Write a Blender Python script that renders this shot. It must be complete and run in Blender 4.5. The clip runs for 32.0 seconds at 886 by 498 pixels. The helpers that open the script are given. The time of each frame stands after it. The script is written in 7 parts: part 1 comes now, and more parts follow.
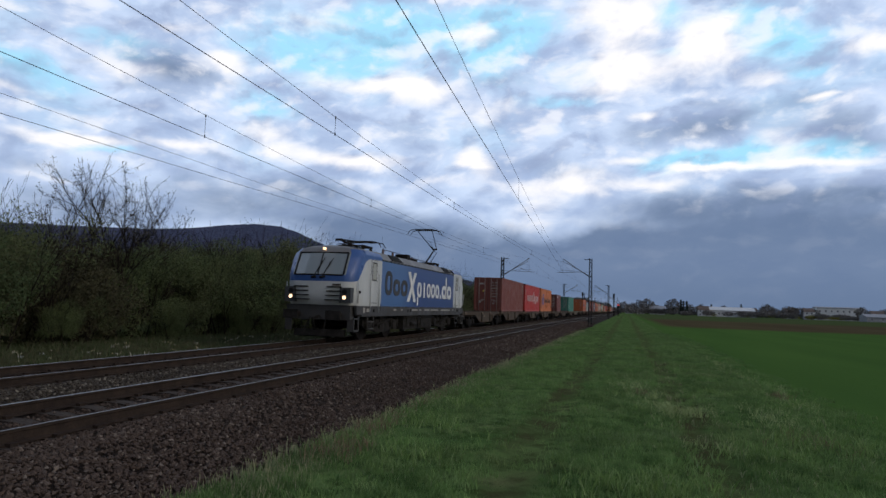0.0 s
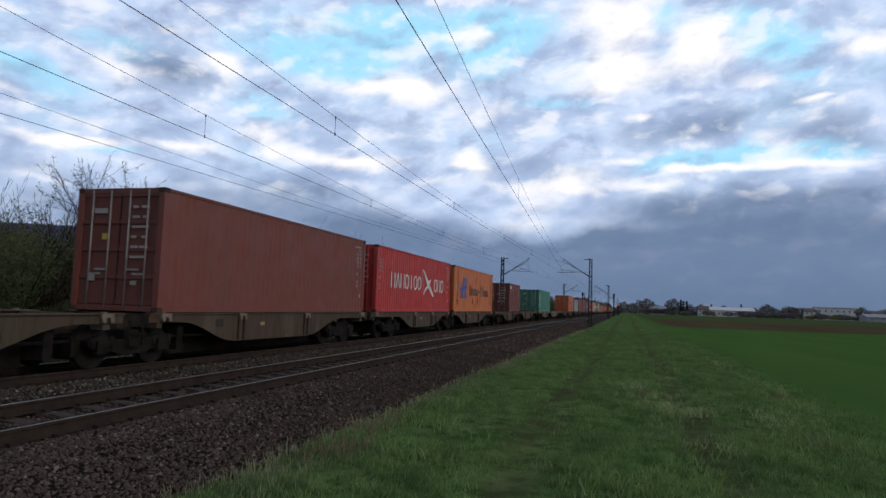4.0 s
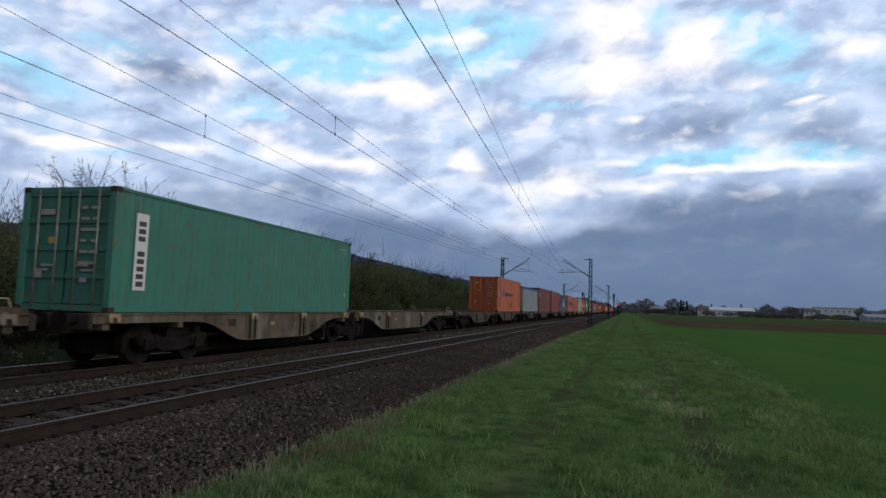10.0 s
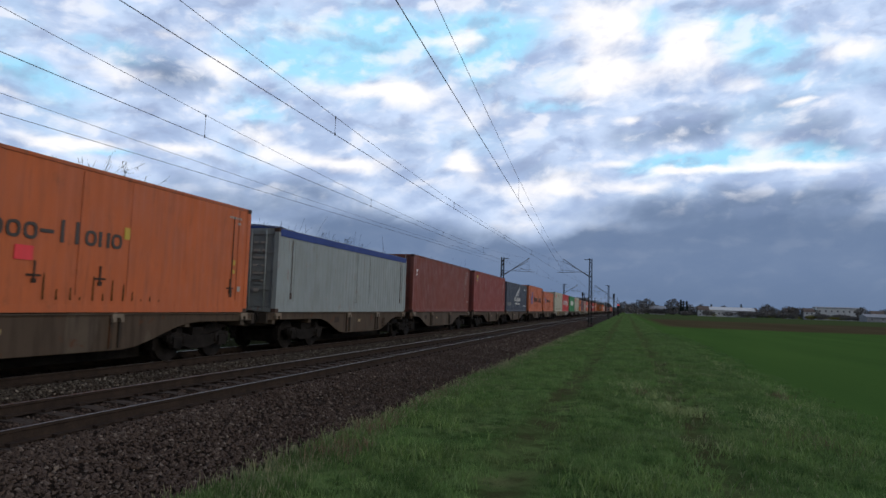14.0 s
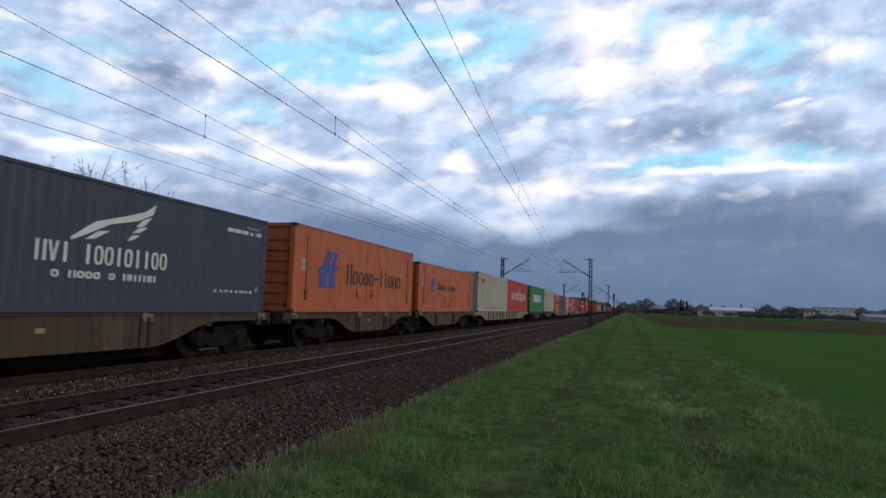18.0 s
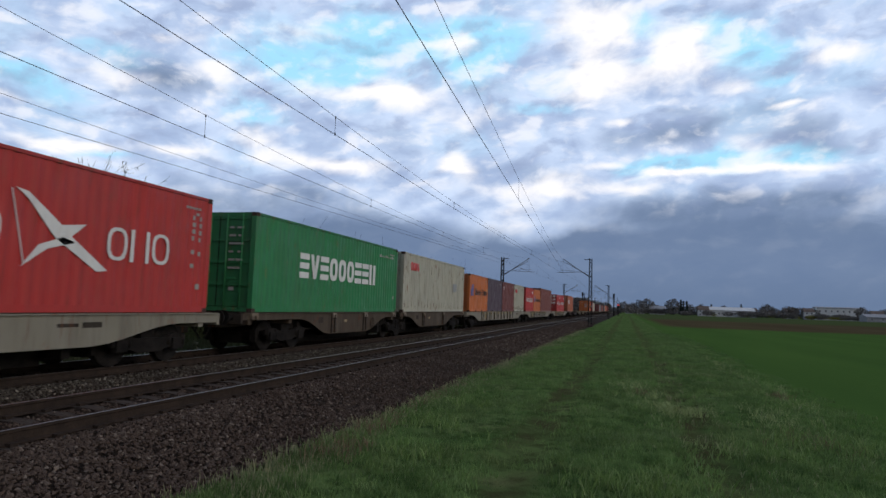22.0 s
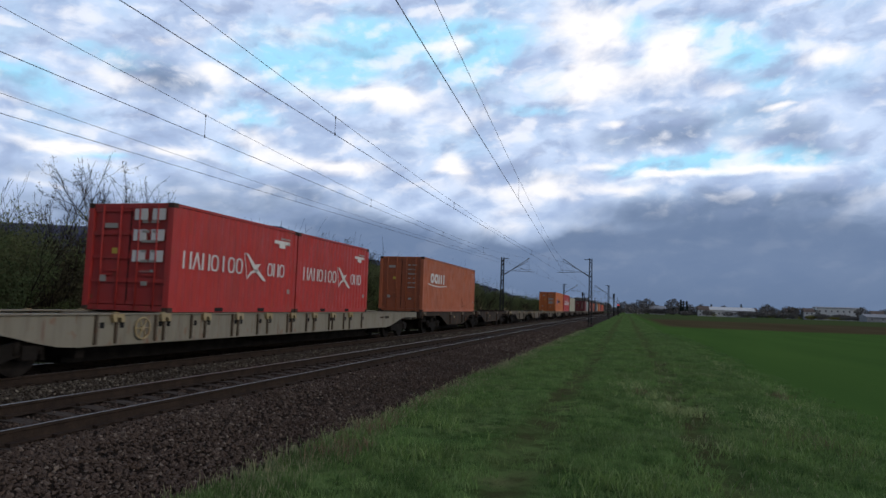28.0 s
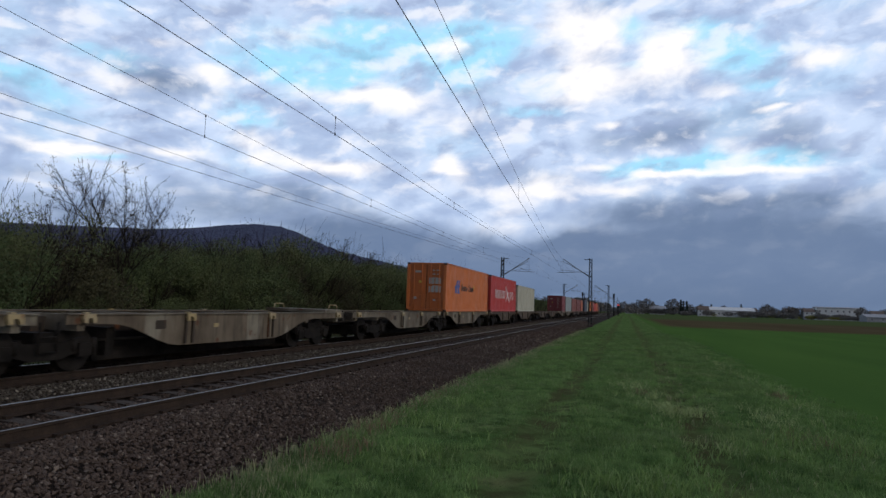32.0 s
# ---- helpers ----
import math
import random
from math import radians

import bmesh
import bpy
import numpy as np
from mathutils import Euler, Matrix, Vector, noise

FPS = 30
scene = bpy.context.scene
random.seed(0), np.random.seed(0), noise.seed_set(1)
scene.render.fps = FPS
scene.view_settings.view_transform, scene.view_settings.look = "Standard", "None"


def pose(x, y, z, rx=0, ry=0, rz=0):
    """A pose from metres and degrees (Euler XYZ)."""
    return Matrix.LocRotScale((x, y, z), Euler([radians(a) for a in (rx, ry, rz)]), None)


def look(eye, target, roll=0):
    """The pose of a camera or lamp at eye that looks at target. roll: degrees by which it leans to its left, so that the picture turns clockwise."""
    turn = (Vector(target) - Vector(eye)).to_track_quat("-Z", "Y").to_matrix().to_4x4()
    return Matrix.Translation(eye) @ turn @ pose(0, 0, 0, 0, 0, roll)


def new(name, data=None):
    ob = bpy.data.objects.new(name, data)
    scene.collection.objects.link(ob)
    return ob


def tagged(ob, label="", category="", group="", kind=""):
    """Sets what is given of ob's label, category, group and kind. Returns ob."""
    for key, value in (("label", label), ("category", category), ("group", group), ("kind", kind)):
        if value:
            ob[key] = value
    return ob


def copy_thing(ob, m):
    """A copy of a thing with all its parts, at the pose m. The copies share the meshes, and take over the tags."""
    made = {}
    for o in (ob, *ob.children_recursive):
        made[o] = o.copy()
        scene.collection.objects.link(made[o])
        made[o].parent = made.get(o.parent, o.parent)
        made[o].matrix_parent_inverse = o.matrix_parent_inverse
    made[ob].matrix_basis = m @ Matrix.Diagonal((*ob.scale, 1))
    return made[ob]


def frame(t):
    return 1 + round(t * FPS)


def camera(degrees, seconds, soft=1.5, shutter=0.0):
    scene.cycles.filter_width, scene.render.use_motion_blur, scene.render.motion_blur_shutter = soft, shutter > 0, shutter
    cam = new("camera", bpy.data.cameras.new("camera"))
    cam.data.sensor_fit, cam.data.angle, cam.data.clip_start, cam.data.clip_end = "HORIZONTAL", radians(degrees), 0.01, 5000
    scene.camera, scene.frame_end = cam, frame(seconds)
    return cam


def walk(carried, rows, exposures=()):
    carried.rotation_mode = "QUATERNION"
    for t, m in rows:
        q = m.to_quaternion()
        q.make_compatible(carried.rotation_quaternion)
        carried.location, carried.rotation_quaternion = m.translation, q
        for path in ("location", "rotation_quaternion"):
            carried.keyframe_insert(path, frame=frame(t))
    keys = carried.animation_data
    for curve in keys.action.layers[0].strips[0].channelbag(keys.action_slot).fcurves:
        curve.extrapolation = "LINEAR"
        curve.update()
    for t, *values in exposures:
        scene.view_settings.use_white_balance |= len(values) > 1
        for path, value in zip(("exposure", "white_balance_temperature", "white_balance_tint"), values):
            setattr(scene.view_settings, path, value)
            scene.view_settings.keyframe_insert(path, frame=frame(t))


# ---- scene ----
# The camera stands still on the grass path beside the line: x across the tracks, y along them, z = 0 at the rail tops.
cam = camera(67.88, 32.0, soft=1.5, shutter=0.12)
EYE = (0.0, 0.0, 1.571)
YAW, PITCH = 0.2731, 0.0846
AIM = (EYE[0] - math.sin(YAW) * math.cos(PITCH), math.cos(YAW) * math.cos(PITCH), EYE[2] + math.sin(PITCH))
walk(cam, [(0.0, look(EYE, AIM, 1.94)), (32.0, look(EYE, AIM, 1.94))], exposures=[(0.0, 0.08), (32.0, 0.08)])

# ---- light: a low veiled sun behind the camera, broken cloud all round ----
SUN_TO = Vector((0.86, -0.24, 0.45)).normalized()
world = bpy.data.worlds.new("world")
scene.world = world
world.use_nodes = True
wn = world.node_tree
sky = wn.nodes.new("ShaderNodeTexSky")
sky.sky_type, sky.sun_disc = "NISHITA", False
sky.sun_elevation = math.asin(SUN_TO.z)
sky.sun_rotation = math.atan2(SUN_TO.x, SUN_TO.y)
open_sky = wn.nodes["Background"]
open_sky.inputs[1].default_value = 0.12
wn.links.new(sky.outputs[0], open_sky.inputs[0])
cloudy = wn.nodes.new("ShaderNodeBackground")
cloudy.inputs[0].default_value, cloudy.inputs[1].default_value = (0.62, 0.66, 0.86, 1), 0.43
w_coord = wn.nodes.new("ShaderNodeTexCoord")
w_noise = wn.nodes.new("ShaderNodeTexNoise")
w_noise.inputs["Scale"].default_value, w_noise.inputs["Detail"].default_value = 4.0, 5.0
w_ramp = wn.nodes.new("ShaderNodeValToRGB")
w_ramp.color_ramp.elements[0].position, w_ramp.color_ramp.elements[1].position = 0.36, 0.56
w_mix = wn.nodes.new("ShaderNodeMixShader")
wn.links.new(w_coord.outputs["Generated"], w_noise.inputs["Vector"])
wn.links.new(w_noise.outputs["Fac"], w_ramp.inputs[0])
wn.links.new(w_ramp.outputs[0], w_mix.inputs[0])
wn.links.new(open_sky.outputs[0], w_mix.inputs[1])
wn.links.new(cloudy.outputs[0], w_mix.inputs[2])
wn.links.new(w_mix.outputs[0], wn.nodes["World Output"].inputs[0])
sun = new("sun", bpy.data.lights.new("sun", "SUN"))
sun.data.energy, sun.data.angle, sun.data.color = 0.84, radians(20), (1.0, 0.93, 0.85)
sun.matrix_world = look(SUN_TO * 50, (0, 0, 0))


# ---- materials ----
def mat(name, rough=0.6, metal=0.0, col=(0.5, 0.5, 0.5)):
    m = bpy.data.materials.new(name)
    m.use_nodes = True
    b = m.node_tree.nodes["Principled BSDF"]
    b.inputs["Roughness"].default_value, b.inputs["Metallic"].default_value = rough, metal
    b.inputs["Base Color"].default_value = (*col, 1)
    return m, m.node_tree.nodes, m.node_tree.links, b


def noise_fac(n, l, scale, detail=4.0, lo=0.4, hi=0.6, stretch=(1, 1, 1), coord="Object", rough=0.55):
    """A noise in metres, sharpened between lo and hi."""
    tc, mp, no, rp = n.new("ShaderNodeTexCoord"), n.new("ShaderNodeMapping"), n.new("ShaderNodeTexNoise"), n.new("ShaderNodeMapRange")
    mp.inputs["Scale"].default_value = stretch
    no.inputs["Scale"].default_value, no.inputs["Detail"].default_value, no.inputs["Roughness"].default_value = scale, detail, rough
    rp.inputs["From Min"].default_value, rp.inputs["From Max"].default_value = lo, hi
    if coord == "World":
        geo = n.new("ShaderNodeNewGeometry")
        l.new(geo.outputs["Position"], mp.inputs[0])
    else:
        l.new(tc.outputs[coord], mp.inputs[0])
    l.new(mp.outputs[0], no.inputs["Vector"])
    l.new(no.outputs["Fac"], rp.inputs["Value"])
    return rp.outputs[0]


def mix(n, l, fac, a, b):
    m = n.new("ShaderNodeMix")
    m.data_type = "RGBA"
    for k, v in ((0, fac), (6, a), (7, b)):
        if isinstance(v, (int, float)):
            m.inputs[k].default_value = v
        elif isinstance(v, tuple):
            m.inputs[k].default_value = (*v, 1)
        else:
            l.new(v, m.inputs[k])
    return m.outputs[2]


def math_node(n, l, op, a, b=None):
    m = n.new("ShaderNodeMath")
    m.operation = op
    for k, v in ((0, a), (1, b)):
        if isinstance(v, (int, float)):
            m.inputs[k].default_value = v
        elif v is not None:
            l.new(v, m.inputs[k])
    return m.outputs[0]


def bump(n, l, b, height, strength=0.4, dist=0.01):
    k = n.new("ShaderNodeBump")
    k.inputs["Strength"].default_value, k.inputs["Distance"].default_value = strength, dist
    l.new(height, k.inputs["Height"])
    l.new(k.outputs[0], b.inputs["Normal"])


def paint(name, col, rough=0.45, dirt=0.35, grime=(0.06, 0.045, 0.035), rust=0.12, fade=0.12):
    """Weathered coach paint: faded patches, rain streaks of grime, rust spots."""
    m, n, l, b = mat(name, rough)
    b.inputs["Specular IOR Level"].default_value = 0.3 if rough < 0.7 else 0.12
    faded = tuple(min(1, c * 0.8 + fade) for c in col)
    c = mix(n, l, noise_fac(n, l, 0.55, 3, 0.3, 0.8), col, faded)
    streak = math_node(n, l, "MULTIPLY", noise_fac(n, l, 2.2, 5, 0.45, 0.85, (1, 3.0, 0.35)), dirt)
    c = mix(n, l, streak, c, grime)
    spot = math_node(n, l, "MULTIPLY", noise_fac(n, l, 3.5, 7, 0.62, 0.72, (1, 1, 0.6)), rust * 5)
    c = mix(n, l, spot, c, (0.16, 0.06, 0.025))
    run = math_node(n, l, "MULTIPLY", noise_fac(n, l, 3.0, 6, 0.60, 0.68, (1, 2.6, 0.30)), min(0.9, rust * 3.5))
    c = mix(n, l, run, c, (0.11, 0.045, 0.02))
    l.new(c, b.inputs["Base Color"])
    r = n.new("ShaderNodeMapRange")
    r.inputs["To Min"].default_value, r.inputs["To Max"].default_value = rough - 0.06, rough + 0.25
    l.new(noise_fac(n, l, 1.6, 4, 0.3, 0.7), r.inputs["Value"])
    l.new(r.outputs[0], b.inputs["Roughness"])
    bump(n, l, b, noise_fac(n, l, 9, 3, 0.2, 0.8), 0.15, 0.004)
    return m


def two_tone(name, a, c2, scale, rough=0.8, metal=0.0, lo=0.35, hi=0.65, stretch=(1, 1, 1), bumpy=0.4, dist=0.01, coord="Object"):
    m, n, l, b = mat(name, rough, metal)
    b.inputs["Specular IOR Level"].default_value = 0.5 if rough < 0.5 else 0.05
    f = noise_fac(n, l, scale, 6, lo, hi, stretch, coord)
    f2 = noise_fac(n, l, scale * 7, 4, 0.3, 0.7, stretch, coord)
    c = mix(n, l, f, a, c2)
    l.new(mix(n, l, math_node(n, l, "MULTIPLY", f2, 0.35), c, tuple(x * 0.55 for x in a)), b.inputs["Base Color"])
    if bumpy:
        bump(n, l, b, f2, bumpy, dist)
    return m


def island_mix(name, cols, rough=0.8, translucent=0.0, patches=()):
    """Loose pieces, each with a colour of its own from a ramp."""
    m, n, l, b = mat(name, rough)
    geo, rp = n.new("ShaderNodeNewGeometry"), n.new("ShaderNodeValToRGB")
    l.new(geo.outputs["Random Per Island"], rp.inputs[0])
    e = rp.color_ramp.elements
    while len(e) < len(cols):
        e.new(0.5)
    for i, c in enumerate(cols):
        e[i].position, e[i].color = i / (len(cols) - 1), (*c, 1)
    c = rp.outputs[0]
    for scale, tint, share in patches:
        c = mix(n, l, math_node(n, l, "MULTIPLY", noise_fac(n, l, scale, 5, 0.48, 0.66, coord="World"), share), c, tint)
    l.new(c, b.inputs["Base Color"])
    b.inputs["Specular IOR Level"].default_value = 0.06
    if translucent:
        t, mx = n.new("ShaderNodeBsdfTranslucent"), n.new("ShaderNodeMixShader")
        l.new(c, t.inputs[0])
        mx.inputs[0].default_value = translucent
        l.new(b.outputs[0], mx.inputs[1])
        l.new(t.outputs[0], mx.inputs[2])
        l.new(mx.outputs[0], n["Material Output"].inputs[0])
    return m


def glow(name, col, strength):
    m, n, l, b = mat(name, 0.3)
    b.inputs["Emission Color"].default_value, b.inputs["Emission Strength"].default_value = (*col, 1), strength
    return m


# ---- mesh helpers ----
def box(bm, x0, y0, z0, x1, y1, z1):
    vs = [bm.verts.new(p) for p in ((x0, y0, z0), (x1, y0, z0), (x1, y1, z0), (x0, y1, z0), (x0, y0, z1), (x1, y0, z1), (x1, y1, z1), (x0, y1, z1))]
    for f in ((0, 3, 2, 1), (4, 5, 6, 7), (0, 1, 5, 4), (1, 2, 6, 5), (2, 3, 7, 6), (3, 0, 4, 7)):
        bm.faces.new([vs[i] for i in f])


def boxes(*cs):
    bm = bmesh.new()
    for c in cs:
        box(bm, *c)
    return bm


def tube(bm, p0, p1, r0, r1=None, n=8, caps=True):
    """A straight round bar from p0 to p1."""
    p0, p1 = Vector(p0), Vector(p1)
    r1 = r0 if r1 is None else r1
    d = (p1 - p0).normalized()
    a = d.orthogonal().normalized()
    b = d.cross(a)
    rings = []
    for p, r in ((p0, r0), (p1, r1)):
        rings.append([bm.verts.new(p + (a * math.cos(2 * math.pi * i / n) + b * math.sin(2 * math.pi * i / n)) * r) for i in range(n)])
    for i in range(n):
        f = bm.faces.new((rings[0][i], rings[0][(i + 1) % n], rings[1][(i + 1) % n], rings[1][i]))
        f.smooth = n > 5
    if caps:
        bm.faces.new(rings[0][::-1])
        bm.faces.new(rings[1])


def tubes(*segs, n=8):
    bm = bmesh.new()
    for s in segs:
        tube(bm, *s, n=n)
    return bm


def prism(bm, outline, x0, x1):
    """An outline of (y, z), anticlockwise seen from +x, pushed from x0 to x1."""
    a = [bm.verts.new((x0, y, z)) for y, z in outline]
    b = [bm.verts.new((x1, y, z)) for y, z in outline]
    bm.faces.new(a[::-1])
    bm.faces.new(b)
    k = len(outline)
    for i in range(k):
        bm.faces.new((a[i], a[(i + 1) % k], b[(i + 1) % k], b[i]))


def extrude_y(bm, outline, y0, y1):
    """An outline of (x, z) pushed along the line."""
    a = [bm.verts.new((x, y0, z)) for x, z in outline]
    b = [bm.verts.new((x, y1, z)) for x, z in outline]
    bm.faces.new(a)
    bm.faces.new(b[::-1])
    k = len(outline)
    for i in range(k):
        bm.faces.new((a[(i + 1) % k], a[i], b[i], b[(i + 1) % k]))


def mesh_of(name, bm, material):
    bmesh.ops.recalc_face_normals(bm, faces=bm.faces[:])
    me = bpy.data.meshes.new(name)
    bm.to_mesh(me)
    bm.free()
    me.materials.append(material)
    return me


def part(name, bm, material, parent=None, label="", at=None):
    ob = new(name, bm if isinstance(bm, bpy.types.Mesh) else mesh_of(name, bm, material))
    ob.parent = parent
    if at is not None:
        ob.location = at
    if label:
        ob["label"] = label
    return ob


def raw(name, verts, faces, material, parent=None):
    me = bpy.data.meshes.new(name)
    me.from_pydata(verts, [], faces)
    me.materials.append(material)
    ob = new(name, me)
    ob.parent = parent
    return ob


def thing(name, label, category, group="", kind="", at=(0, 0, 0)):
    ob = new(name)
    ob.location = at
    ob.empty_display_size = 0.3
    return tagged(ob, label, category, group, kind)


NEAR_X, FAR_X = -7.478, -11.475
STEEL_WORN = two_tone("worn rail steel", (0.25, 0.238, 0.228), (0.31, 0.298, 0.285), 0.3, 0.42, 1.0, bumpy=0)
RAIL_RUST = two_tone("rusty rail", (0.02565, 0.0189, 0.01553), (0.0405, 0.02902, 0.02228), 4, 0.9)
STEEL_DARK = two_tone("sooty steel", (0.008, 0.0072, 0.0065), (0.020, 0.017, 0.015), 3, 0.85, 0.0)
GALV = two_tone("weathered galvanised steel", (0.10, 0.105, 0.11), (0.16, 0.165, 0.17), 3, 0.6, 0.4)
MAST = two_tone("dull grey-green mast steel", (0.020, 0.022, 0.023), (0.038, 0.04, 0.04), 2, 0.8, 0.1)
COPPER = two_tone("weathered copper wire", (0.05, 0.052, 0.06), (0.08, 0.08, 0.085), 3, 0.7, 0.0, bumpy=0)
INSUL = two_tone("brown glazed porcelain", (0.05, 0.025, 0.018), (0.07, 0.035, 0.025), 6, 0.25)


# ---- sky: the cloud deck ahead, drifting slowly away to the hills ----
BRIGHT_HEADS = ((-1.3, 24.1, 2.9, 2.3, 1.10), (7.3, 21.5, 2.6, 2.0, 1.20), (0.4, 19.5, 3.9, 1.6, 0.85), (-13.4, 22.7, 1.7, 0.9, 0.90), (-21.4, 18.5, 5.3, 1.0, 1.00), (-28.3, 22.9, 3.0, 0.7, 0.60), (-38.1, 21.4, 1.9, 0.6, 0.60), (-42.7, 17.5, 2.8, 0.8, 0.75), (-34.2, 18.9, 2.2, 0.6, 0.85), (-45.8, 11.7, 4.5, 0.6, 1.05), (-31.3, 14.0, 2.7, 0.7, 0.70), (-25.5, 12.3, 5.4, 0.8, 0.95), (-12.4, 12.6, 1.5, 1.0, 1.00), (-11.2, 16.4, 3.8, 1.0, 0.75), (-5.9, 10.7, 4.2, 1.0, 0.80), (-7.3, 8.1, 3.4, 1.7, 0.50), (5.8, 11.7, 2.8, 0.4, 1.10), (11.8, 12.9, 1.9, 1.0, 0.95), (14.3, 11.7, 3.5, 0.4, 0.90), (14.7, 16.3, 1.5, 0.3, 0.85))
BRIGHT_RIMS = ((1.6, 16.0, 1.2, 0.4, 0.80), (10.5, 18.5, 1.2, 0.6, 0.55), (17.6, 20.0, 1.9, 0.6, 0.85), (1.8, 10.5, 3.6, 0.5, 0.65), (-16.5, 10.7, 2.2, 0.4, 0.70), (0.2, 12.5, 1.9, 0.4, 0.80), (-1.8, 20.6, 1.5, 0.9, 0.50), (-47.9, 8.3, 2.7, 0.4, 0.60), (-25.9, 20.9, 1.3, 0.6, 0.60), (-49.5, 14.4, 2.3, 0.6, 0.60), (0.0, 6.9, 1.9, 0.6, 0.20), (-37.5, 12.3, 2.1, 0.4, 0.60))
GAPS = ((-11.2, 22.5, 3.8, 2.7, 1.15), (-27.4, 20.9, 5.7, 1.9, 1.00), (-20.6, 23.7, 4.6, 1.8, 0.85), (-42.8, 19.0, 3.2, 0.8, 0.75), (-49.5, 16.7, 1.9, 0.9, 0.80), (-47.7, 15.1, 3.0, 0.8, 0.60), (-4.8, 17.3, 2.6, 0.6, 0.80), (11.9, 20.9, 3.2, 1.3, 0.90), (9.5, 22.9, 2.8, 1.0, 0.75), (3.6, 21.0, 1.9, 0.6, 0.60), (3.1, 24.0, 2.0, 0.8, 0.70), (7.9, 12.5, 4.4, 0.8, 1.20), (14.5, 12.5, 3.5, 0.8, 1.10), (2.3, 11.9, 2.1, 0.6, 0.80), (-31.2, 16.3, 2.9, 1.3, 0.60), (-42.8, 11.0, 3.6, 0.4, 0.60), (13.8, 18.5, 1.4, 0.5, 0.50), (-23.4, 20.2, 3.5, 0.8, 0.70))
GREY_PATCHES = ((-41.2, 18.8, 3.2, 1.0, 0.55), (-38.8, 18.0, 2.1, 0.8, 0.50), (-50.1, 19.8, 2.9, 0.9, 0.40), (-49.9, 15.9, 1.1, 0.6, 0.55), (-34.8, 17.7, 2.5, 0.8, 0.50), (-40.6, 16.4, 3.2, 0.6, 0.42), (-20.9, 21.8, 2.9, 0.5, 0.40), (-48.0, 9.3, 3.2, 0.8, 0.42), (-18.4, 14.1, 4.0, 1.6, 0.36), (-32.5, 9.9, 6.2, 1.0, 0.25), (-34.6, 8.1, 7.5, 1.3, 0.50), (-45.2, 6.2, 6.5, 1.3, 0.80), (-24.3, 6.7, 6.9, 1.9, 0.80), (-10.8, 19.3, 3.8, 0.7, 0.42), (-8.2, 12.3, 4.0, 0.6, 0.50), (3.6, 14.6, 4.5, 0.9, 0.60), (7.9, 15.6, 3.0, 0.8, 0.48), (14.9, 14.3, 3.2, 1.0, 0.62), (12.6, 16.4, 3.1, 0.6, 0.42), (17.6, 12.9, 2.1, 0.7, 0.50))
DARK_BANKS = ((12.4, 9.4, 10.5, 1.0, 0.72), (12.3, 6.1, 11.4, 2.1, 1.25), (6.2, 3.7, 11.9, 2.2, 1.35), (-9.9, 3.0, 10.8, 1.6, 1.05), (0.0, 5.0, 4.3, 0.9, 0.90), (2.7, 8.4, 4.2, 0.8, 0.40), (-17.8, 5.4, 6.4, 1.5, 0.85), (14.2, 1.8, 10.2, 2.1, 1.40), (-4.6, 11.5, 2.3, 0.4, 0.50), (-35.3, 11.8, 1.3, 0.4, 0.45), (-26.8, 9.5, 2.9, 0.7, 0.40), (-45.3, 17.5, 1.5, 0.3, 0.35), (7.1, 16.9, 1.9, 0.4, 0.40), (13.3, 19.2, 2.7, 0.4, 0.30))


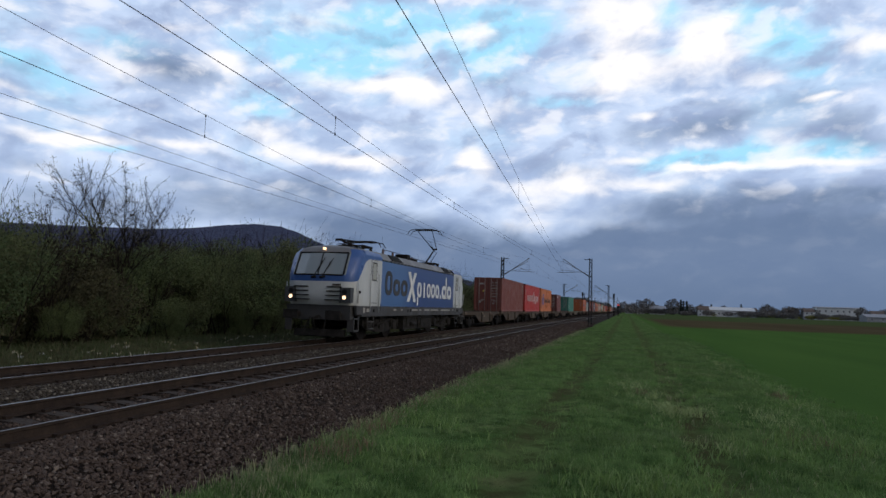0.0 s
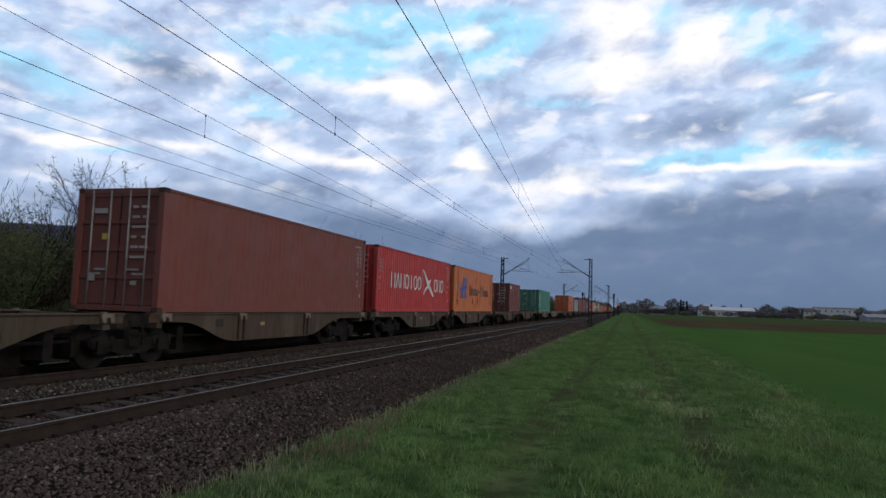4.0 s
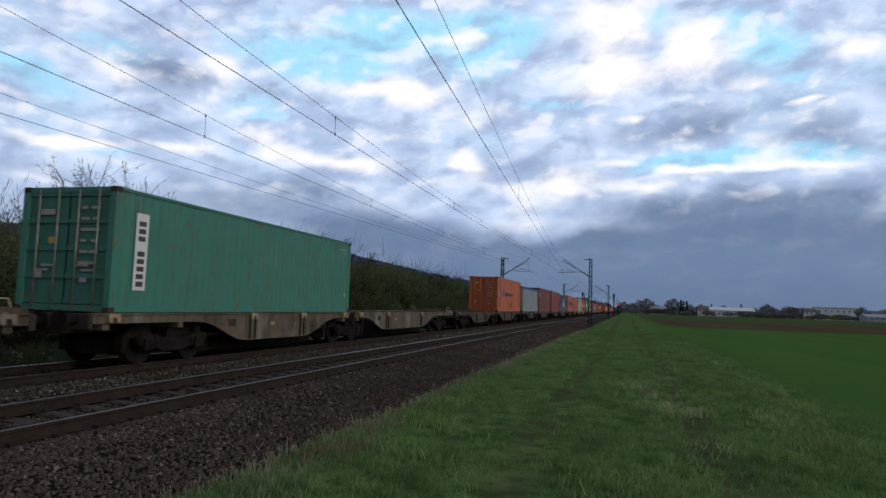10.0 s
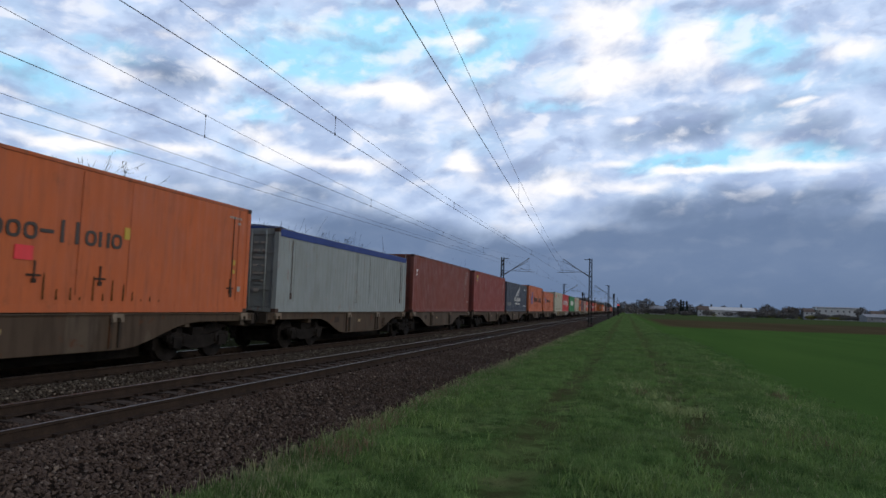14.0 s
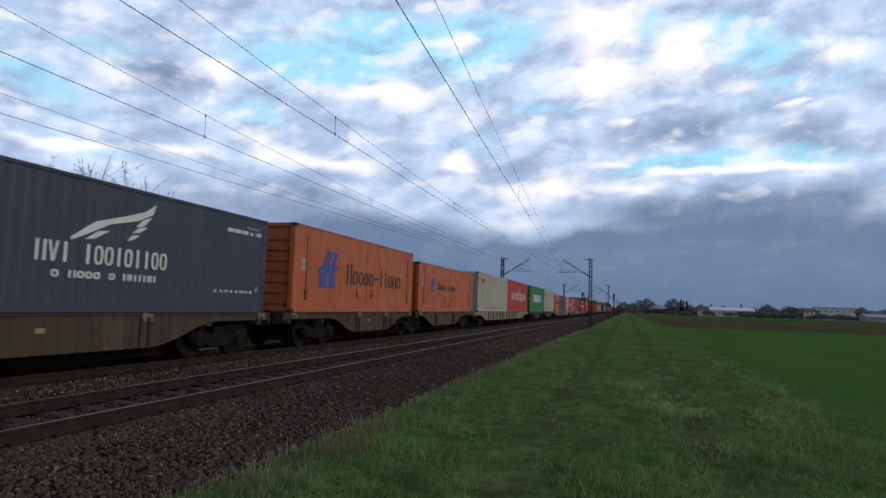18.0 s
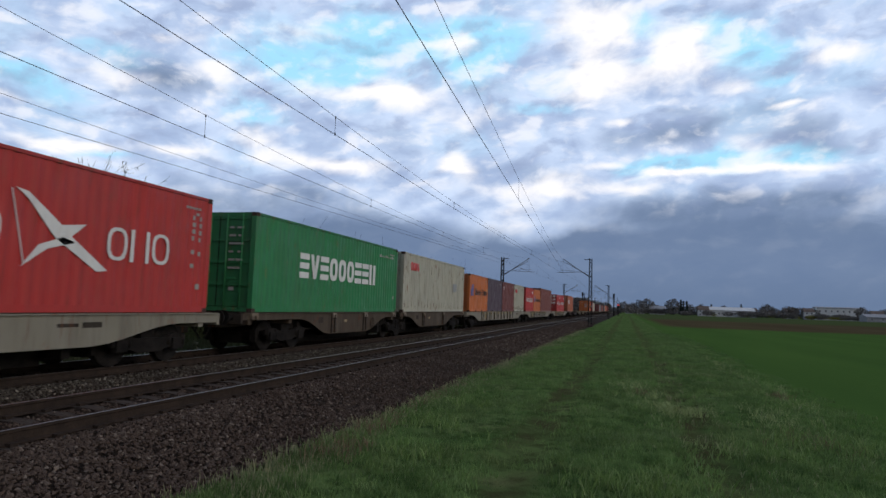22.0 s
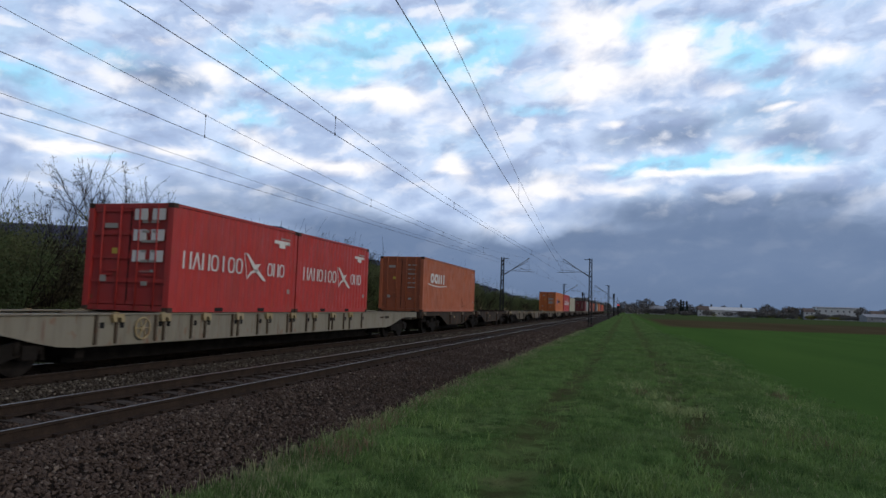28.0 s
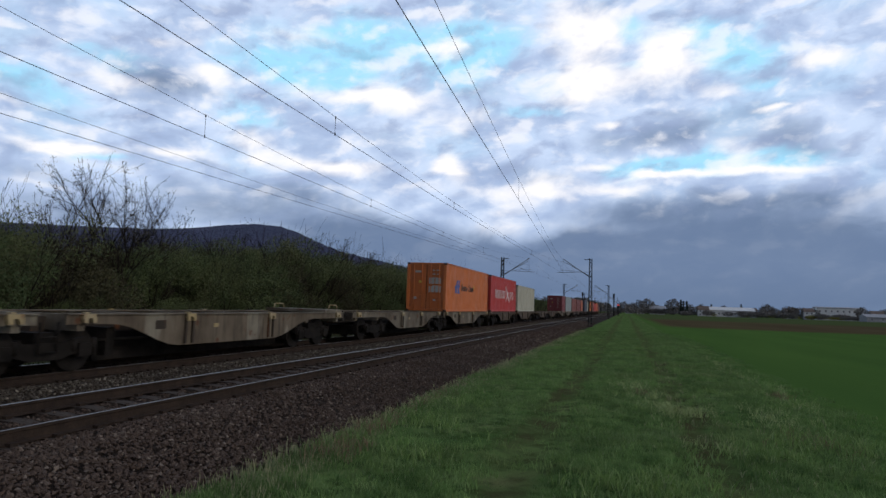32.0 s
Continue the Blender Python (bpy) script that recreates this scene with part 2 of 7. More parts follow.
def cloud_material():
    """Broken evening cloud by bearing and height: bright heads, dark banks and clear gaps, torn and billowed by noise."""
    m = bpy.data.materials.new("evening cloud")
    m.use_nodes = True
    n, l = m.node_tree.nodes, m.node_tree.links
    n.remove(n["Principled BSDF"])
    tc, nrm, sep = n.new("ShaderNodeTexCoord"), n.new("ShaderNodeVectorMath"), n.new("ShaderNodeSeparateXYZ")
    nrm.operation = "NORMALIZE"
    l.new(tc.outputs["Object"], nrm.inputs[0])
    l.new(nrm.outputs[0], sep.inputs[0])
    az = math_node(n, l, "MULTIPLY", math_node(n, l, "ARCTAN2", sep.outputs[0], sep.outputs[1]), 180 / math.pi)
    el = math_node(n, l, "MULTIPLY", math_node(n, l, "ARCSINE", sep.outputs[2]), 180 / math.pi)
    # cells about six degrees wide and three high, leaning a little
    cell = n.new("ShaderNodeCombineXYZ")
    l.new(math_node(n, l, "MULTIPLY", az, 1 / 5.5), cell.inputs[0])
    l.new(math_node(n, l, "ADD", math_node(n, l, "MULTIPLY", el, 1 / 3.1), math_node(n, l, "MULTIPLY", az, -0.02)), cell.inputs[1])

    def fbm(scale, detail, off, rough=0.55, at=None, shift=(0, 0)):
        mp, no = n.new("ShaderNodeMapping"), n.new("ShaderNodeTexNoise")
        mp.inputs["Location"].default_value = (off + shift[0], off * 0.7 + shift[1], off * 0.31)
        no.inputs["Scale"].default_value, no.inputs["Detail"].default_value, no.inputs["Roughness"].default_value = scale, detail, rough
        l.new(at if at is not None else cell.outputs[0], mp.inputs[0])
        l.new(mp.outputs[0], no.inputs["Vector"])
        return no.outputs["Fac"]

    def less(v, k=0.5):
        return math_node(n, l, "SUBTRACT", v, k)

    def times(a, b):
        return math_node(n, l, "MULTIPLY", a, b)

    # curl the cells so that edges roll up
    curl = n.new("ShaderNodeCombineXYZ")
    l.new(times(less(fbm(0.8, 2, 3.3)), 0.6), curl.inputs[0])
    l.new(times(less(fbm(0.8, 2, 8.8)), 0.6), curl.inputs[1])
    rolled = n.new("ShaderNodeVectorMath")
    rolled.operation = "ADD"
    l.new(cell.outputs[0], rolled.inputs[0])
    l.new(curl.outputs[0], rolled.inputs[1])
    roll_at = rolled.outputs[0]

    mid = fbm(1.25, 7, 7.7, 0.54, roll_at)
    heap = fbm(1.15, 5, 31.0, 0.50, roll_at)
    heap_lit = fbm(1.15, 5, 31.0, 0.50, roll_at, (-0.14, 0.26))
    relief = less(math_node(n, l, "SUBTRACT", heap, heap_lit), 0.0)
    warp_a = times(less(fbm(0.9, 5, 12.3, 0.52, roll_at)), 6.0)
    warp_e = times(less(fbm(0.9, 5, 17.9, 0.52, roll_at)), 2.8)
    at = n.new("ShaderNodeCombineXYZ")
    l.new(math_node(n, l, "ADD", az, warp_a), at.inputs[0])
    l.new(math_node(n, l, "ADD", el, warp_e), at.inputs[1])

    def field(blobs):
        total = None
        for a, e, wa, we, weight in blobs:
            off, sc, dot = n.new("ShaderNodeVectorMath"), n.new("ShaderNodeVectorMath"), n.new("ShaderNodeVectorMath")
            off.operation, sc.operation, dot.operation = "SUBTRACT", "MULTIPLY", "DOT_PRODUCT"
            off.inputs[1].default_value, sc.inputs[1].default_value = (a, e, 0), (1 / wa, 1 / we, 0)
            l.new(at.outputs[0], off.inputs[0])
            l.new(off.outputs[0], sc.inputs[0])
            l.new(sc.outputs[0], dot.inputs[0])
            l.new(sc.outputs[0], dot.inputs[1])
            v = times(math_node(n, l, "POWER", math.exp(-0.7), dot.outputs["Value"]), weight)
            total = v if total is None else math_node(n, l, "ADD", total, v)
        return total

    def ramp(value, lo, hi):
        r = n.new("ShaderNodeMapRange")
        r.interpolation_type = "SMOOTHSTEP"
        r.inputs["From Min"].default_value, r.inputs["From Max"].default_value = lo, hi
        l.new(value, r.inputs["Value"])
        return r.outputs[0]

    def torn(value, tear, amount, lo, hi):
        near = math_node(n, l, "MINIMUM", times(value, 3.0), 1.0)
        return ramp(math_node(n, l, "ADD", value, times(times(less(tear), amount), near)), lo, hi)

    high = ramp(el, 8.0, 13.0)
    c = mix(n, l, ramp(math_node(n, l, "ADD", times(heap, 0.6), times(mid, 0.4)), 0.36, 0.62), (0.385, 0.495, 0.725), (0.605, 0.73, 0.955))
    c = mix(n, l, times(times(ramp(fbm(0.62, 6, 21.0, 0.5, roll_at), 0.50, 0.66), high), 0.30), c, (0.46, 0.74, 1.0))
    c = mix(n, l, torn(field(GAPS), mid, 1.6, 0.10, 0.95), c, (0.38, 0.75, 1.0))
    grey = torn(math_node(n, l, "ADD", field(GREY_PATCHES), field(DARK_BANKS)), mid, 0.9, 0.08, 1.15)
    c = mix(n, l, times(grey, 0.92), c, (0.121, 0.181, 0.306))
    # small heaps: lit above and to the left, grey below, weak in the low bank
    strong = math_node(n, l, "ADD", times(ramp(el, 6.5, 13.0), 0.95), 0.05)
    c = mix(n, l, times(times(ramp(relief, 0.02, 0.20), strong), 0.60), c, (0.95, 0.95, 1.0))
    c = mix(n, l, times(times(ramp(times(relief, -1.0), 0.02, 0.20), strong), 0.50), c, (0.30, 0.37, 0.56))
    heads = torn(math_node(n, l, "ADD", field(BRIGHT_HEADS), field(BRIGHT_RIMS)), mid, 1.7, 0.12, 1.05)
    c = mix(n, l, heads, c, (1.0, 0.98, 1.0))
    # small torn scud over all but the low bank
    scud = fbm(3.6, 5, 51.0, 0.58, roll_at)
    c = mix(n, l, times(times(ramp(scud, 0.52, 0.70), strong), 0.17), c, (0.92, 0.95, 1.0))
    c = mix(n, l, times(times(ramp(times(scud, -1.0), -0.48, -0.30), strong), 0.14), c, (0.36, 0.46, 0.68))
    low = ramp(math_node(n, l, "ADD", times(el, -0.1), times(less(mid), 0.15)), -0.42, -0.02)
    c = mix(n, l, times(low, 0.8), c, (0.124, 0.182, 0.300))
    em = n.new("ShaderNodeEmission")
    l.new(c, em.inputs[0])
    em.inputs[1].default_value = 1.0
    l.new(em.outputs[0], n["Material Output"].inputs[0])
    m.cycles.emission_sampling = "NONE"
    return m


def sky_shell(radius=4450.0):
    verts, faces = [], []
    azs, els = [radians(a) for a in range(-125, 76, 5)], [radians(e) for e in range(-2, 53, 3)]
    for e in els:
        for a in azs:
            verts.append((math.sin(a) * math.cos(e) * radius, math.cos(a) * math.cos(e) * radius, math.sin(e) * radius))
    k = len(azs)
    for j in range(len(els) - 1):
        for i in range(k - 1):
            faces.append((j * k + i, j * k + i + 1, (j + 1) * k + i + 1, (j + 1) * k + i))
    ob = raw("backdrop", verts, faces, cloud_material())
    for f in ob.data.polygons:
        f.use_smooth = True
    ob.location = EYE
    return tagged(ob, "broken grey and white evening cloud with blue gaps", "sky", kind="structure")


SKY = sky_shell()


# ---- ground ----
def ground_material():
    """Meadow path, young crop, ploughed strip and verge, by where they lie."""
    m, n, l, b = mat("meadow and fields", 0.95)
    b.inputs["Specular IOR Level"].default_value = 0.0
    geo, sep = n.new("ShaderNodeNewGeometry"), n.new("ShaderNodeSeparateXYZ")
    l.new(geo.outputs["Position"], sep.inputs[0])

    def step(sock, lo, hi):
        r = n.new("ShaderNodeMapRange")
        r.inputs["From Min"].default_value, r.inputs["From Max"].default_value = lo, hi
        if isinstance(sock, (int, float)):
            r.inputs["Value"].default_value = sock
        else:
            l.new(sock, r.inputs["Value"])
        return r.outputs[0]

    x = math_node(n, l, "ADD", sep.outputs[0], math_node(n, l, "MULTIPLY", math_node(n, l, "SUBTRACT", noise_fac(n, l, 0.9, 5, 0, 1, coord="World"), 0.5), 1.6))
    y = math_node(n, l, "ADD", sep.outputs[1], math_node(n, l, "MULTIPLY", math_node(n, l, "SUBTRACT", noise_fac(n, l, 0.05, 4, 0, 1, coord="World"), 0.5), 26))
    meadow = mix(n, l, noise_fac(n, l, 1.3, 6, 0.35, 0.65, coord="World"), (0.05803, 0.1063, 0.03125), (0.1004, 0.1541, 0.05134))
    meadow = mix(n, l, noise_fac(n, l, 0.5, 5, 0.56, 0.72, coord="World"), meadow, (0.1339, 0.1562, 0.06696))
    meadow = mix(n, l, math_node(n, l, "MULTIPLY", noise_fac(n, l, 3.2, 6, 0.46, 0.62, coord="World"), 0.75), meadow, (0.02455, 0.04791, 0.01339))
    rut = math_node(n, l, "MULTIPLY", step(math_node(n, l, "ABSOLUTE", math_node(n, l, "SUBTRACT", math_node(n, l, "ABSOLUTE", math_node(n, l, "ADD", x, 0.05)), 1.25)), 0.5, 0.12), noise_fac(n, l, 0.8, 5, 0.3, 0.65, coord="World"))
    meadow = mix(n, l, math_node(n, l, "MULTIPLY", rut, 0.9), meadow, (0.05803, 0.05416, 0.02678))
    crop = mix(n, l, noise_fac(n, l, 0.25, 5, 0.35, 0.7, (1, 0.15, 1), coord="World"), (0.04712, 0.0992, 0.02604), (0.06076, 0.119, 0.02976))
    crop = mix(n, l, math_node(n, l, "MULTIPLY", noise_fac(n, l, 14, 3, 0.35, 0.65, coord="World"), 0.35), crop, (0.0558, 0.0992, 0.01984))
    c = mix(n, l, step(x, 3.4, 3.9), meadow, crop)
    plough = mix(n, l, noise_fac(n, l, 0.08, 5, 0.35, 0.7, (1, 0.3, 1), coord="World"), (0.060, 0.047, 0.027), (0.076, 0.061, 0.034))
    edge = math_node(n, l, "MULTIPLY", step(y, 96, 108), step(x, 4.5, 7.0))
    c = mix(n, l, edge, c, plough)
    strip = math_node(n, l, "MULTIPLY", step(y, 185, 225), step(x, 4.5, 7.0))
    c = mix(n, l, strip, c, (0.050, 0.070, 0.028))
    verge = mix(n, l, noise_fac(n, l, 0.9, 6, 0.35, 0.65, coord="World"), (0.036, 0.044, 0.021), (0.062, 0.070, 0.033))
    c = mix(n, l, step(x, -12.5, -13.5), c, verge)
    l.new(c, b.inputs["Base Color"])
    bump(n, l, b, noise_fac(n, l, 22, 5, 0.2, 0.8, coord="World"), 0.7, 0.04)
    return m


def ground_height(x, y):
    near = max(0.0, 1.0 - max(abs(x), abs(y) * 0.4) / 60.0)
    z = -0.40 + near * (0.045 * noise.noise((x * 0.9, y * 0.5, 0.3)) + 0.05 * noise.noise((x * 0.25, y * 0.2, 4.0)))
    if y < 120 and min(abs(x - 1.2), abs(x + 1.3)) < 0.3:
        z -= 0.05
    if 3.2 < x < 60:
        z -= 0.10 * min(1.0, (x - 3.2) / 1.0)
    if x < -4.1:
        z = min(z, -0.45) - 0.06
    return z


def ground():
    xs = [-4300, -1500, -600, -250, -120, -70, -45, -35, -30, -27] + [-25 + i * 1.0 for i in range(20)] + [-5 + i * 0.4 for i in range(40)] + [11.5, 13, 15, 18, 23, 30, 42, 60, 90, 140, 240, 450, 900, 2000, 4300]
    ys = [-900, -200, -60, -20, -8] + [-4 + i * 0.5 for i in range(70)] + [32 + i * 2 for i in range(20)] + [74, 80, 90, 105, 120, 140, 170, 220, 300, 420, 600, 900, 1400, 2200, 3200, 4300]
    verts = [(x, y, ground_height(x, y)) for y in ys for x in xs]
    k = len(xs)
    faces = [(j * k + i, j * k + i + 1, (j + 1) * k + i + 1, (j + 1) * k + i) for j in range(len(ys) - 1) for i in range(k - 1)]
    ob = raw("ground", verts, faces, ground_material())
    for f in ob.data.polygons:
        f.use_smooth = True
    tagged(ob, "grass path, green crop field and ploughed strip", "ground", kind="structure")


ground()

# ---- track bed and tracks ----
BALLAST = two_tone("old brown ballast", (0.01459, 0.01055, 0.008008), (0.0316, 0.02228, 0.01659), 5, 0.95, bumpy=1.0, dist=0.05, coord="World")
STONE = island_mix("loose ballast stones", ((0.03049, 0.02198, 0.01818), (0.0635, 0.04633, 0.03754), (0.04064, 0.0297, 0.02406), (0.07366, 0.05465, 0.04458), (0.04826, 0.03505, 0.02874), (0.08129, 0.06059, 0.04927), (0.04319, 0.03148, 0.02581), (0.06605, 0.0499, 0.04106), (0.05715, 0.04277, 0.0352), (0.1524, 0.1247, 0.1032)), 0.9, 0.0, ((0.6, (0.0381, 0.02732, 0.02112), 0.6),))
STONE_PALE = island_mix("paler stones between the tracks", ((0.02574, 0.02059, 0.01583), (0.05616, 0.0469, 0.03619), (0.03393, 0.02746, 0.02262), (0.07254, 0.06178, 0.04863), (0.04212, 0.03546, 0.02828), (0.1755, 0.1544, 0.1244)), 0.9)
SLEEPER = two_tone("weathered concrete sleeper", (0.039, 0.0325, 0.0273), (0.0676, 0.0559, 0.0481), 5, 0.9, stretch=(0.4, 2, 1))

BED = [(-14.6, -0.55), (-13.35, -0.22), (-12.55, -0.17), (-12.45, -0.205), (-10.5, -0.205), (-10.4, -0.165), (-9.5, -0.13), (-8.55, -0.165), (-8.45, -0.205), (-6.55, -0.205), (-6.42, -0.168), (-5.8, -0.18), (-5.45, -0.25), (-4.85, -0.37), (-4.0, -0.52)]


def bed_height(x):
    for (a, za), (b, zb) in zip(BED, BED[1:]):
        if a <= x <= b:
            return za + (zb - za) * (x - a) / (b - a)
    return -0.5


def track_bed():
    ys = [-20 + i * 1.5 for i in range(60)] + [75, 90, 120, 170, 260, 400, 650, 1000]
    verts = [(x + 0.05 * noise.noise((x, y * 0.8, 2)), y, z + 0.02 * noise.noise((x * 2, y * 1.1, 9))) for y in ys for x, z in BED]
    k = len(BED)
    faces = [(j * k + i, j * k + i + 1, (j + 1) * k + i + 1, (j + 1) * k + i) for j in range(len(ys) - 1) for i in range(k - 1)]
    tagged(raw("track_bed", verts, faces, BALLAST), "dark brown crushed stone ballast under two tracks", "ballast", kind="structure")


track_bed()

LUMP = np.array([(1, 0, 0), (-1, 0, 0), (0, 1, 0), (0, -1, 0), (0, 0, 1), (0, 0, -1)], float)
LUMP_FACES = ((0, 2, 4), (2, 1, 4), (1, 3, 4), (3, 0, 4), (2, 0, 5), (1, 2, 5), (3, 1, 5), (0, 3, 5))


def stones(name, count, place, size, material, label, seed):
    rng = np.random.default_rng(seed)
    verts, faces = [], []
    for i in range(count):
        x, y = place(rng)
        s = size * rng.uniform(0.55, 1.25)
        p = LUMP * rng.uniform(0.55, 1.15, (6, 3)) * s + rng.uniform(-0.25, 0.25, (6, 3)) * s
        a = rng.uniform(0, 6.28)
        c, d = math.cos(a), math.sin(a)
        t = rng.uniform(-0.7, 0.7)
        ct, st = math.cos(t), math.sin(t)
        px, py, pz = p[:, 0] * c - p[:, 1] * d, p[:, 0] * d + p[:, 1] * c, p[:, 2]
        py, pz = py * ct - pz * st, py * st + pz * ct
        z = bed_height(x) + s * rng.uniform(-0.25, 0.45)
        k = len(verts)
        verts.extend(zip(px + x, py + y, pz * 0.8 + z))
        faces.extend((a0 + k, b0 + k, c0 + k) for a0, b0, c0 in LUMP_FACES)
    return tagged(raw(name, verts, faces, material), label, "ballast stones", kind="stuff")


def shoulder(rng):
    y = 3.0 + 32 * rng.random() ** 1.8
    return rng.uniform(-6.75, -4.15), y


def four_foot(rng):
    y = 4.0 + 26 * rng.random() ** 1.6
    return rng.uniform(-8.1, -6.9), y


def six_foot(rng):
    y = 5.0 + 40 * rng.random() ** 1.5
    return rng.uniform(-10.4, -8.5), y


def far_shoulder(rng):
    return rng.uniform(-14.2, -10.9), 7.0 + 35 * rng.random() ** 1.4


stones("ballast_stones", 36000, shoulder, 0.035, STONE, "loose dark brown ballast stones on the shoulder", 1)
stones("ballast_stones", 5000, four_foot, 0.034, STONE, "dark ballast stones between the rails", 2)
stones("ballast_stones", 15000, six_foot, 0.036, STONE_PALE, "paler ballast stones heaped between the two tracks", 3)
stones("ballast_stones", 6000, far_shoulder, 0.04, STONE, "dark ballast stones round the further track", 4)

stones("ballast_stones", 9000, lambda r: (r.uniform(-6.4, -4.3), 28 + 70 * r.random() ** 1.4), 0.075, STONE, "dark ballast stones further along the shoulder", 5)
stones("ballast_stones", 5000, lambda r: (r.uniform(-10.4, -8.5), 35 + 60 * r.random() ** 1.4), 0.075, STONE_PALE, "ballast stones further along between the tracks", 6)

RAIL_SIDE = [(-0.075, -0.172), (0.075, -0.172), (0.075, -0.160), (0.012, -0.140), (0.010, -0.048), (0.036, -0.036), (0.036, -0.003)]
RAIL_OUTLINE = RAIL_SIDE + [(-x, z) for x, z in RAIL_SIDE[::-1] if (x, z) not in ((-0.075, -0.172), (0.075, -0.172))]


def sleeper_mesh():
    bm = bmesh.new()
    extrude_y(bm, [(-1.3, -0.36), (1.3, -0.36), (1.3, -0.20), (1.24, -0.178), (0.35, -0.178), (0.22, -0.20), (-0.22, -0.20), (-0.35, -0.178), (-1.24, -0.178), (-1.3, -0.20)], -0.13, 0.13)
    return mesh_of("sleeper", bm, SLEEPER)


def railway_track(x, first, parts):
    t = thing("railway_track", "rusty steel rails with worn bright tops on sleepers", "railway track", "parallel tracks", "structure", (x, 0, 0))
    for side in (-0.754, 0.754):
        bm = bmesh.new()
        extrude_y(bm, [(side + a, b) for a, b in RAIL_OUTLINE], -15, 1000)
        rail = part("rail", bm, RAIL_RUST, t)
        half = 0.033 if side < 0 else 0.014
        bm = bmesh.new()
        extrude_y(bm, [(side + x * half, z) for x, z in ((-1.0, -0.006), (1.0, -0.006), (0.6, -0.0005), (0.0, 0.0018), (-0.6, -0.0005))], -15, 1000)
        part("running_surface", bm, STEEL_WORN, rail, "polished rail head")
    me = sleeper_mesh()
    clip = bmesh.new()
    for side in (-0.754, 0.754):
        for dx in (-0.11, 0.11):
            box(clip, side + dx - 0.04, -0.05, -0.178, side + dx + 0.04, 0.05, -0.135)
    clip_me = mesh_of("rail_clip", clip, RAIL_RUST)
    for i in range(parts):
        s = part("sleeper", me, None, t, at=(0, first + i * 0.63, random.uniform(-0.008, 0.004)))
        if i < 60:
            part("rail_clip", clip_me, None, s)
    bm = bmesh.new()
    for i in range(parts, parts + 420):
        box(bm, -1.3, first + i * 0.63 - 0.13, -0.36, 1.3, first + i * 0.63 + 0.13, -0.178)
    far = part("sleeper_row", bm, SLEEPER, t)
    tagged(far, kind="stuff")


railway_track(NEAR_X, 2.2, 130)
railway_track(FAR_X, 3.6, 110)


# ---- grass and hedge ----
BLADE = island_mix("grass blades", ((0.0732, 0.1391, 0.03904), (0.1171, 0.2013, 0.06588), (0.08784, 0.1586, 0.04514), (0.1586, 0.2416, 0.09272), (0.08052, 0.1464, 0.04392), (0.2196, 0.2562, 0.1342)), 0.8, 0.3, ((1.1, (0.03904, 0.07808, 0.02318), 0.75), (2.8, (0.03172, 0.06344, 0.01952), 0.6), (0.7, (0.1708, 0.2318, 0.1098), 0.5)))
CLUMP = island_mix("grass clumps", ((0.1015, 0.1885, 0.0522), (0.1522, 0.2581, 0.0812), (0.116, 0.2059, 0.058), (0.1958, 0.2972, 0.1073)), 0.8, 0.3, ((1.6, (0.0435, 0.0899, 0.0261), 0.85), (2.3, (0.2248, 0.3117, 0.1232), 0.7), (0.45, (0.1232, 0.145, 0.06525), 0.6)))
BRIGHT = island_mix("sunlit young grass", ((0.12, 0.20, 0.055), (0.18, 0.27, 0.09), (0.14, 0.23, 0.065), (0.24, 0.30, 0.135)), 0.8, 0.3)
PALE = island_mix("pale flattened grass", ((0.19, 0.26, 0.10), (0.27, 0.33, 0.15), (0.22, 0.28, 0.11), (0.33, 0.37, 0.19)), 0.8, 0.3)
STRAW = island_mix("dry grass stalks", ((0.2346, 0.2432, 0.1365), (0.3335, 0.3283, 0.2019), (0.1482, 0.1946, 0.08313), (0.2717, 0.2492, 0.1604), (0.1852, 0.2249, 0.1069)), 0.8, 0.2)
DEAD = island_mix("brown dead stalks", ((0.15, 0.105, 0.066), (0.20, 0.15, 0.10), (0.11, 0.085, 0.055)), 0.8, 0.2)
STRAW_DULL = island_mix("dead verge grass", ((0.060, 0.050, 0.030), (0.085, 0.070, 0.042), (0.045, 0.044, 0.024)), 0.8, 0.2)
WEED = island_mix("verge weeds", ((0.0405, 0.054, 0.0243), (0.0675, 0.0837, 0.0378), (0.0837, 0.0783, 0.0459), (0.0513, 0.0648, 0.0297)), 0.8, 0.2)


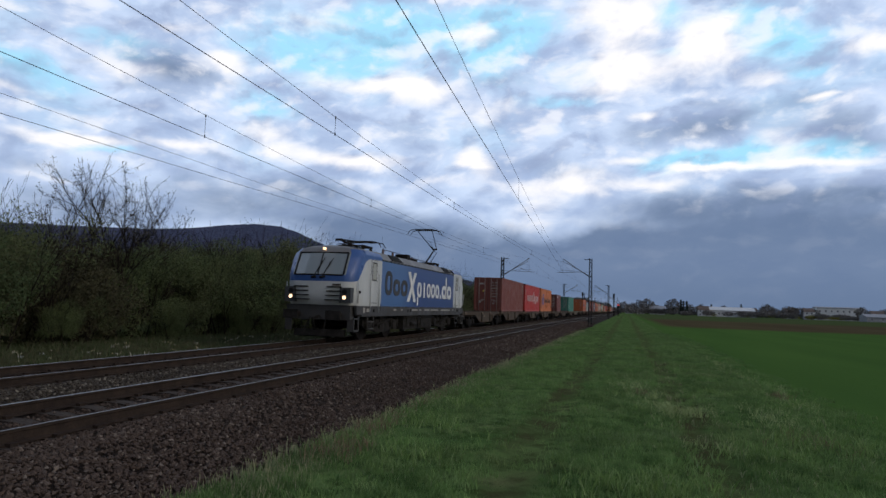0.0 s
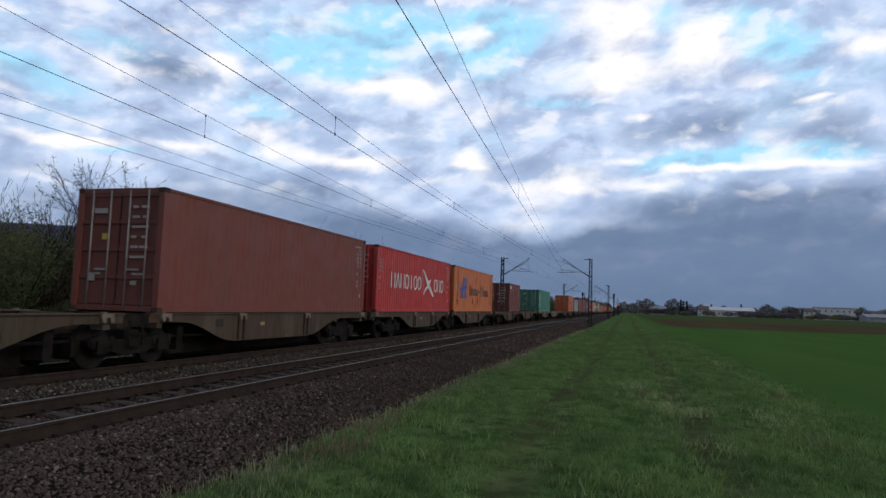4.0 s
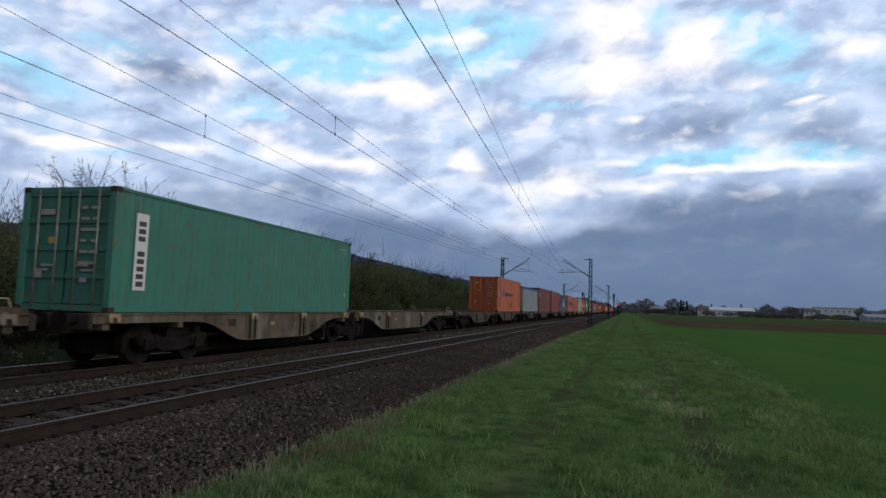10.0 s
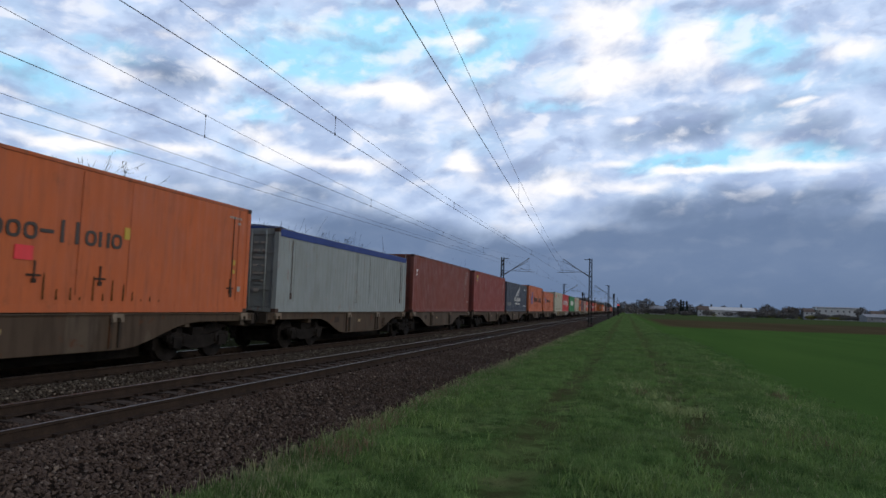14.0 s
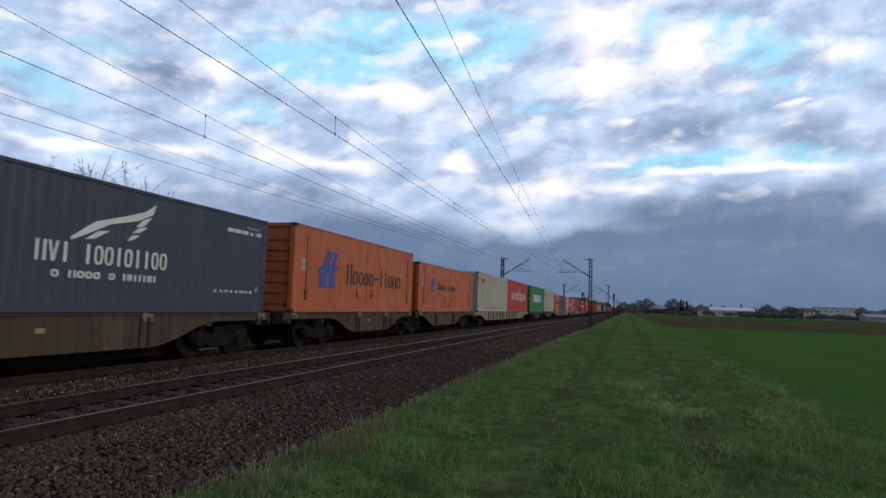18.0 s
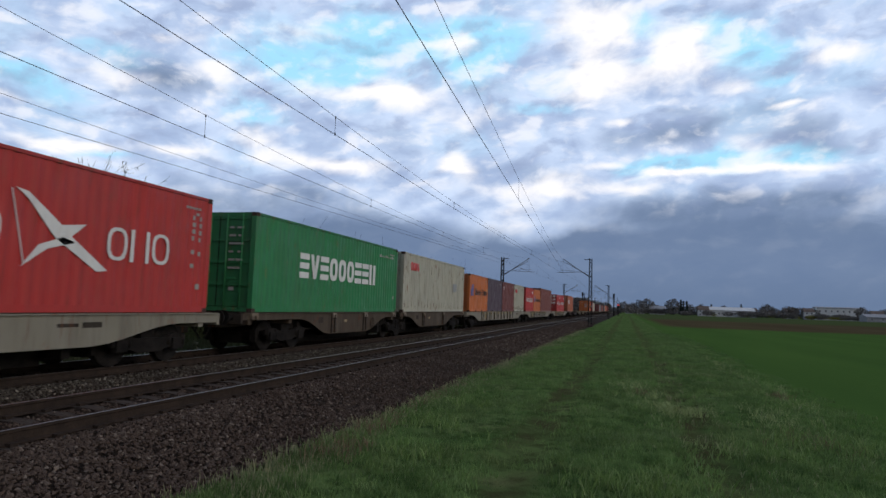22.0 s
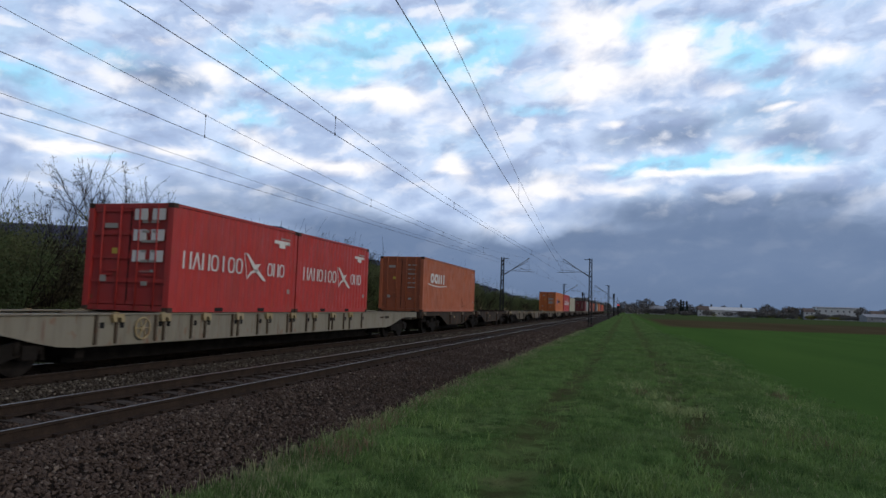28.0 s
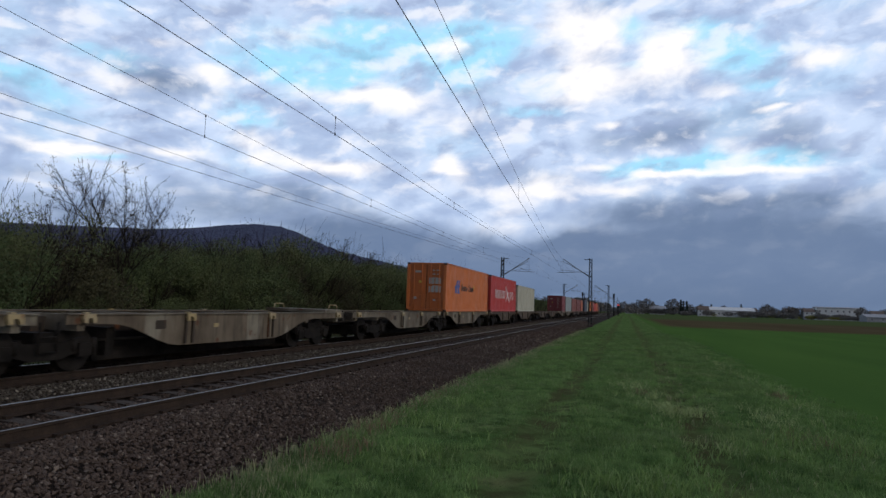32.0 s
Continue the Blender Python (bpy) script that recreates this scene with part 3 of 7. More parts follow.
def blades(name, spots, height, width, material, label, seed, lean=0.5, spread=0.05):
    """Tufts of bent blades, each blade two faces long."""
    rng = np.random.default_rng(seed)
    sp = np.array(spots, float)
    sp = np.repeat(sp, sp[:, 3].astype(int), axis=0)
    n = len(sp)
    size = sp[:, 4]
    h, w = height * size * rng.uniform(0.5, 1.2, n), width * rng.uniform(0.7, 1.3, n)
    a, b = rng.uniform(0, 6.28, n), rng.uniform(0, 6.28, n)
    bx, by, z = sp[:, 0] + rng.normal(0, spread, n) * size, sp[:, 1] + rng.normal(0, spread, n) * size, sp[:, 2]
    dx, dy = np.cos(a) * lean * h, np.sin(a) * lean * h
    wx, wy = np.cos(b) * w, np.sin(b) * w
    rows = [(bx - wx, by - wy, z - 0.02), (bx + wx, by + wy, z - 0.02), (bx + dx * 0.35 + wx * 0.7, by + dy * 0.35 + wy * 0.7, z + h * 0.6), (bx + dx * 0.35 - wx * 0.7, by + dy * 0.35 - wy * 0.7, z + h * 0.6), (bx + dx, by + dy, z + h)]
    verts = np.stack([np.stack(r, 1) for r in rows], 1).reshape(-1, 3).tolist()
    faces = [f for i in range(0, 5 * n, 5) for f in ((i, i + 1, i + 2, i + 3), (i + 3, i + 2, i + 4))]
    return tagged(raw(name, verts, faces, material), label, "grass", kind="stuff")


def clump_spots(count, seed):
    """Round clumps of many short blades, thick on the crown of the path and along its edges, thin in the wheel tracks."""
    rng = np.random.default_rng(seed)
    out = []
    while len(out) < count:
        y = 3.4 + 46 * rng.random() ** 2.0
        x = rng.uniform(-4.0, 4.6)
        if min(abs(x - 1.2), abs(x + 1.3)) < 0.3 and rng.random() < 0.7:
            continue
        if noise.noise((x * 0.7, y * 0.45, 9.0)) + 0.45 < rng.random() * 0.8:
            continue
        out.append((x, y, ground_height(x, y), int(14 + 10 * rng.random()), rng.uniform(0.6, 1.35)))
    return out


def meadow_spots(count, seed):
    rng = np.random.default_rng(seed)
    out = []
    while len(out) < count:
        y = 3.6 + 62 * rng.random() ** 2.1
        x = rng.uniform(-4.08, 3.9) if rng.random() < 0.92 else rng.uniform(3.5, 5.0)
        patch = noise.noise((x * 0.9, y * 0.6, 1.0)) + 0.5 * noise.noise((x * 2.6, y * 2.0, 5.0))
        rut = min(abs(x - 1.2), abs(x + 1.3)) < 0.34
        if rng.random() > (0.55 + 0.6 * patch) * (0.35 if rut else 1.0):
            continue
        size = 0.55 + 0.5 * max(0.0, patch + 0.2) - (0.25 if rut else 0) + (0.45 if x < -3.4 else 0) + (0.25 if x > 2.6 else 0)
        out.append((x, y, ground_height(x, y), 4, max(0.3, size)))
    return out


blades("grass", meadow_spots(46000, 11), 0.080, 0.0042, BLADE, "tufts of green meadow grass along the path", 12)
blades("grass", clump_spots(5200, 14), 0.095, 0.0045, CLUMP, "thick clumps of fresh and dull green grass", 15, 0.75, 0.085)
rng = np.random.default_rng(21)
blades("dry_grass", [(-3.88 + rng.normal(0, 0.24), 4 + 60 * rng.random() ** 1.7, -0.46, 4, rng.uniform(0.35, 1.0)) for _ in range(6400)], 0.165, 0.0045, STRAW, "pale dry grass along the edge of the ballast", 22, 0.35)
blades("dry_grass", [(rng.uniform(0.3, 3.6), 5 + 22 * rng.random(), -0.42, 3, rng.uniform(0.3, 0.8)) for _ in range(420)], 0.16, 0.005, STRAW, "straw-coloured patches in the meadow path", 23, 0.8)
blades("tall_grass", [(x0 + rng.normal(0, 0.35), y0 + rng.normal(0, 0.3), -0.38, 6, rng.uniform(0.7, 1.3)) for x0, y0 in ((0.16, 8.0), (0.45, 7.9), (-0.1, 7.7), (2.9, 12.2), (3.3, 11.6), (2.45, 11.3), (3.4, 11.1), (2.4, 17.6), (1.9, 10.3), (3.5, 16.5), (-3.0, 10.5), (-2.7, 8.4), (-3.2, 13.0)) for _ in range(34)], 0.14, 0.006, BRIGHT, "long bent tufts of bright green grass", 24, 0.8)
for x0, y0, sx, sy, k in ((0.75, 14.2, 0.24, 0.4, 130), (0.6, 16.2, 0.3, 0.4, 60), (0.1, 18.6, 0.3, 1.2, 120), (1.2, 14.0, 0.25, 0.35, 90), (2.7, 14.0, 0.3, 0.8, 120), (3.75, 18.6, 0.25, 2.0, 60), (3.6, 26.0, 0.25, 4.0, 60), (1.5, 10.6, 0.35, 0.4, 30)):
    blades("pale_grass", [(rng.normal(x0, sx), rng.normal(y0, sy), -0.38, 6, rng.uniform(0.6, 1.1)) for _ in range(k // 2)], 0.13, 0.0055, PALE, "flattened pale patch of grass in the path", int(y0 * 10), 1.1)
blades("dead_grass", [(x0 + rng.normal(0, sx), y0 + rng.normal(0, sy), -0.42, 5, rng.uniform(0.6, 1.2)) for x0, y0, sx, sy, k in ((-3.62, 8.2, 0.16, 0.35, 40), (-3.75, 9.6, 0.14, 0.6, 40), (3.6, 17.7, 0.12, 0.2, 22), (0.35, 16.6, 0.12, 0.15, 14), (2.75, 11.5, 0.3, 0.4, 26), (-3.85, 13.5, 0.12, 1.5, 40)) for _ in range(k)], 0.2, 0.005, DEAD, "brown dead stalks at the path edges", 28, 0.5, 0.07)
blades("verge_weeds", [(rng.uniform(-21.5, -13.8), 8 + 60 * rng.random() ** 1.4, -0.5, 4, rng.uniform(0.5, 1.6)) for _ in range(5200)], 0.22, 0.012, WEED, "rough weeds and grass below the hedge", 25, 0.6)

FLOWER = island_mix("pale flower heads and litter", ((0.30, 0.29, 0.24), (0.42, 0.40, 0.33), (0.34, 0.30, 0.14), (0.24, 0.23, 0.20)), 0.8, 0.2)
blades("verge_flowers", [(rng.uniform(-19.6, -14.2), 12 + 26 * rng.random(), -0.42, 3, rng.uniform(0.5, 1.2)) for _ in range(120)], 0.09, 0.02, FLOWER, "scattered pale flowers and dead stalks in the verge", 26, 0.5, 0.06)
blades("dry_grass", [(rng.uniform(-18.5, -13.6), 8 + 50 * rng.random() ** 1.3, -0.48, 5, rng.uniform(0.5, 1.2)) for _ in range(900)], 0.2, 0.008, STRAW_DULL, "dull brown dead grass beside the far track", 27, 0.7, 0.12)

BARK = two_tone("dull grey-brown bark", (0.012, 0.010, 0.008), (0.026, 0.021, 0.017), 8, 0.9, stretch=(1, 1, 0.3))
TWIG = two_tone("thin dark twigs", (0.010, 0.008, 0.007), (0.020, 0.016, 0.013), 5, 0.9, bumpy=0)
LEAF = island_mix("young hedge leaves", ((0.0736, 0.0989, 0.0414), (0.0989, 0.1242, 0.0506), (0.0828, 0.1035, 0.04715), (0.1104, 0.138, 0.05635), (0.0851, 0.0943, 0.0506), (0.1012, 0.1265, 0.0506)), 0.9, 0.3, ((0.22, (0.0506, 0.0759, 0.0368), 0.7), (0.35, (0.1081, 0.0966, 0.0552), 0.45)))
LEAF_BROWN = island_mix("budding brown hedge leaves", ((0.072, 0.0672, 0.0408), (0.084, 0.0792, 0.0432), (0.0648, 0.06, 0.0384), (0.0792, 0.084, 0.0432)), 0.9, 0.3)


def grow(segs, rng, p, d, length, r, depth, up=0.15, spread=0.6, bend=0.16, least=0.007):
    """Bent limbs that fork into thinner ones: fills segs with (p0, p1, r0, r1)."""
    steps = 3 if depth else 2
    for i in range(steps):
        d = (d + Vector(rng.normal(0, bend, 3)) + Vector((0, 0, up * 0.3))).normalized()
        q = p + d * (length / steps)
        r1 = r * (1 - 0.45 * (i + 1) / steps)
        segs.append((p, q, r * (1 - 0.45 * i / steps), max(r1, least)))
        if depth:
            for _ in range(1 + (rng.random() < 0.55)):
                side = Vector(rng.normal(0, 1, 3))
                side = (side - d * side.dot(d)).normalized()
                nd = (d * (1 - spread * 0.5) + side * spread + Vector((0, 0, up))).normalized()
                grow(segs, rng, q, nd, length * rng.uniform(0.5, 0.75), r1 * 0.6, depth - 1, up, spread, bend, least)
        p = q


def limb_mesh(segs, name, thick, material):
    bm = bmesh.new()
    for p0, p1, r0, r1 in segs:
        if (r0 >= 0.02) == thick:
            tube(bm, p0, p1, r0, r1, n=6 if thick else 3, caps=False)
    return bm


def bare_tree(height, seed, stems, label, name="tree"):
    rng = np.random.default_rng(seed)
    t = thing(name, label, "tree", "trees over the hedge")
    segs = []
    for i in range(stems):
        d = Vector((rng.normal(0, 0.22), rng.normal(0, 0.22), 1)).normalized()
        grow(segs, rng, Vector((rng.normal(0, 0.3), rng.normal(0, 0.3), -0.2)), d, height * rng.uniform(0.55, 0.68), 0.085 * height / 4.5, 3, 0.30, 0.46, 0.24, 0.011)
    for p0, p1, r0, r1 in list(segs):
        if r0 < 0.03:
            for _ in range(3):
                q = p0 + (p1 - p0) * rng.random()
                d = Vector(rng.normal(0, 1, 3)) + Vector((0, 0, 0.5)) + (p1 - p0).normalized()
                segs.append((q, q + d.normalized() * rng.uniform(0.10, 0.32), 0.0075, 0.005))
    part("trunk", limb_mesh(segs, "trunk", True, BARK), BARK, t)
    tagged(part("twig_mass", limb_mesh(segs, "twig_mass", False, TWIG), TWIG, t), kind="stuff")
    buds, faces = [], []
    for p0, p1, r0, r1 in segs:
        if r0 < 0.012:
            for _ in range(2):
                c = Vector(p1) + Vector(rng.normal(0, 0.05, 3))
                a, b = Vector(rng.normal(0, 0.022, 3)), Vector(rng.normal(0, 0.022, 3))
                k = len(buds)
                buds += [c - a, c + b, c + a]
                faces.append((k, k + 1, k + 2))
    tagged(raw("bud_mass", buds, faces, LEAF_BROWN, t), kind="stuff")
    return t


def shrub(height, width, seed, leaves, material, label):
    """A bush of many stems with a loose, uneven coat of small leaves."""
    rng = np.random.default_rng(seed)
    t = thing("hedge_bush", label, "bush", "hedge along the line")
    segs = []
    for i in range(9):
        a = rng.uniform(0, 6.28)
        d = Vector((math.cos(a) * 0.45, math.sin(a) * 0.45, 1)).normalized()
        grow(segs, rng, Vector((math.cos(a) * width * 0.2, math.sin(a) * width * 0.2, -0.1)), d, height * rng.uniform(0.5, 0.75), 0.03, 2, 0.25, 0.5)
    tagged(part("stem_mass", limb_mesh(segs, "stem_mass", True, BARK), BARK, t), kind="stuff")
    tagged(part("twig_mass", limb_mesh(segs, "twig_mass", False, TWIG), TWIG, t), kind="stuff")
    lobes = [(rng.normal(0, width * 0.28), rng.normal(0, width * 0.28), height * rng.uniform(0.12, 0.85), rng.uniform(0.5, 1.0)) for _ in range(26)]
    verts, faces = [], []
    for i in range(leaves):
        lx, ly, lz, lr = lobes[rng.integers(len(lobes))]
        v = rng.normal(0, 1, 3)
        v = v / np.linalg.norm(v) * lr * rng.uniform(0.55, 1.05) * width * 0.24
        x, y, z = lx + v[0], ly + v[1], max(0.05, lz + v[2])
        if z > height * 1.02:
            continue
        s = rng.uniform(0.028, 0.058)
        a, b = rng.normal(0, 1, 3), rng.normal(0, 1, 3)
        a, b = a / np.linalg.norm(a) * s, b / np.linalg.norm(b) * s * 0.7
        k = len(verts)
        verts += [(x - a[0], y - a[1], z - a[2]), (x + b[0], y + b[1], z + b[2]), (x + a[0], y + a[1], z + a[2]), (x - b[0], y - b[1], z - b[2])]
        faces.append((k, k + 1, k + 2, k + 3))
    tagged(raw("foliage", verts, faces, material, t), kind="stuff")
    return t


def hedge():
    kinds = [shrub(4.4, 4.2, 31, 18000, LEAF, "dense olive-green hedge bush just coming into leaf"),
             shrub(4.9, 4.6, 32, 18000, LEAF, "tall dark green hedge bush beside the railway"),
             shrub(4.0, 4.4, 33, 17000, LEAF_BROWN, "brownish hedge bush with opening buds"),
             shrub(4.6, 4.0, 34, 18000, LEAF, "leafy hedge bush with bare twigs on top")]
    rng = np.random.default_rng(35)
    spots = []
    y = 9.0
    while y < 210:
        tall = float(np.interp(y, (9, 30, 39, 54, 67, 86, 120, 200), (1.10, 1.10, 1.26, 1.34, 1.28, 1.18, 1.0, 1.0)))
        spots.append((-22.6 + rng.normal(0, 0.5), y, tall))
        spots.append((-25.4 + rng.normal(0, 0.7), y + 1.2, tall * 1.06))
        y += rng.uniform(1.7, 2.5) if y < 80 else rng.uniform(3.0, 4.0)
    for k in range(14):
        spots.append((-20.8 + rng.normal(0, 0.3), 14 + k * 6 + rng.normal(0, 1.5), 0.45))
    used = set()
    for i, (x, y, s) in enumerate(spots):
        j = int(rng.integers(4))
        s *= rng.uniform(0.86, 1.06)
        m = pose(x, y, -0.5, 0, 0, rng.uniform(0, 360))
        ob = kinds[j] if j not in used else copy_thing(kinds[j], m)
        used.add(j)
        ob.matrix_basis = m
        ob.scale = (s, s, s * rng.uniform(0.92, 1.06))


hedge()
TREES = [(bare_tree(7.0, 41, 3, "bare many-stemmed tree rising over the hedge"), -22.4, 23.4, 0.93),
         (bare_tree(6.0, 42, 3, "bare tree with thin upright branches in the hedge"), -22.8, 26.3, 0.86),
         (bare_tree(6.3, 43, 3, "leafless tree with spreading branches over the hedge"), -23.0, 49.4, 0.98)]
for t, x, y, k in TREES:
    t.location, t.scale = (x, y, -0.5), (k, k, k)
for m, s in ((pose(-23.2, 18.0, -0.5, 0, 0, 200), 0.70), (pose(-24, 31.5, -0.5, 0, 0, 70), 0.66), (pose(-24.5, 56, -0.5, 0, 0, 10), 0.80)):
    ob = copy_thing(TREES[1][0], m)
    ob.scale = (s, s, s)


# ---- hills, far fields' edge ----
RIDGE = ((-80, 3.6), (-65, 4.4), (-52, 4.7), (-47.5, 4.9), (-40, 5.15), (-36.7, 5.45), (-34, 5.9), (-31.8, 6.15), (-29.6, 6.05), (-28.2, 5.65), (-26.6, 4.95), (-24.5, 4.2), (-20.2, 3.35), (-16.7, 2.65), (-13.5, 2.15), (-11.3, 1.55), (-8.5, 0.7), (-6, 0.2), (0, 0.0))
# the blue haze of distance is mixed into the woods' own colour
HAZY_FOREST = two_tone("bare woods with haze in the colour", (0.05612, 0.06222, 0.1049), (0.08052, 0.08296, 0.1318), 0.012, 0.95, bumpy=1.0, dist=12.0)


def hills():
    verts, faces = [], []
    azs = [-80 + i * 0.5 for i in range(161)]
    rs = [2300 + i * 110 for i in range(17)]
    for r in rs:
        for a in azs:
            e = np.interp(a, [p[0] for p in RIDGE], [p[1] for p in RIDGE])
            top = math.tan(radians(e)) * 3500
            k = math.sin(min(1.0, max(0.0, (r - 2300) / 1200)) * math.pi / 2) ** 1.4 if r <= 3500 else math.cos((r - 3500) / 560 * math.pi / 2)
            z = top * k + (6 * noise.noise((a * 1.7, r * 0.006, 3)) + 3.5 * noise.noise((a * 6, r * 0.02, 8))) * min(1, top / 80)
            verts.append((math.sin(radians(a)) * r, math.cos(radians(a)) * r, z - 1))
    k = len(azs)
    for j in range(len(rs) - 1):
        for i in range(k - 1):
            faces.append((j * k + i, j * k + i + 1, (j + 1) * k + i + 1, (j + 1) * k + i))
    t = thing("wooded_hill", "long dark bare-wooded hill with a rounded summit, haze in its colour", "hill", kind="structure")
    ob = raw("slope", verts, faces, HAZY_FOREST, t)
    for f in ob.data.polygons:
        f.use_smooth = True
    rng = np.random.default_rng(51)
    verts, faces = [], []
    for i in range(900):
        a = rng.uniform(-52, -9)
        e = np.interp(a, [p[0] for p in RIDGE], [p[1] for p in RIDGE])
        z, s = math.tan(radians(e)) * 3500, rng.uniform(4, 9)
        x, y = math.sin(radians(a)) * 3495, math.cos(radians(a)) * 3495
        k = len(verts)
        verts += [(x - s, y, z - 8), (x + s, y, z - 8), (x + s * 0.5, y + 3, z + s * 0.7), (x - s * 0.4, y - 3, z + s * 0.8)]
        faces += [(k, k + 1, k + 2, k + 3)]
    tagged(raw("treetops", verts, faces, HAZY_FOREST, t), kind="stuff")
    for a, h in ((-29.6, 34), (-31.8, 14), (-24.6, 16)):
        e = np.interp(a, [p[0] for p in RIDGE], [p[1] for p in RIDGE])
        z = math.tan(radians(e)) * 3500
        x, y = math.sin(radians(a)) * 3500, math.cos(radians(a)) * 3500
        bm = tubes(((x, y, z - 10), (x, y, z + h), 2.2, 0.8), n=6)
        part("radio_mast", bm, MAST, t, "thin mast on the summit")


hills()

WHITE_WALL = two_tone("pale rendered wall", (0.4212, 0.4374, 0.4536), (0.5508, 0.567, 0.567), 0.4, 0.8, bumpy=0)
GREY_ROOF = two_tone("grey sheet roof", (0.20, 0.21, 0.23), (0.28, 0.29, 0.31), 0.5, 0.6, bumpy=0)
RED_ROOF = two_tone("brown tiled roof", (0.095, 0.075, 0.066), (0.14, 0.11, 0.095), 0.5, 0.8, bumpy=0)
PANE = two_tone("dark window pane", (0.10, 0.11, 0.125), (0.14, 0.15, 0.165), 0.4, 0.15, bumpy=0)
HALL_SKIN = two_tone("bright sheet cladding", (0.44, 0.45, 0.46), (0.52, 0.53, 0.54), 0.3, 0.6, bumpy=0)


def house(name, x, y, w, d, h, roof_h, wall, roof, windows, label, category="house", storeys=2):
    t = thing(name, label, category, "village beyond the fields", at=(x, y, -0.5))
    bm = boxes((-w / 2, -d / 2, 0, w / 2, d / 2, h))
    part("wall", bm, wall, t)
    bm = bmesh.new()
    o = 0.5
    prism(bm, [(-d / 2 - o, h), (d / 2 + o, h), (d / 2 + o, h + 0.3), (0, h + roof_h), (-d / 2 - o, h + 0.3)], -w / 2 - o, w / 2 + o)
    part("roof", bm, roof, t)
    for s in range(storeys):
        for i in range(windows):
            wx = -w / 2 + (i + 0.5) * w / windows
            z = h * (s + 0.35) / storeys
            win = part("window", boxes((wx - 0.6, -d / 2 - 0.06, z, wx + 0.6, -d / 2 + 0.02, z + min(1.5, h / storeys * 0.5))), PANE, t)
            part("frame", boxes((wx - 0.7, -d / 2 - 0.04, z - 0.12, wx + 0.7, -d / 2 + 0.01, z)), WHITE_WALL, win)
    return t


house("warehouse", 84, 605, 37, 24, 5.2, 3.0, HALL_SKIN, HALL_SKIN, 6, "long low white warehouse at the field edge", "warehouse", 1)
house("factory_building", 176, 640, 36, 14, 10.4, 1.2, WHITE_WALL, GREY_ROOF, 8, "white flat-roofed factory with rows of windows", "factory", 2)
house("farm_shed", 181, 560, 21, 16, 3.4, 2.6, GREY_ROOF, GREY_ROOF, 3, "low grey shed with a wide roof", "shed", 1)
house("house", 27, 620, 13, 9, 4.6, 3.0, WHITE_WALL, GREY_ROOF, 4, "white house with a pale grey roof")
house("house", 2.5, 610, 6, 7, 3.6, 2.0, WHITE_WALL, RED_ROOF, 2, "small white house with a brown roof")
house("house", 13, 640, 6, 8, 3.2, 2.0, WHITE_WALL, GREY_ROOF, 2, "low white cottage among bushes")
house("house", 62, 590, 8, 9, 5.0, 3.4, WHITE_WALL, RED_ROOF, 3, "white house beside the warehouse")
house("house", 143, 600, 7, 9, 6.4, 3.0, WHITE_WALL, RED_ROOF, 2, "tall white house with a brown roof")
house("house", 197, 615, 9, 9, 6.0, 3.0, WHITE_WALL, RED_ROOF, 3, "white house at the village edge")
house("house", 150, 690, 12, 9, 6.0, 4.0, WHITE_WALL, RED_ROOF, 3, "brown-roofed house behind the others")
house("house", 112, 680, 12, 9, 5.0, 4.0, WHITE_WALL, RED_ROOF, 3, "house half hidden by trees")

FAR_LEAF = island_mix("far bare crowns", ((0.09266, 0.08744, 0.08635), (0.1158, 0.1095, 0.1053), (0.1011, 0.09898, 0.09376)), 0.9)
FAR_GREEN = island_mix("far evergreen crowns", ((0.030, 0.040, 0.036), (0.042, 0.052, 0.044), (0.036, 0.045, 0.04)), 0.9)
YELLOW = island_mix("yellow flowering bushes", ((0.16, 0.15, 0.03), (0.10, 0.11, 0.03), (0.2, 0.18, 0.04)), 0.9)


def far_tree(h, w, seed, material, label, shape="round", name="tree"):
    rng = np.random.default_rng(seed)
    t = thing(name, label, "tree" if name == "tree" else "bush", "trees beyond the fields")
    part("trunk", tubes(((0, 0, -0.3), (0, 0, h * 0.5), 0.03 * h, 0.015 * h), ((0, 0, h * 0.3), (w * 0.25, 0, h * 0.7), 0.014 * h, 0.005 * h), ((0, 0, h * 0.3), (-w * 0.25, 0.2, h * 0.75), 0.014 * h, 0.005 * h), n=6), BARK, t)
    verts, faces = [], []
    for i in range(700):
        v = rng.normal(0, 1, 3)
        v /= np.linalg.norm(v)
        r = rng.uniform(0.25, 1.0) ** 0.5 * (1 + 0.25 * noise.noise((v[0] * 2, v[1] * 2, v[2] * 2 + seed)))
        if shape == "round":
            c = np.array((v[0] * w / 2 * r, v[1] * w / 2 * r, h * 0.58 + v[2] * h * 0.42 * r))
        else:
            k = rng.random()
            c = np.array((v[0] * w / 2 * (1.05 - k), v[1] * w / 2 * (1.05 - k), h * (0.06 + 0.94 * k)))
        s = 0.045 * max(h, 0.8 * w) * rng.uniform(0.5, 1.0)
        a, b = rng.normal(0, s, 3), rng.normal(0, s, 3)
        k = len(verts)
        verts += [tuple(c - a), tuple(c + b), tuple(c + a)]
        faces.append((k, k + 1, k + 2))
    raw("crown", verts, faces, material, t)
    return t


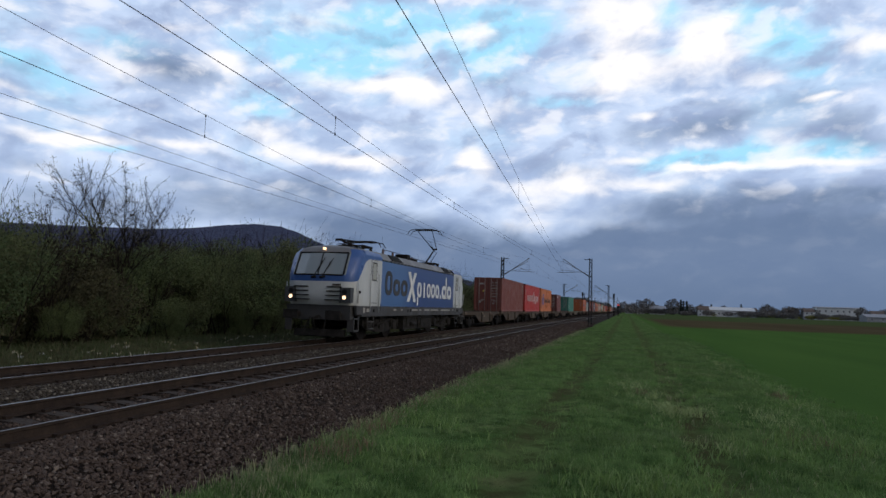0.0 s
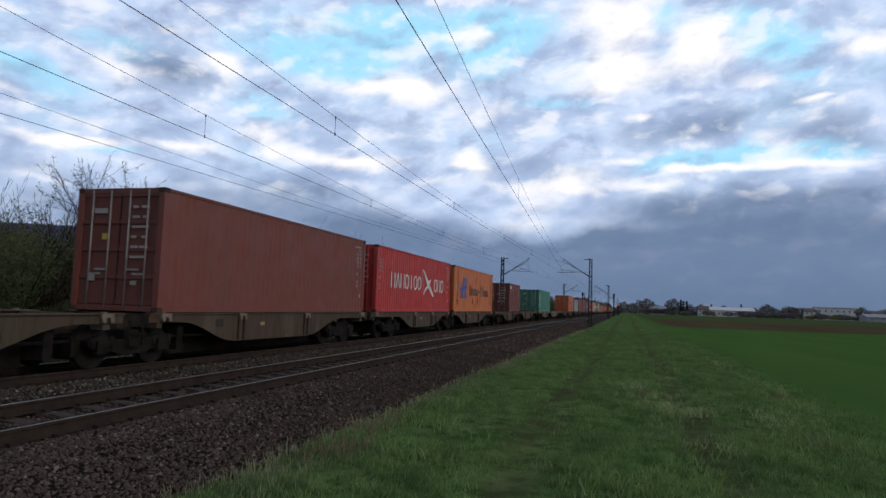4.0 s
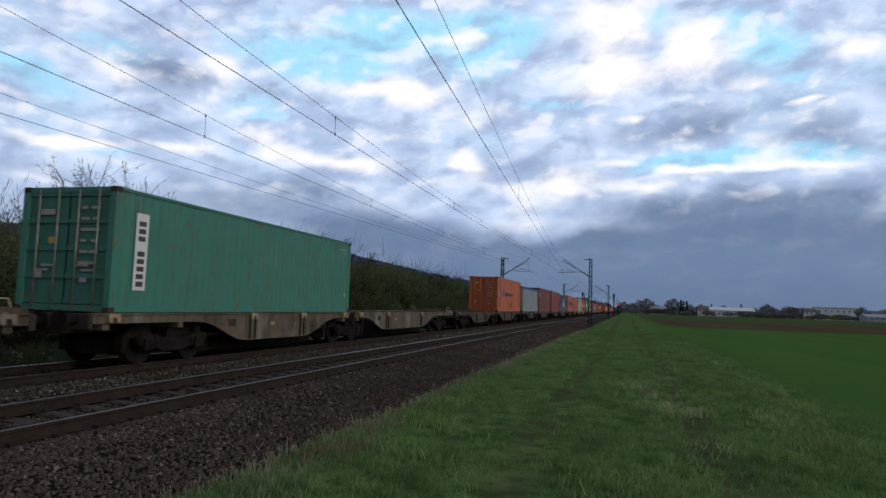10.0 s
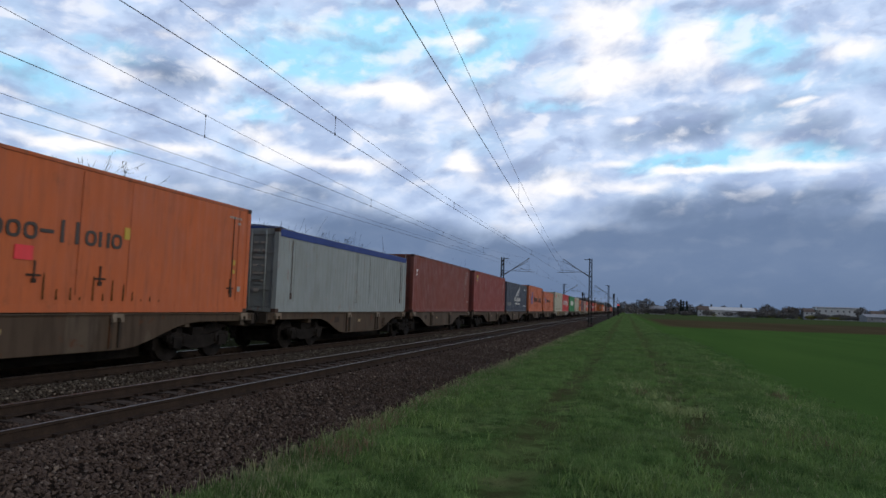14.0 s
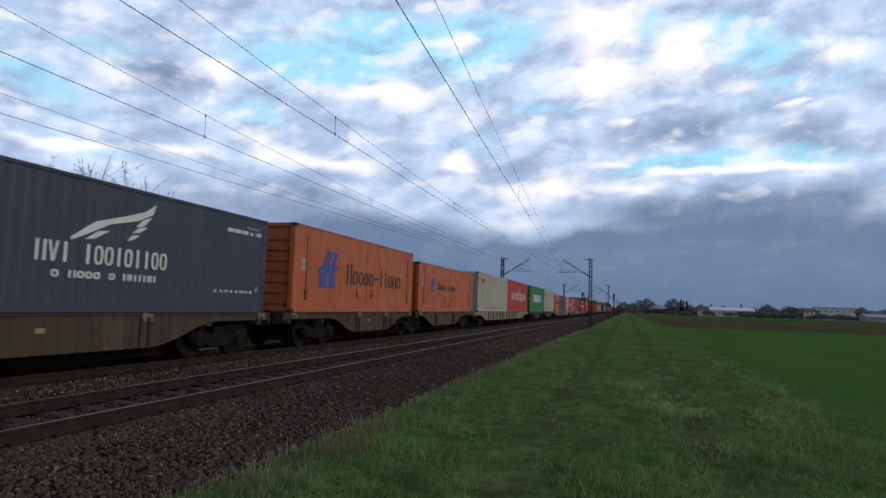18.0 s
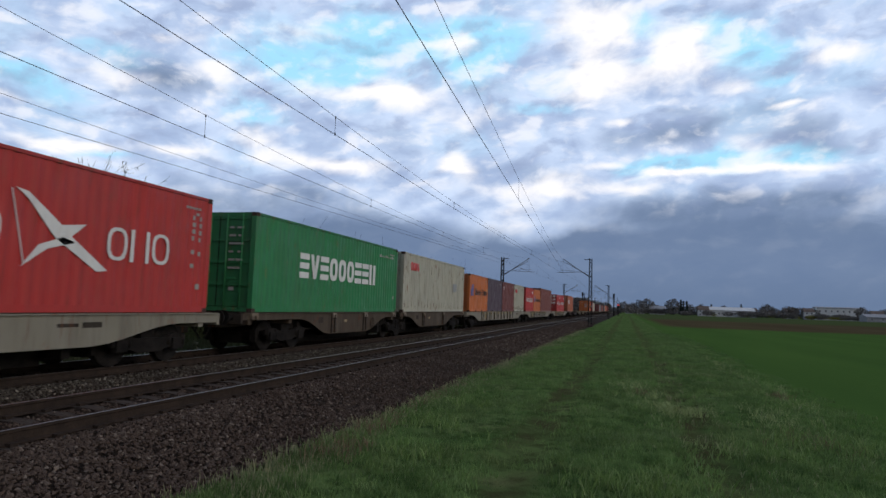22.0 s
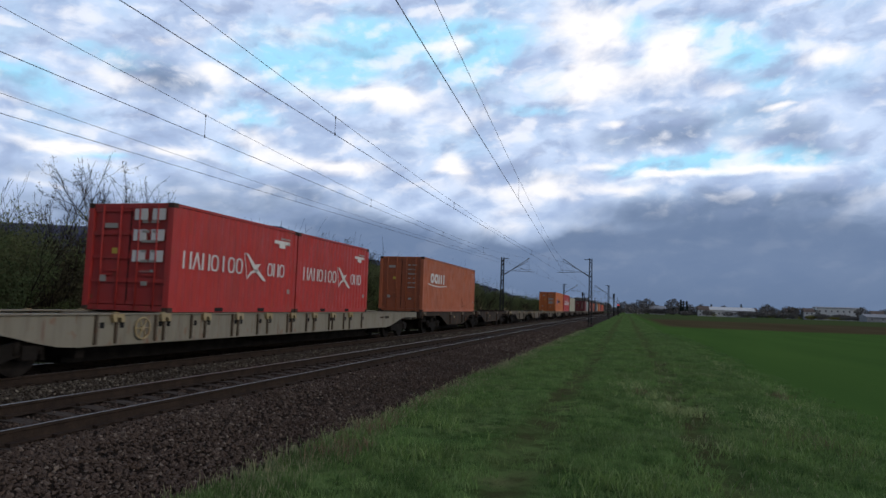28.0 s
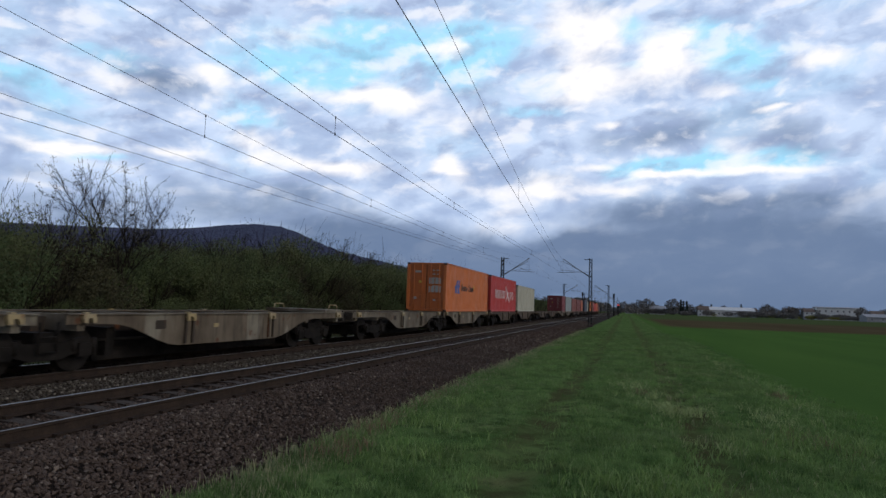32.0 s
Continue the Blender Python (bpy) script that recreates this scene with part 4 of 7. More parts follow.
def far_trees():
    round_t = far_tree(12, 12, 61, FAR_LEAF, "broad bare tree at the village edge")
    wide = far_tree(9, 13, 62, FAR_LEAF, "low spreading bare tree beyond the fields")
    cypress = far_tree(13, 3, 63, FAR_GREEN, "slim dark evergreen tree", "cone")
    bush = far_tree(3.0, 7, 64, YELLOW, "yellowish flowering bushes along the field edge", name="bush")
    for proto, spots in ((round_t, ((11, 600, 1.0), (18, 620, 1.15), (24, 650, 0.9), (39, 600, 1.15), (112, 600, 0.98), (117, 620, 0.9), (134, 610, 0.85), (182, 600, 0.95), (-2, 640, 0.9), (5, 700, 0.9), (150, 610, 0.75), (57, 650, 0.85), (72, 700, 0.95), (95, 720, 0.9))),
                         (wide, ((4, 590, 0.75), (129, 600, 1.15), (139, 605, 1.1), (60, 600, 0.9), (50, 620, 0.6), (106, 590, 0.8), (196, 625, 1.0), (204, 600, 1.1), (212, 640, 1.2), (225, 600, 1.0), (30, 700, 1.0), (45, 720, 1.0), (-20, 640, 1.1), (-32, 600, 1.2), (-45, 560, 1.3), (-58, 520, 1.3))),
                         (cypress, ((45.2, 600, 1.0), (47.6, 604, 0.9), (50, 600, 0.92), (99, 640, 0.85), (74, 640, 0.8))),
                         (bush, ((113, 580, 1), (121, 578, 1.1), (131, 582, 0.9), (140, 577, 1.2), (148, 580, 1.2), (156, 583, 1), (96, 590, 0.8), (70, 588, 0.8), (162, 582, 1.1)))):
        for i, (x, y, s) in enumerate(spots):
            m = pose(x, y, -0.5, 0, 0, (i * 73) % 360)
            ob = proto if i == 0 else copy_thing(proto, m)
            ob.matrix_basis = m
            ob.scale = (s, s, s)
    low = far_tree(4.2, 10, 65, FAR_LEAF, "dark low hedge bushes beyond the fields", name="bush")
    rng = np.random.default_rng(66)
    for i in range(64):
        m = pose(-14 + i * 3.9, 568 + rng.uniform(-4, 50), -0.5, 0, 0, rng.uniform(0, 360))
        ob = low if i == 0 else copy_thing(low, m)
        ob.matrix_basis = m
        s = rng.uniform(0.85, 1.3)
        ob.scale = (s, s, s)
    for i in range(26):
        s = rng.uniform(0.55, 0.85)
        copy_thing(round_t, pose(-20 + i * 11, 740 + rng.uniform(0, 60), -0.5, 0, 0, rng.uniform(0, 360))).scale = (s * 1.2, s, s)
    # the wood where the line runs out of sight
    for i in range(16):
        s = 0.85 + 0.03 * (i % 5)
        ob = copy_thing(round_t, pose(-20 - 1.5 * (i % 3), 300 + i * 17, -0.5, 0, 0, i * 50))
        ob.scale = (s, s, s * 0.72)


far_trees()


# ---- overhead line ----
def lattice_mast(x, y, side, arm):
    """side: +1 when the bracket reaches towards +x."""
    t = thing("catenary_mast", "grey steel lattice mast with a bracket over the track", "catenary mast", "masts along the line", at=(x, y, -0.5))
    top = 8.2
    part("footing", boxes((-0.35, -0.35, -0.3, 0.35, 0.35, 0.25)), SLEEPER, t, "concrete footing")

    def corner(sx, sy, z):
        w = 0.20 - 0.06 * z / top
        return (sx * w, sy * w, z)

    for sx in (-1, 1):
        for sy in (-1, 1):
            part("leg", tubes((corner(sx, sy, 0.1), corner(sx, sy, top), 0.06), n=4), MAST, t)
    n = 13
    for face in range(4):
        bm = bmesh.new()
        a, b = (((-1, -1), (1, -1)), ((1, -1), (1, 1)), ((1, 1), (-1, 1)), ((-1, 1), (-1, -1)))[face]
        for i in range(n):
            z0, z1 = 0.3 + i * (top - 0.4) / n, 0.3 + (i + 1) * (top - 0.4) / n
            p, q = (a, b) if i % 2 else (b, a)
            tube(bm, corner(*p, z0), corner(*q, z1), 0.034, n=4)
            tube(bm, corner(*a, z1), corner(*b, z1), 0.012, n=4)
        part("lacing", bm, MAST, t)
    s = side
    part("top_bracket", tubes(((0, 0, 8.1), (s * 0.75, 0, 8.05), 0.045), n=6), MAST, t)
    br = part("cantilever", tubes(((s * 0.15, 0, 6.0), (s * 3.3, 0, 8.12), 0.042), ((s * 0.15, 0, 6.1), (s * 3.25, 0, 7.8), 0.03), ((s * 0.2, 0, 6.55), (s * 4.0, 0, 6.45), 0.022), ((s * 1.2, 0, 6.6), (s * 3.6, 0, 6.75), 0.016), ((s * 2.2, 0, 7.3), (s * 2.2, 0, 6.55), 0.012), ((s * 3.3, 0, 8.12), (s * 3.3, 0, 6.5), 0.01), n=6), GALV, t)
    bm = bmesh.new()
    for k in range(6):
        tube(bm, (s * (0.35 + k * 0.09), 0, 6.14 + k * 0.0606), (s * (0.39 + k * 0.09), 0, 6.167 + k * 0.0606), 0.075, n=8)
    part("insulator", bm, INSUL, br, "ribbed brown porcelain insulator")
    return t


mast_right = lattice_mast(-4.12, 80.5, -1, 3.4)
mast_left = lattice_mast(-14.8, 80.5, 1, 3.4)
for i in range(1, 8):
    for m, x in ((mast_right, -4.12), (mast_left, -14.8)):
        copy_thing(m, pose(x, 80.5 + i * 84.0, -0.5))
for m, x in ((mast_right, -4.12), (mast_left, -14.8)):
    copy_thing(m, pose(x, -3.5, -0.5))


def wire(bm, points, r):
    """One continuous round wire through the points."""
    rings = []
    for x, y, z in points:
        rings.append([bm.verts.new((x + r * math.cos(k * 2 * math.pi / 5), y, z + r * math.sin(k * 2 * math.pi / 5))) for k in range(5)])
    for a, b in zip(rings, rings[1:]):
        for k in range(5):
            bm.faces.new((a[k], a[(k + 1) % 5], b[(k + 1) % 5], b[k]))


def contact_z(y, start, fall):
    return start - fall * min(max(y, -4.0), 27.0)


def catenary(x, low, sag, start, fall, label):
    """Contact wire, sagging catenary wire and droppers over one track."""
    t = thing("overhead_line", label, "overhead line", "overhead lines")
    contact, carrier, drops = [], [], []
    for span in range(-1, 7):
        y0 = -3.5 + span * 84.0
        for i in range(12):
            f = i / 12
            y = y0 + f * 84.0
            zig = 0.2 * math.sin(f * math.pi * 2) if span else 0.0
            contact.append((x + zig, y, contact_z(y, start, fall)))
            carrier.append((x + zig * 0.4, y, low + sag * ((f - 0.5) * 84) ** 2))
        for k in range(7):
            f = (19.2 + 12.6 * (k - 1)) / 84.0
            if 0 < f < 1:
                zig = 0.2 * math.sin(f * math.pi * 2) if span else 0.0
                drops.append(((x + zig, y0 + f * 84, contact_z(y0 + f * 84, start, fall)), (x + zig * 0.4, y0 + f * 84, low + sag * ((f - 0.5) * 84) ** 2)))
    bm = bmesh.new()
    wire(bm, contact, 0.0085)
    part("contact_wire", bm, COPPER, t)
    bm = bmesh.new()
    wire(bm, carrier, 0.0062)
    part("carrier_wire", bm, COPPER, t)
    for a, b in drops:
        bm = tubes((a, b, 0.006), ((a[0], a[1], a[2] - 0.03), (a[0], a[1], a[2] + 0.05), 0.018), ((b[0], b[1], b[2] - 0.05), (b[0], b[1], b[2] + 0.03), 0.018), n=5)
        part("dropper", bm, COPPER, t)
    return t


catenary(NEAR_X, 6.085, 0.00067, 6.09, 0.0075, "contact wire and catenary wire with droppers over the nearer track")
catenary(FAR_X, 6.27, 0.00076, 6.10, 0.003, "contact wire and catenary wire with droppers over the further track")


def anchor_pair(x0, x1, low, high, sag, label):
    """A second pair of wires that slants from the track out to its anchor mast."""
    t = thing("anchor_wires", label, "overhead line", "overhead lines")
    ys = [-20 + i * 5.0 for i in range(21)]
    xs = [x1 + (x0 - x1) * (80.5 - y) / 80.0 for y in ys]
    bm = bmesh.new()
    wire(bm, [(x, y, low) for x, y in zip(xs, ys)], 0.0085)
    part("contact_wire", bm, COPPER, t)
    bm = bmesh.new()
    wire(bm, [(x, y, high + sag * (y - 42) ** 2) for x, y in zip(xs, ys)], 0.0062)
    part("carrier_wire", bm, COPPER, t)
    for y in (26.6, 41.0, 55.0):
        x = x1 + (x0 - x1) * (80.5 - y) / 80.0
        part("dropper", tubes(((x, y, low), (x, y, high + sag * (y - 42) ** 2), 0.005), n=4), COPPER, t)
    return t


anchor_pair(-2.83, -7.35, 6.0, 6.72, 0.00042, "pair of wires slanting from the nearer track to an anchor mast")
anchor_pair(-15.9, -11.4, 6.0, 6.20, 0.00035, "pair of wires slanting from the further track to an anchor mast")

RED_LAMP = glow("red signal lamp", (1.0, 0.05, 0.03), 4.0)


def signal_post(x, y, h, lit):
    t = thing("railway_signal", "slim railway signal post with red lamps" if lit else "dark slim railway signal post", "signal", at=(x, y, -0.5))
    part("post", tubes(((0, 0, -0.2), (0, 0, h), 0.09), n=8), MAST, t)
    part("screen", boxes((-0.32, -0.06, h - 1.5, 0.32, 0.06, h)), STEEL_DARK, t)
    part("ladder", tubes(*[((-0.15, 0.14, 0.6 + k * 0.4), (0.15, 0.14, 0.6 + k * 0.4), 0.015) for k in range(int(h / 0.4) - 4)], ((-0.15, 0.14, 0.3), (-0.15, 0.14, h - 1.2), 0.018), ((0.15, 0.14, 0.3), (0.15, 0.14, h - 1.2), 0.018), n=4), MAST, t)
    if lit:
        for dx in (-0.16, 0.16):
            part("lamp", tubes(((dx, -0.1, h - 0.55), (dx, -0.065, h - 0.55), 0.11), n=12), RED_LAMP, t, "lit red lamp")
    return t


signal_post(-2.75, 250, 4.7, True)
signal_post(-4.5, 255, 8.2, False)
signal_post(-15.9, 255, 8.6, False)
for x, y in ((-17.94, 16.29), (-18.43, 17.53)):
    t = thing("marker_stone", "small pale concrete marker stone in the verge", "marker stone", at=(x, y, -0.55))
    part("block", boxes((-0.06, -0.06, -0.1, 0.06, 0.06, 0.10), (-0.04, -0.04, 0.10, 0.04, 0.04, 0.12)), WHITE_WALL, t)


# ---- the train: how far it has run by t, from its speed ----
SPEED = ((0, 10.73), (4, 10.78), (8, 11.95), (12, 12.37), (16, 13.29), (20, 14.11), (24, 14.78), (28, 15.22), (32, 16.24))


def gone(t):
    s = 0.0
    for (a, va), (b, vb) in zip(SPEED, SPEED[1:]):
        if t <= a:
            break
        e = min(t, b)
        s += (va + va + (vb - va) * (e - a) / (b - a)) / 2 * (e - a)
    return s


MOVING = []
COLOURS = {"red": (0.47, 0.033, 0.028), "orange": (0.58, 0.155, 0.032), "deep_orange": (0.52, 0.125, 0.035), "brown": (0.195, 0.050, 0.034), "rust": (0.24, 0.05, 0.04), "sea_green": (0.045, 0.22, 0.155),
           "green": (0.02, 0.21, 0.065), "grey": (0.27, 0.31, 0.31), "navy": (0.045, 0.060, 0.090), "white": (0.45, 0.445, 0.355), "maroon": (0.165, 0.040, 0.032), "purple": (0.085, 0.055, 0.075), "dark_red": (0.18, 0.025, 0.03), "tan": (0.43, 0.115, 0.045)}
PAINT = {k: paint(k.replace("_", " ") + " container paint", tuple(c * 0.76 for c in v), 0.5, 0.35 if k != "white" else 0.5, fade=0.015, rust=0.08 if k not in ("white", "sea_green") else 0.2) for k, v in COLOURS.items()}
# darker copy for ends, top rails and seams: shade and grime in the colour
DIM_PAINT = {k: paint(k.replace("_", " ") + " end paint in shade and grime", tuple(c * (0.62 if k != "white" else 0.8) for c in v), 0.5, 0.5, rust=0.15, fade=0.02) for k, v in COLOURS.items()}
INK = {k: paint(k + " lettering", v, 0.55, 0.25, rust=0.02, fade=0.02) for k, v in {"white": (0.58, 0.58, 0.56), "dark": (0.045, 0.035, 0.03), "blue": (0.04, 0.07, 0.24), "signal_red": (0.62, 0.04, 0.05), "slate": (0.23, 0.24, 0.235), "magenta": (0.22, 0.02, 0.07), "yellow": (0.42, 0.30, 0.04), "pale": (0.27, 0.255, 0.23)}.items()}
TARP = two_tone("blue tarpaulin", (0.03, 0.05, 0.17), (0.045, 0.07, 0.22), 2, 0.5)
CAST = two_tone("dirty corner casting", (0.035, 0.025, 0.02), (0.08, 0.05, 0.04), 6, 0.7)
ROD = two_tone("zinc lock rod", (0.22, 0.20, 0.19), (0.32, 0.30, 0.28), 5, 0.5, 0.5)
SEAL = two_tone("black rubber and shaded openings", (0.012, 0.012, 0.012), (0.02, 0.02, 0.02), 5, 0.8)
DECK_Z = 1.165


def corrugated(bm, length, z0, z1, depth, pitch=0.278):
    """Outer skin of one side at local x = 0 (proud) to -depth, from y = 0.16 to length - 0.16."""
    ys = []
    n = int((length - 0.32) / pitch)
    p = (length - 0.32) / n
    for i in range(n):
        y = 0.16 + i * p
        ys += [(y, 0), (y + p * 0.26, 0), (y + p * 0.5, -depth), (y + p * 0.76, -depth)]
    ys.append((length - 0.16, 0))
    a = [bm.verts.new((x, y, z0)) for y, x in ys]
    b = [bm.verts.new((x, y, z1)) for y, x in ys]
    for i in range(len(ys) - 1):
        bm.faces.new((a[i], a[i + 1], b[i + 1], b[i]))


def container(colour, length, height, doors, label, flat=False, tarp=False):
    t = thing("shipping_container", label, "container", "containers on the train")
    body, dim_mat = PAINT[colour], DIM_PAINT[colour]
    rod = ROD if colour in ("maroon", "sea_green", "brown") else body
    z0, z1 = DECK_Z, DECK_Z + height
    for s in (-1, 1):
        bm = bmesh.new()
        corrugated(bm, length, z0 + 0.15, z1 - 0.08, 0.008 if flat else (0.030 if colour == "white" else 0.022))
        bmesh.ops.translate(bm, verts=bm.verts, vec=(1.207, 0, 0))
        if s < 0:
            bmesh.ops.scale(bm, verts=bm.verts, vec=(-1, 1, 1))
        part("side_panel", bm, body, t)
        part("bottom_rail", boxes((s * 1.17, 0.1, z0 + 0.02, s * 1.219, length - 0.1, z0 + 0.16)), body, t)
        part("top_rail", boxes((s * 1.16, 0.1, z1 - 0.075, s * 1.219, length - 0.1, z1 - 0.006)), dim_mat, t)
        if flat:
            for y in (0.09 * length, 0.51 * length, 0.62 * length, 0.955 * length):
                part("seam", boxes((s * 1.206, y - 0.012, z0 + 0.35, s * 1.2175, y + 0.012, z1 - 0.1)), dim_mat, t)
        for y in (0, length):
            q = 0.16 if y == 0 else -0.16
            part("corner_post", boxes((s * 1.06, y, z0 + 0.11, s * 1.218, y + q, z1 - 0.11)), body, t)
            for z in (z0, z1 - 0.118):
                part("corner_casting", boxes((s * 1.055, y + (-0.003 if y == 0 else 0.003), z, s * 1.2205, y + q * 1.1, z + 0.118)), CAST, t)
    bm = bmesh.new()
    n = int(length / 0.21)
    for i in range(n):
        y = 0.12 + i * (length - 0.24) / n
        p = (length - 0.24) / n
        h = -0.012 if i % 2 else -0.03
        box(bm, -1.17, y, z1 - 0.07, 1.17, y + p, z1 + h)
    part("roof", bm, body, t)
    part("floor", boxes((-1.17, 0.05, z0 + 0.03, 1.17, length - 0.05, z0 + 0.12)), CAST, t)
    for y, is_door in ((0, doors), (length, not doors)):
        f = 1 if y == 0 else -1
        part("end_sill", boxes((-1.06, y + f * 0.01, z0 + 0.02, 1.06, y + f * 0.12, z0 + 0.15)), dim_mat, t)
        part("end_header", boxes((-1.06, y + f * 0.01, z1 - 0.12, 1.06, y + f * 0.12, z1 - 0.008)), dim_mat, t)
        if is_door:
            for s in (-1, 1):
                door = part("door", boxes((s * 0.012, y + f * 0.055, z0 + 0.16, s * 1.05, y + f * 0.10, z1 - 0.13)), dim_mat, t)
                for k in range(5):
                    z = z0 + 0.17 + k * (height - 0.32) / 4.0 - (0.05 if k else 0)
                    part("rib", boxes((s * 0.02, y + f * 0.020, z, s * 1.04, y + f * 0.054, z + 0.10)), dim_mat, door)
                for x in (0.27, 0.78):
                    part("lock_rod", tubes(((s * x, y + f * 0.012, z0 + 0.06), (s * x, y + f * 0.012, z1 - 0.05), 0.020), n=6), rod, door)
                part("door_handle", boxes((s * 0.27, y + f * 0.006, z0 + 0.95, s * 0.62, y + f * 0.026, z0 + 1.0), (s * 0.78, y + f * 0.006, z0 + 0.85, s * 0.45, y + f * 0.026, z0 + 0.9)), rod, door)
            part("door_seal", boxes((-0.012, y + f * 0.04, z0 + 0.16, 0.012, y + f * 0.09, z1 - 0.13)), SEAL, t)
        else:
            bm = bmesh.new()
            box(bm, -1.06, y + f * 0.07, z0 + 0.15, 1.06, y + f * 0.11, z1 - 0.12)
            for k in range(7):
                z = z0 + 0.28 + k * (height - 0.5) / 7.0
                box(bm, -1.05, y + f * 0.035, z, 1.05, y + f * 0.075, z + 0.2)
            part("end_panel", bm, dim_mat, t)
    if flat:
        for y in (0.075 * length, 0.935 * length):
            part("latch", boxes((1.207, y - 0.012, z0 + 0.5, 1.2195, y + 0.012, z1 - 0.3), (1.207, y - 0.05, z0 + 0.42, 1.2215, y + 0.05, z0 + 0.62)), CAST, t, "thin dark latch strap")
    if length < 7:
        for y in (length / 2 - 1.03, length / 2 + 1.03):
            # pocket not cut: its inner shade is a dark plate on the rail
            part("fork_pocket", boxes((1.2, y - 0.18, z0 + 0.035, 1.222, y + 0.18, z0 + 0.135)), SEAL, t, "dark plate for the shade in a forklift pocket")
    if tarp:
        bm = bmesh.new()
        prism_pts = [(-1.225, z1 - 0.24), (-1.225, z1 - 0.02), (-0.6, z1 + 0.06), (0.6, z1 + 0.06), (1.225, z1 - 0.02), (1.225, z1 - 0.24), (1.222, z1 - 0.24), (1.20, z1 - 0.01), (-1.20, z1 - 0.01), (-1.222, z1 - 0.24)]
        extrude_y(bm, prism_pts, 0.1, length - 0.1)
        part("tarpaulin", bm, TARP, t, "dark blue tarpaulin roof")
    return t


def slab(bm, y0, z0, y1, z1, x=1.2085, thick=0.012):
    box(bm, x, y0, z0, x + thick, y1, z1)


def ring(bm, y0, y1, z0, z1, k, x, thick=0.012, n=14):
    """A closed rounded band, k wide."""
    cy, cz, ry, rz = (y0 + y1) / 2, (z0 + z1) / 2, (y1 - y0) / 2, (z1 - z0) / 2

    def at(i, dy, dz):
        a = 2 * math.pi * i / n
        c, d = math.cos(a), math.sin(a)
        return cy + math.copysign(abs(c) ** 0.75, c) * (ry - dy), cz + math.copysign(abs(d) ** 0.75, d) * (rz - dz)

    loops = [[bm.verts.new((px, *at(i, d, d * 0.85))) for i in range(n)] for px in (x, x + thick) for d in (0, k)]
    for a, b in ((0, 1), (2, 3), (0, 2), (1, 3)):
        for i in range(n):
            bm.faces.new((loops[a][i], loops[a][(i + 1) % n], loops[b][(i + 1) % n], loops[b][i]))


def bars(pattern, y0, y1, z0, z1, stroke=0.2, x=1.2085, lower=0.72):
    """Plain shapes the size of lettering: O, o rings, N, n pairs of bars, I, i single bars, A, V slanted pairs, E three level bars, - dash, . dot, = solid block; small letters stay low."""
    bm = bmesh.new()
    w = (y1 - y0) / len(pattern)
    for i, c in enumerate(pattern):
        a, b = y0 + (i + 0.07) * w, y0 + (i + 0.93) * w
        top = z0 + (z1 - z0) * lower if c in "oniav" else z1
        k = w * stroke
        if c in "Oo":
            ring(bm, a, b, z0, top, k, x)
        elif c in "Nn":
            slab(bm, a, z0, a + k, top, x)
            slab(bm, b - k, z0, b, top, x)
        elif c in "Ii":
            slab(bm, (a + b) / 2 - k * 0.6, z0, (a + b) / 2 + k * 0.6, top, x)
        elif c in "AV":
            m, h = (a + b) / 2, k * 1.6
            pts = [(a, 0), (a + k, 0), (m, top - z0 - h), (b - k, 0), (b, 0), (m + k * 0.5, top - z0), (m - k * 0.5, top - z0)]
            shape(bm, [(y, z0 + z) for y, z in pts] if c == "A" else [(y, top - z) for y, z in pts[::-1]], x)
        elif c == "E":
            for q in (0.0, 0.38, 0.76):
                slab(bm, a, z0 + (z1 - z0) * q, b, z0 + (z1 - z0) * (q + 0.24), x)
        elif c == "=":
            slab(bm, a, z0, b, z1, x)
        elif c == "-":
            m = z0 + (z1 - z0) * 0.42
            slab(bm, a, m - k * 0.5, b, m + k * 0.5, x)
        elif c == ".":
            slab(bm, (a + b) / 2 - k * 0.7, z0, (a + b) / 2 + k * 0.7, z0 + k * 1.4, x)
    return bm


def lettering(row, material, t, label=""):
    """A row of plain shapes, each one a part of its own."""
    pattern, y0, y1, *rest = row
    w = (y1 - y0) / len(pattern)
    for i, c in enumerate(pattern):
        if c in "Nn":
            for k in (0.07, 0.93 - rest[2] * 1.2):
                part("lettering", bars("Ii"["Nn".index(c)], y0 + (i + k) * w, y0 + (i + k + rest[2] * 1.2) * w, rest[0], rest[1], 0.8, *rest[3:]), material, t, label)
        elif c != " ":
            part("lettering", bars(c, y0 + i * w, y0 + (i + 1) * w, *rest), material, t, label)


def code_column(t, y, z0, z1, width=0.11, ink="pale"):
    """A tall strip of small marks that runs down beside a corner post."""
    bm = bmesh.new()
    k = int((z1 - z0) / 0.155)
    for i in range(k):
        if i in (4, 6):
            continue
        z = z1 - i * (z1 - z0) / k
        slab(bm, y, z - 0.105, y + width * (1.0 if i % 3 else 0.7), z)
    return part("code_marking", bm, INK[ink], t)


def shape(bm, pts, x=1.2085, thick=0.012):
    prism(bm, pts, x, x + thick)
    return bm


